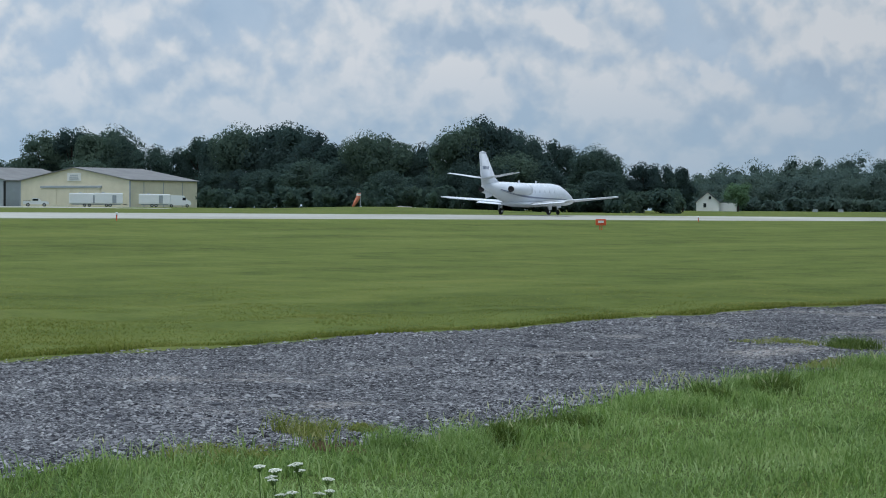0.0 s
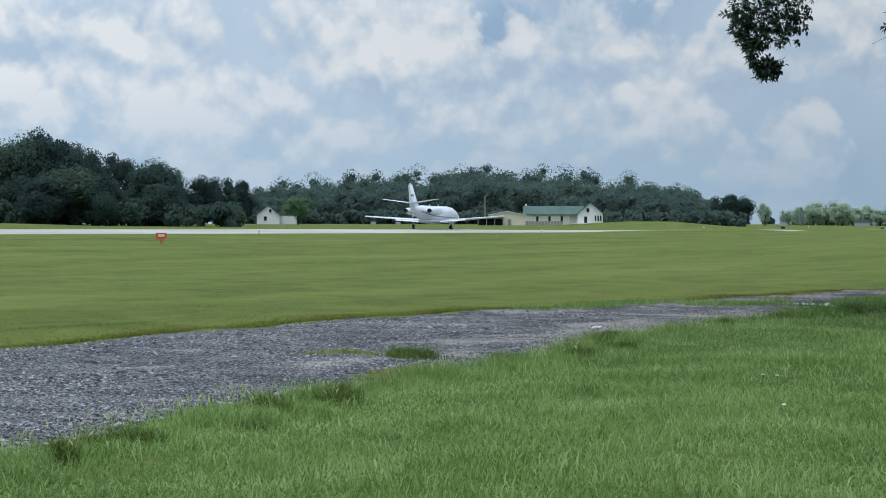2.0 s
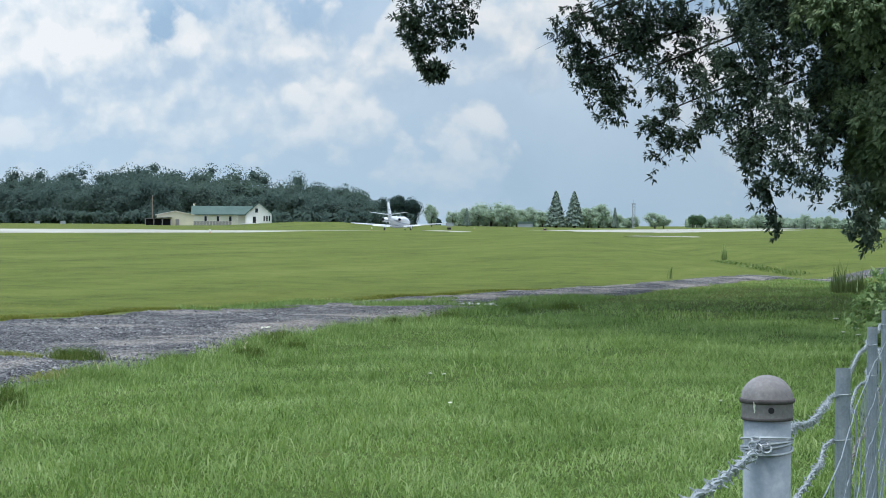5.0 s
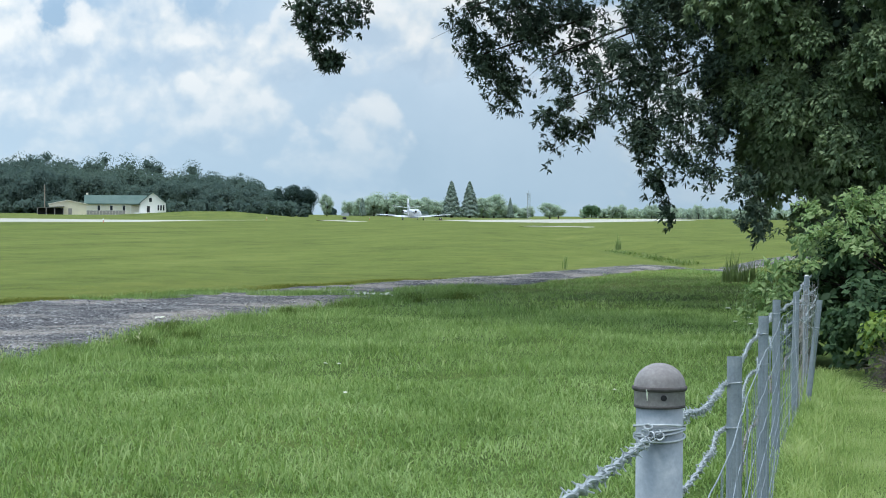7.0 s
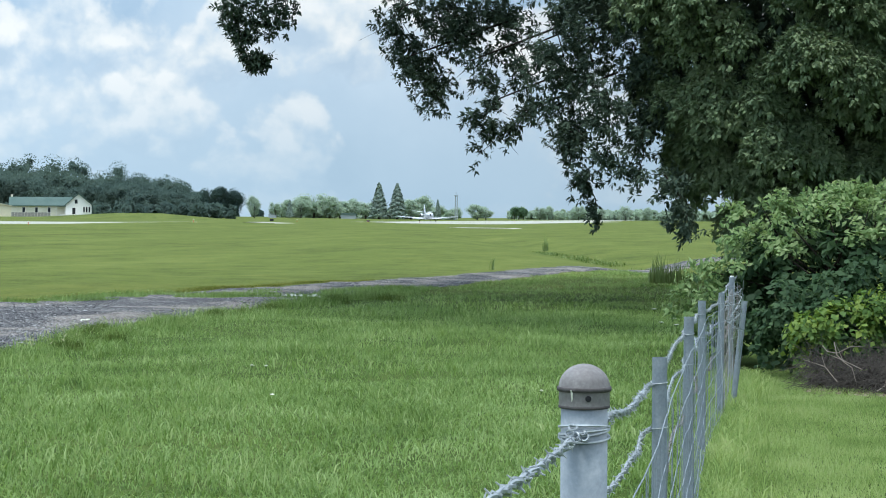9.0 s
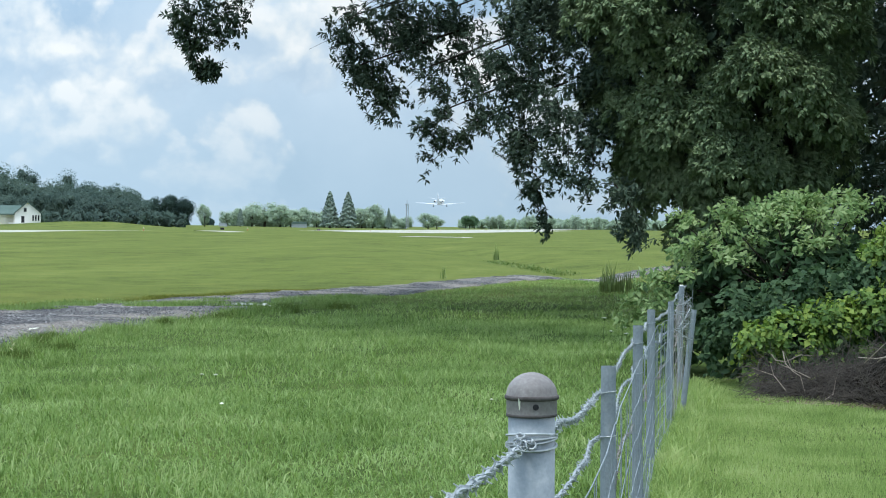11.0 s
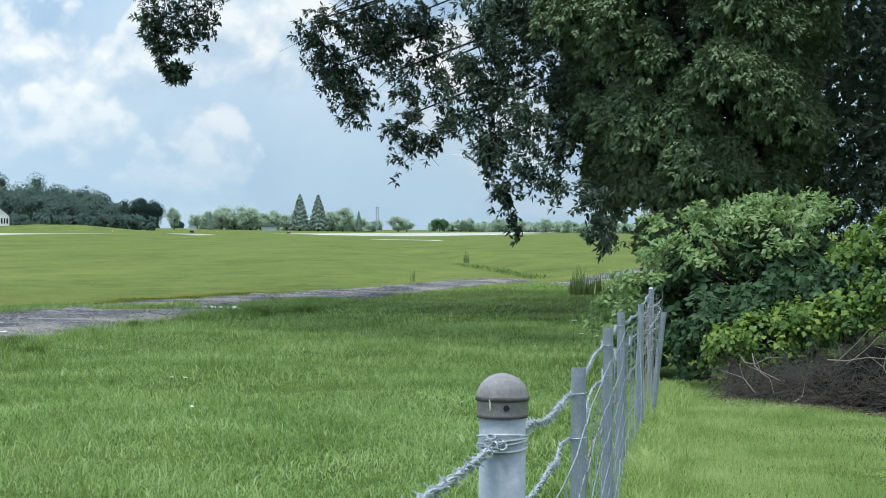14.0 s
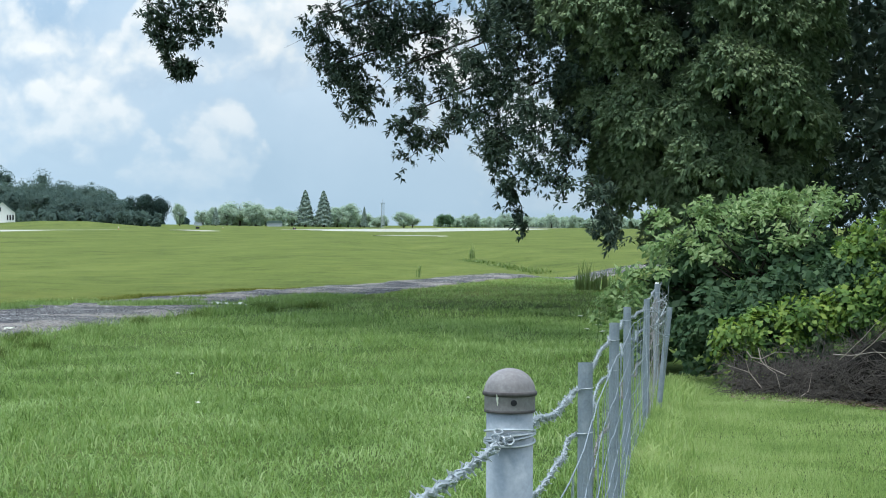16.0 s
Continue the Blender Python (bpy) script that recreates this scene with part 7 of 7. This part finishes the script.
    tagged(part("lawn", blade_mesh("lawn", x, y, gz(x, y) - 0.005, h, 0.005 + 0.005 * rng.random(len(x)), 0.3 + 0.6 * rng.random(len(x)), rng, True), M_LAWN),
           "short bright green lawn beside the fence", "grass", kind="stuff")
    # longer pale grass left standing along the foot of the fence
    n = 9000
    y = rng.uniform(8.5, 19.0, n)
    x = np.interp(y, [8, 12, 15, 18.2], [-0.26, -0.25, -0.19, -0.10]) + rng.normal(size=n) * 0.10 + 0.10
    k = rng.random(n) < 0.25 + 0.75 * clump(x * 0.3, y * 0.9)
    x, y = x[k], y[k]
    h = 0.05 + 0.16 * rng.random(len(x)) ** 1.4
    tagged(part("tall_grass", blade_mesh("tall_grass", x, y, gz(x, y) - 0.01, h, 0.006 + 0.004 * rng.random(len(x)), 0.3 + 0.6 * rng.random(len(x)), rng), M_LAWN),
           "longer pale grass along the foot of the fence", "grass", kind="stuff")
    # sparse grass that closes over the drive where it bends
    x, y = sow(rng, 60000, -13, -6, 32.5, 42, lambda x, y: (x < near_edge(y) + 0.3) & (x > far_edge(y) - 0.2) & (lump(x, y, 0 * x, 1.3, 0.7) + 0.8 * lump(x, y, 0 * x, 3.7, 2.2) > 0.75 - 1.1 * np.exp(-((y - 37.5 - 0.4 * (x + 8.5)) / 2.2) ** 2)))
    tagged(part("sparse_grass", blade_mesh("sparse_grass", x, y, gz(x, y) + 0.01, 0.03 + 0.09 * rng.random(len(x)) ** 2, 0.013 + 0.008 * rng.random(len(x)), 0.3 + 0.7 * rng.random(len(x)), rng, True), M_BLADE),
           "sparse green grass growing over the gravel", "grass", kind="stuff")
    # short stubble of the mown field, thinning with distance
    n = 260000
    az = rng.uniform(radians(-50), radians(-10), n)
    d = 17 + 30 * rng.random(n) ** 1.8
    x, y = d * np.sin(az), d * np.cos(az)
    k = (x < far_edge(y) - 0.1) & (rng.random(n) < np.interp(d, [18, 28, 46], [1.0, 0.75, 0.05])) & (clump(x * 0.6, y * 0.35) > 0.25)
    x, y, d = x[k], y[k], d[k]
    h = (0.010 + 0.020 * rng.random(len(x))) * np.interp(d, [20, 46], [1.0, 0.6])
    tagged(part("field_grass", blade_mesh("field_grass", x, y, gz(x, y) - 0.004, h, 0.010 + 0.010 * rng.random(len(x)), 0.6 + 0.9 * rng.random(len(x)), rng, True), M_FIELD_BLADE),
           "short yellowish green stubble of the mown field", "grass", kind="stuff")
    # uneven fringe where the field meets the drive
    n = 60000
    y = rng.uniform(11, 46, n)
    x = far_edge(y) + 0.16 * np.sin(y * 2.1) * np.sin(y * 0.7) + 0.12 * lump(y, 0 * y, 0 * y, 4.0) - rng.exponential(0.38, n)
    p = clump(x, y * 0.8)
    k = rng.random(n) < 0.35 + 0.65 * p
    x, y, p = x[k], y[k], p[k]
    rim = np.exp(-np.maximum(0, far_edge(y) - x) / 0.5)
    h = (0.012 + 0.03 * rng.random(len(x)) + 0.07 * rng.random(len(x)) ** 7 * p) * (0.35 + rim)
    tagged(part("field_grass", blade_mesh("field_grass", x, y, gz(x, y) - 0.004, h, 0.009 + 0.008 * rng.random(len(x)), 0.4 + 0.7 * rng.random(len(x)), rng), M_FIELD_BLADE),
           "mown yellowish green field grass", "grass", kind="stuff")


M_SEED = leafy("seed_head", (0.24, 0.27, 0.12), (0.36, 0.38, 0.20), (0.48, 0.48, 0.30), 0.3, 0.8, 1.0, 0.05)
M_LAWN = leafy("lawn_blade", (0.11, 0.185, 0.050), (0.29, 0.39, 0.13), (0.52, 0.58, 0.28), 0.45, 0.65, 1.3, 0.12, 0.35)
build_grass()


def stone_material(name, stops):
    m = bpy.data.materials.new(name)
    m.use_nodes = True
    t = m.node_tree
    b = t.nodes["Principled BSDF"]
    b.inputs["Roughness"].default_value = 0.92
    b.inputs["Specular IOR Level"].default_value = 0.08
    g = node(t, "ShaderNodeNewGeometry")
    co = node(t, "ShaderNodeTexCoord")
    n = node(t, "ShaderNodeTexNoise", Scale=90.0, Detail=3.0)
    t.links.new(co.outputs["Object"], n.inputs["Vector"])
    f = math_node(t, "ADD", math_node(t, "MULTIPLY", g.outputs["Random Per Island"], 0.8), math_node(t, "MULTIPLY", n.outputs[0], 0.25))
    t.links.new(ramp(t, f, stops), b.inputs["Base Color"])
    return m


def chips(rng, x, y, s, flat, lift):
    """Angular stone chips: skewed four-sided caps sunk in the bed."""
    n = len(x)
    a = rng.random((n, 1)) * 6.283 + np.array([0, 1.57, 3.14, 4.71]) + rng.normal(size=(n, 4)) * 0.35
    r = s[:, None] * (0.7 + 0.6 * rng.random((n, 4)))
    stretch = 0.6 + 0.8 * rng.random((n, 1))
    ring = np.stack([np.cos(a) * r * stretch, np.sin(a) * r / stretch, -0.15 * s[:, None] + 0 * a], 2)
    top = np.stack([rng.normal(size=n) * 0.35 * s, rng.normal(size=n) * 0.35 * s, s * flat * (0.5 + 0.8 * rng.random(n))], 1)[:, None]
    V = np.concatenate([ring, top], 1) + np.stack([x, y, gz(x, y) + lift], 1)[:, None]
    T = np.array([(0, 1, 4), (1, 2, 4), (2, 3, 4), (3, 0, 4)])
    return mesh_of("gravel", V.reshape(-1, 3), (np.arange(n)[:, None, None] * 5 + T[None]).reshape(-1, 3))


def build_stones():
    rng = np.random.default_rng(31)
    stone = stone_material("crushed_stone", [(0.08, (0.016, 0.016, 0.019)), (0.34, (0.082, 0.083, 0.090)), (0.66, (0.180, 0.181, 0.190)), (0.96, (0.38, 0.378, 0.375))])
    lumps = stone_material("dark_lump", [(0.1, (0.012, 0.012, 0.014)), (0.45, (0.046, 0.046, 0.052)), (0.70, (0.15, 0.15, 0.16)), (0.98, (0.40, 0.40, 0.395))])
    n = 250000
    az = rng.uniform(radians(-52), radians(-8), n)
    d = 10.5 + 40 * rng.random(n) ** 1.8
    x, y = d * np.sin(az), d * np.cos(az)
    k = (x < near_edge(y) - 0.02 + 0.12 * lump(x, y, 0 * x, 4.0)) & (x > far_edge(y) + 0.22 + 0.12 * lump(x, y, 0 * x, 3.0))
    # thinner on the worn wheel tracks
    u = (x - far_edge(y)) / (near_edge(y) - far_edge(y))
    wear = 0.35 + 0.65 * np.clip(np.abs(np.sin(u * 6.6)) + 0.6 * lump(x, y, 0 * x, 1.3) + 0.3 * lump(x, y, 0 * x, 4.1), 0, 1)
    k &= rng.random(n) < wear
    x, y = x[k], y[k]
    s = (0.0055 + 0.008 * rng.random(len(x)) + 0.022 * rng.random(len(x)) ** 6) * np.interp(np.hypot(x, y), [12, 40], [1.0, 1.35])
    tagged(part("gravel", chips(rng, x, y, s, 0.42, 0.02), stone), "loose angular grey crushed stones on the drive", "gravel", kind="stuff")
    # coarser dark lumps pressed up between the small stones, in drifts
    n = 60000
    az = rng.uniform(radians(-52), radians(-14), n)
    d = 10.5 + 24 * rng.random(n) ** 1.5
    x, y = d * np.sin(az), d * np.cos(az)
    k = (x < near_edge(y) - 0.1) & (x > far_edge(y) + 0.3) & (lump(x, y, 0 * x, 1.1, 0.8) + 0.8 * lump(x, y, 0 * x, 3.4, 2.1) > -0.25 + 0.8 * rng.random(n))
    x, y = x[k], y[k]
    s = 0.010 + 0.026 * rng.random(len(x)) ** 3
    tagged(part("gravel", chips(rng, x, y, s, 0.36, 0.022), lumps), "coarser dark stones in drifts on the drive", "gravel", kind="stuff")
    # larger flat stones lying loose
    rr = random.Random(17)
    for x, y, l, dark in [(-10.15, 9.83, 0.075, 1), (-9.85, 9.69, 0.06, 1), (-11.86, 10.72, 0.06, 1), (-10.29, 11.07, 0.07, 1), (-9.39, 10.25, 0.05, 1), (-10.48, 11.99, 0.075, 0), (-12.23, 18.32, 0.11, 1), (-12.11, 18.55, 0.07, 1),
                          (-10.86, 16.84, 0.09, 1), (-10.3, 16.63, 0.08, 1), (-12.17, 15.04, 0.07, 0), (-12.82, 22.69, 0.09, 1), (-11.4, 13.2, 0.05, 0), (-9.7, 13.4, 0.05, 1), (-13.0, 14.1, 0.06, 1)]:
        bm = bmesh.new()
        k = 7
        rim = [(math.cos(6.283 * j / k + rr.uniform(-0.25, 0.25)) * rr.uniform(0.7, 1.15), math.sin(6.283 * j / k) * rr.uniform(0.45, 0.8)) for j in range(k)]
        lo = [bm.verts.new((a * l, b * l, 0.0)) for a, b in rim]
        hi = [bm.verts.new((a * l * 0.86 + rr.uniform(-0.004, 0.004), b * l * 0.86, l * rr.uniform(0.14, 0.30))) for a, b in rim]
        for j in range(k):
            bm.faces.new((lo[j], lo[(j + 1) % k], hi[(j + 1) % k], hi[j]))
        mid = bm.verts.new((0, 0, l * 0.30))
        for j in range(k):
            bm.faces.new((hi[j], hi[(j + 1) % k], mid))
        tagged(part("flat_stone", bm, M_SLATE if dark else M_PALE_STONE, None, m=pose(x, y, float(gz(x, y)) + 0.018, rr.uniform(-6, 6), rr.uniform(-6, 6), rr.uniform(0, 360))),
               "dark flat slaty stone lying in the gravel" if dark else "pale flat stone lying in the gravel", "stone", "larger stones in the gravel")


M_SLATE = surface("dark_slate", [(0.3, (0.035, 0.035, 0.042)), (0.7, (0.085, 0.085, 0.096))], 20.0, 0.8, 0.3, 120.0)
M_PALE_STONE = surface("pale_limestone", [(0.3, (0.24, 0.24, 0.245)), (0.7, (0.38, 0.375, 0.37))], 20.0, 0.85, 0.3, 120.0)
build_stones()


def tuft(name, label, x, y, r, n, h, material, seed, low=0.3, group="", w=0.007, lean=0.35):
    rng = np.random.default_rng(seed)
    ob = thing(name, label, "grass tuft", (x, y, float(gz(x, y)) + 0.01), 0, group)
    a, q = rng.random(n) * 6.283, np.sqrt(rng.random(n)) * r
    px, py = q * np.cos(a) * 1.5, q * np.sin(a)
    hh = h * (low + (1 - low) * rng.random(n)) * (1.1 - 0.6 * q / r)
    tagged(part("foliage", blade_mesh("foliage", px, py, np.zeros(n), hh, w * (0.7 + 0.6 * rng.random(n)), lean + lean * 1.7 * rng.random(n), rng), material, ob), kind="stuff")
    return ob


def tangle(label, x, y, r, n, h, material, seed, squash=1.5, group="tufts in the gravel"):
    """A low irregular plant cushion: several overlapping small tufts under one root."""
    rng = np.random.default_rng(seed)
    ob = thing("grass_tuft", label, "grass tuft", (x, y, float(gz(x, y)) + 0.01), 0, group)
    c = rng.normal(size=(9, 2)) * (r * 0.5 * squash, r * 0.4)
    top = 0.45 + 0.55 * rng.random(9)
    own = rng.integers(0, 9, n)
    px, py = c[own, 0] + rng.normal(size=n) * r * 0.24, c[own, 1] + rng.normal(size=n) * r * 0.2
    hh = h * top[own] * (0.35 + 0.75 * rng.random(n))
    tagged(part("foliage", blade_mesh("foliage", px, py, np.zeros(n), hh, 0.0055 * (0.6 + 0.8 * rng.random(n)), 0.4 + 0.9 * rng.random(n), rng), material, ob), kind="stuff")
    m = n // 3
    P = np.stack([c[own[:m], 0] + rng.normal(size=m) * r * 0.3, c[own[:m], 1] + rng.normal(size=m) * r * 0.25, hh[:m] * 0.6 * rng.random(m) + 0.01], 1)
    L = 0.022 * (0.6 + 0.8 * rng.random(m))
    tagged(part("undergrowth", mesh_of("undergrowth", *kites(P, rng.normal(size=P.shape), rng.normal(size=P.shape) * 0.5 + (0, 0, 1), L, L * 0.6)), material, ob), kind="stuff")
    return ob


def build_weeds():
    # tufts that grow in the gravel
    tangle("dark green grass tuft growing in the gravel", -9.05, 19.80, 0.34, 1300, 0.20, M_TUFT, 1, 1.2)
    tangle("sparse dry tuft in the gravel", -8.25, 17.6, 0.34, 900, 0.15, M_DRY_BLADE, 2)
    tangle("sparse dry tuft in the gravel", -9.9, 19.9, 0.34, 600, 0.10, M_DRY_BLADE, 12)
    tangle("yellowing grass tuft at the gravel edge", -8.30, 9.85, 0.24, 560, 0.22, M_DRY_BLADE, 3, 1.0)
    tangle("yellowing grass tuft at the gravel edge", -8.15, 10.25, 0.13, 420, 0.11, M_DRY_BLADE, 4, 1.0)
    tangle("low yellowing tuft at the gravel edge", -8.15, 8.75, 0.30, 800, 0.09, M_DRY_BLADE, 13)
    tangle("low reddish weed at the gravel edge", -7.9, 9.45, 0.18, 500, 0.06, M_REDDISH, 14)
    rr = random.Random(9)
    # longer tufts in the rough grass
    for k in range(34):
        y = rr.uniform(8, 30)
        x = rr.uniform(float(near_edge(y)) + 0.3, -1.2)
        tuft("grass_tuft", "longer green tuft standing out of the grass", x, y, rr.uniform(0.08, 0.18), 130, rr.uniform(0.13, 0.22), M_BLADE if k % 3 else M_COARSE, 50 + k, group="longer tufts in the rough grass")
    # rank clumps along the edge of the drive
    for k in range(60):
        y = rr.uniform(8.5, 37)
        x = float(near_edge(y)) + 0.1 + abs(rr.gauss(0, 0.3))
        tangle("rank green grass clump at the edge of the gravel", x, y, rr.uniform(0.12, 0.26), 380, rr.uniform(0.15, 0.28), (M_BLADE, M_COARSE, M_TUFT)[k % 3], 200 + k, 1.0, "rank clumps along the drive")
    # tall weeds at the shaded end of the drive and along the ditch
    for k, (x, y, r, h, n) in enumerate([(-1.98, 46.1, 0.22, 0.85, 170), (-1.55, 46.3, 0.20, 0.70, 130), (-1.15, 46.6, 0.22, 0.55, 100), (-10.9, 107.0, 0.12, 1.1, 70), (-7.3, 86, 0.6, 0.30, 60), (-5.2, 76, 0.5, 0.30, 80), (-7.1, 55.0, 0.06, 0.55, 16)]):
        tuft("weed", "tall rank weeds by the ditch", x, y, r, n, h, M_WEED, 90 + k, 0.25, "weeds along the ditch", 0.020, 0.07)
    # a broken line of rank growth marks the lip of the ditch
    for k in range(24):
        y = 69.0 + 33.0 * (k + rr.uniform(-1.3, 1.3)) / 24
        x = -1.5 - 19 * (y - 58) / 95 - 0.7 + rr.gauss(0, 0.35)
        tuft("weed", "low rank weeds along the lip of the ditch", x, y, rr.uniform(0.25, 0.6), rr.randint(14, 50), rr.uniform(0.10, 0.34), (M_WEED, M_TUFT, M_TUFT)[k % 3], 400 + k, 0.2, "weeds along the ditch", 0.035, 0.25)
    # umbels of white flowers
    first = thing("wild_carrot", "white flat-topped wild carrot flower", "flower", (0, 0, -50))
    part("stem", rod([(0, 0, 0), (0.008, 0.005, 0.12), (0.014, 0.0, 0.19)], [0.0028, 0.0024, 0.002], 5), M_STEM, first)
    rng = random.Random(4)
    for k in range(24):
        a, q = k * 2.4, 0.0068 * math.sqrt(k)
        p = Vector((0.014 + q * math.cos(a), q * math.sin(a), 0.228 - 0.25 * q))
        part("ray", rod([(0.014, 0, 0.19), p], 0.0008, 3), M_STEM, first)
        part("floret", lathe([(0, 0.003), (0.0062, 0.002), (0.0055, -0.001), (0, -0.002)], 7), M_PETAL, first, m=Matrix.Translation(p))
    spots = [(-6.54, 7.38, 0.9), (-6.36, 7.3, 1.0), (-6.18, 7.1, 0.9), (-6.09, 6.96, 0.75), (-6.22, 7.33, 0.85), (-6.06, 7.15, 1.05), (-5.94, 7.15, 0.85), (-5.77, 6.73, 0.8), (-5.64, 6.73, 0.9), (-5.67, 6.84, 0.7), (-5.74, 6.61, 0.8)]
    spots += [(-4.25, 16.55, 0.55), (-4.1, 16.6, 0.5), (-1.55, 14.9, 0.4), (-1.25, 26.7, 1.1), (-0.92, 24.0, 1.2), (-0.80, 23.6, 1.0), (-1.05, 24.6, 0.9)]
    for x, y, s in spots:
        ob = copy_thing(first, pose(x, y, float(gz(x, y)), rng.uniform(-8, 8), rng.uniform(-8, 8), rng.uniform(0, 360)) @ Matrix.Diagonal((s, s, 1.0 if s <= 1 else 1.3, 1)))
        tagged(ob, "", "", "white wild carrot flowers")
    # scraps of white plastic litter at the end of the gravel
    for k, (x, y, l) in enumerate([(-7.70, 34.6, 0.16), (-8.02, 34.6, 0.13), (-8.2, 34.4, 0.08), (-3.61, 14.75, 0.028), (-9.1, 26.3, 0.09)]):
        bm = bmesh.new()
        bmesh.ops.create_grid(bm, x_segments=5, y_segments=4, size=0.5)
        for v in bm.verts:
            v.co = Vector((v.co.x * l * 1.4, v.co.y * l, 0.10 + 0.35 * l * noise.noise(v.co * 3.0 + Vector((k, 0, 0)))))
        bmesh.ops.solidify(bm, geom=bm.faces[:], thickness=0.003)
        tagged(part("litter_scrap", bm, M_PETAL, None, m=pose(x, y, float(gz(x, y)), 0, 0, 40 * k)), "crumpled white scrap lying in the grass", "litter")


M_REDDISH = leafy("reddish_weed", (0.09, 0.075, 0.035), (0.17, 0.12, 0.07), (0.26, 0.20, 0.11), 0.3, 0.8, 2.0, 0.1)
M_TUFT = leafy("tuft_blade", (0.05, 0.09, 0.02), (0.10, 0.155, 0.035), (0.20, 0.24, 0.08), 0.4, 0.6, 0.6, 0.2)
M_WEED = leafy("weed_leaf", (0.12, 0.18, 0.06), (0.19, 0.26, 0.09), (0.29, 0.35, 0.15), 0.35, 0.6, 0.8)
build_weeds()


# ---------------------------------------------------------------- what moves
def motions():
    # seconds, distance along the runway, height of the wheels above it, nose up (degrees)
    run = [(0.0, 131.0, 0, 0), (0.5, 147.2, 0, 0), (1.0, 164.0, 0, 0), (1.5, 181.2, 0, 0), (2.0, 199.0, 0, 0), (2.5, 217.6, 0, 0), (3.0, 237.0, 0, 0), (3.5, 257.2, 0, 0), (4.0, 278.2, 0, 0), (4.5, 300.0, 0, 0),
           (5.5, 346.0, 0, 0), (6.3, 385.5, 0, 0), (7.0, 422.4, 0, 0), (7.5, 450.4, 0, 0), (8.0, 479.4, 0, 0.5), (8.5, 509.5, 0, 0.8), (9.0, 541.0, 0.05, 2.0), (9.6, 579.5, 0.9, 4.0), (10.2, 619.0, 3.2, 4.5), (10.8, 659.0, 6.8, 3.0),
           (11.4, 699.5, 10.9, 1.2), (12.0, 738.5, 15.9, 0.6), (12.5, 772.0, 20.0, 0.6), (13.0, 805.0, 24.5, 0.8), (13.5, 839.0, 29.0, 1.0), (14.0, 872.0, 33.5, 1.2), (15.0, 938.0, 42.5, 1.5), (16.0, 1004.0, 51.5, 1.8)]
    rows = []
    for t, y, h, up in run:
        z = float(np.interp(y, PROF_Y, MID_Z)) + 0.05
        rows.append((t, pose(-88.0, y, z + h, up, 0, 0)))
    walk(AIRCRAFT, rows)


motions()
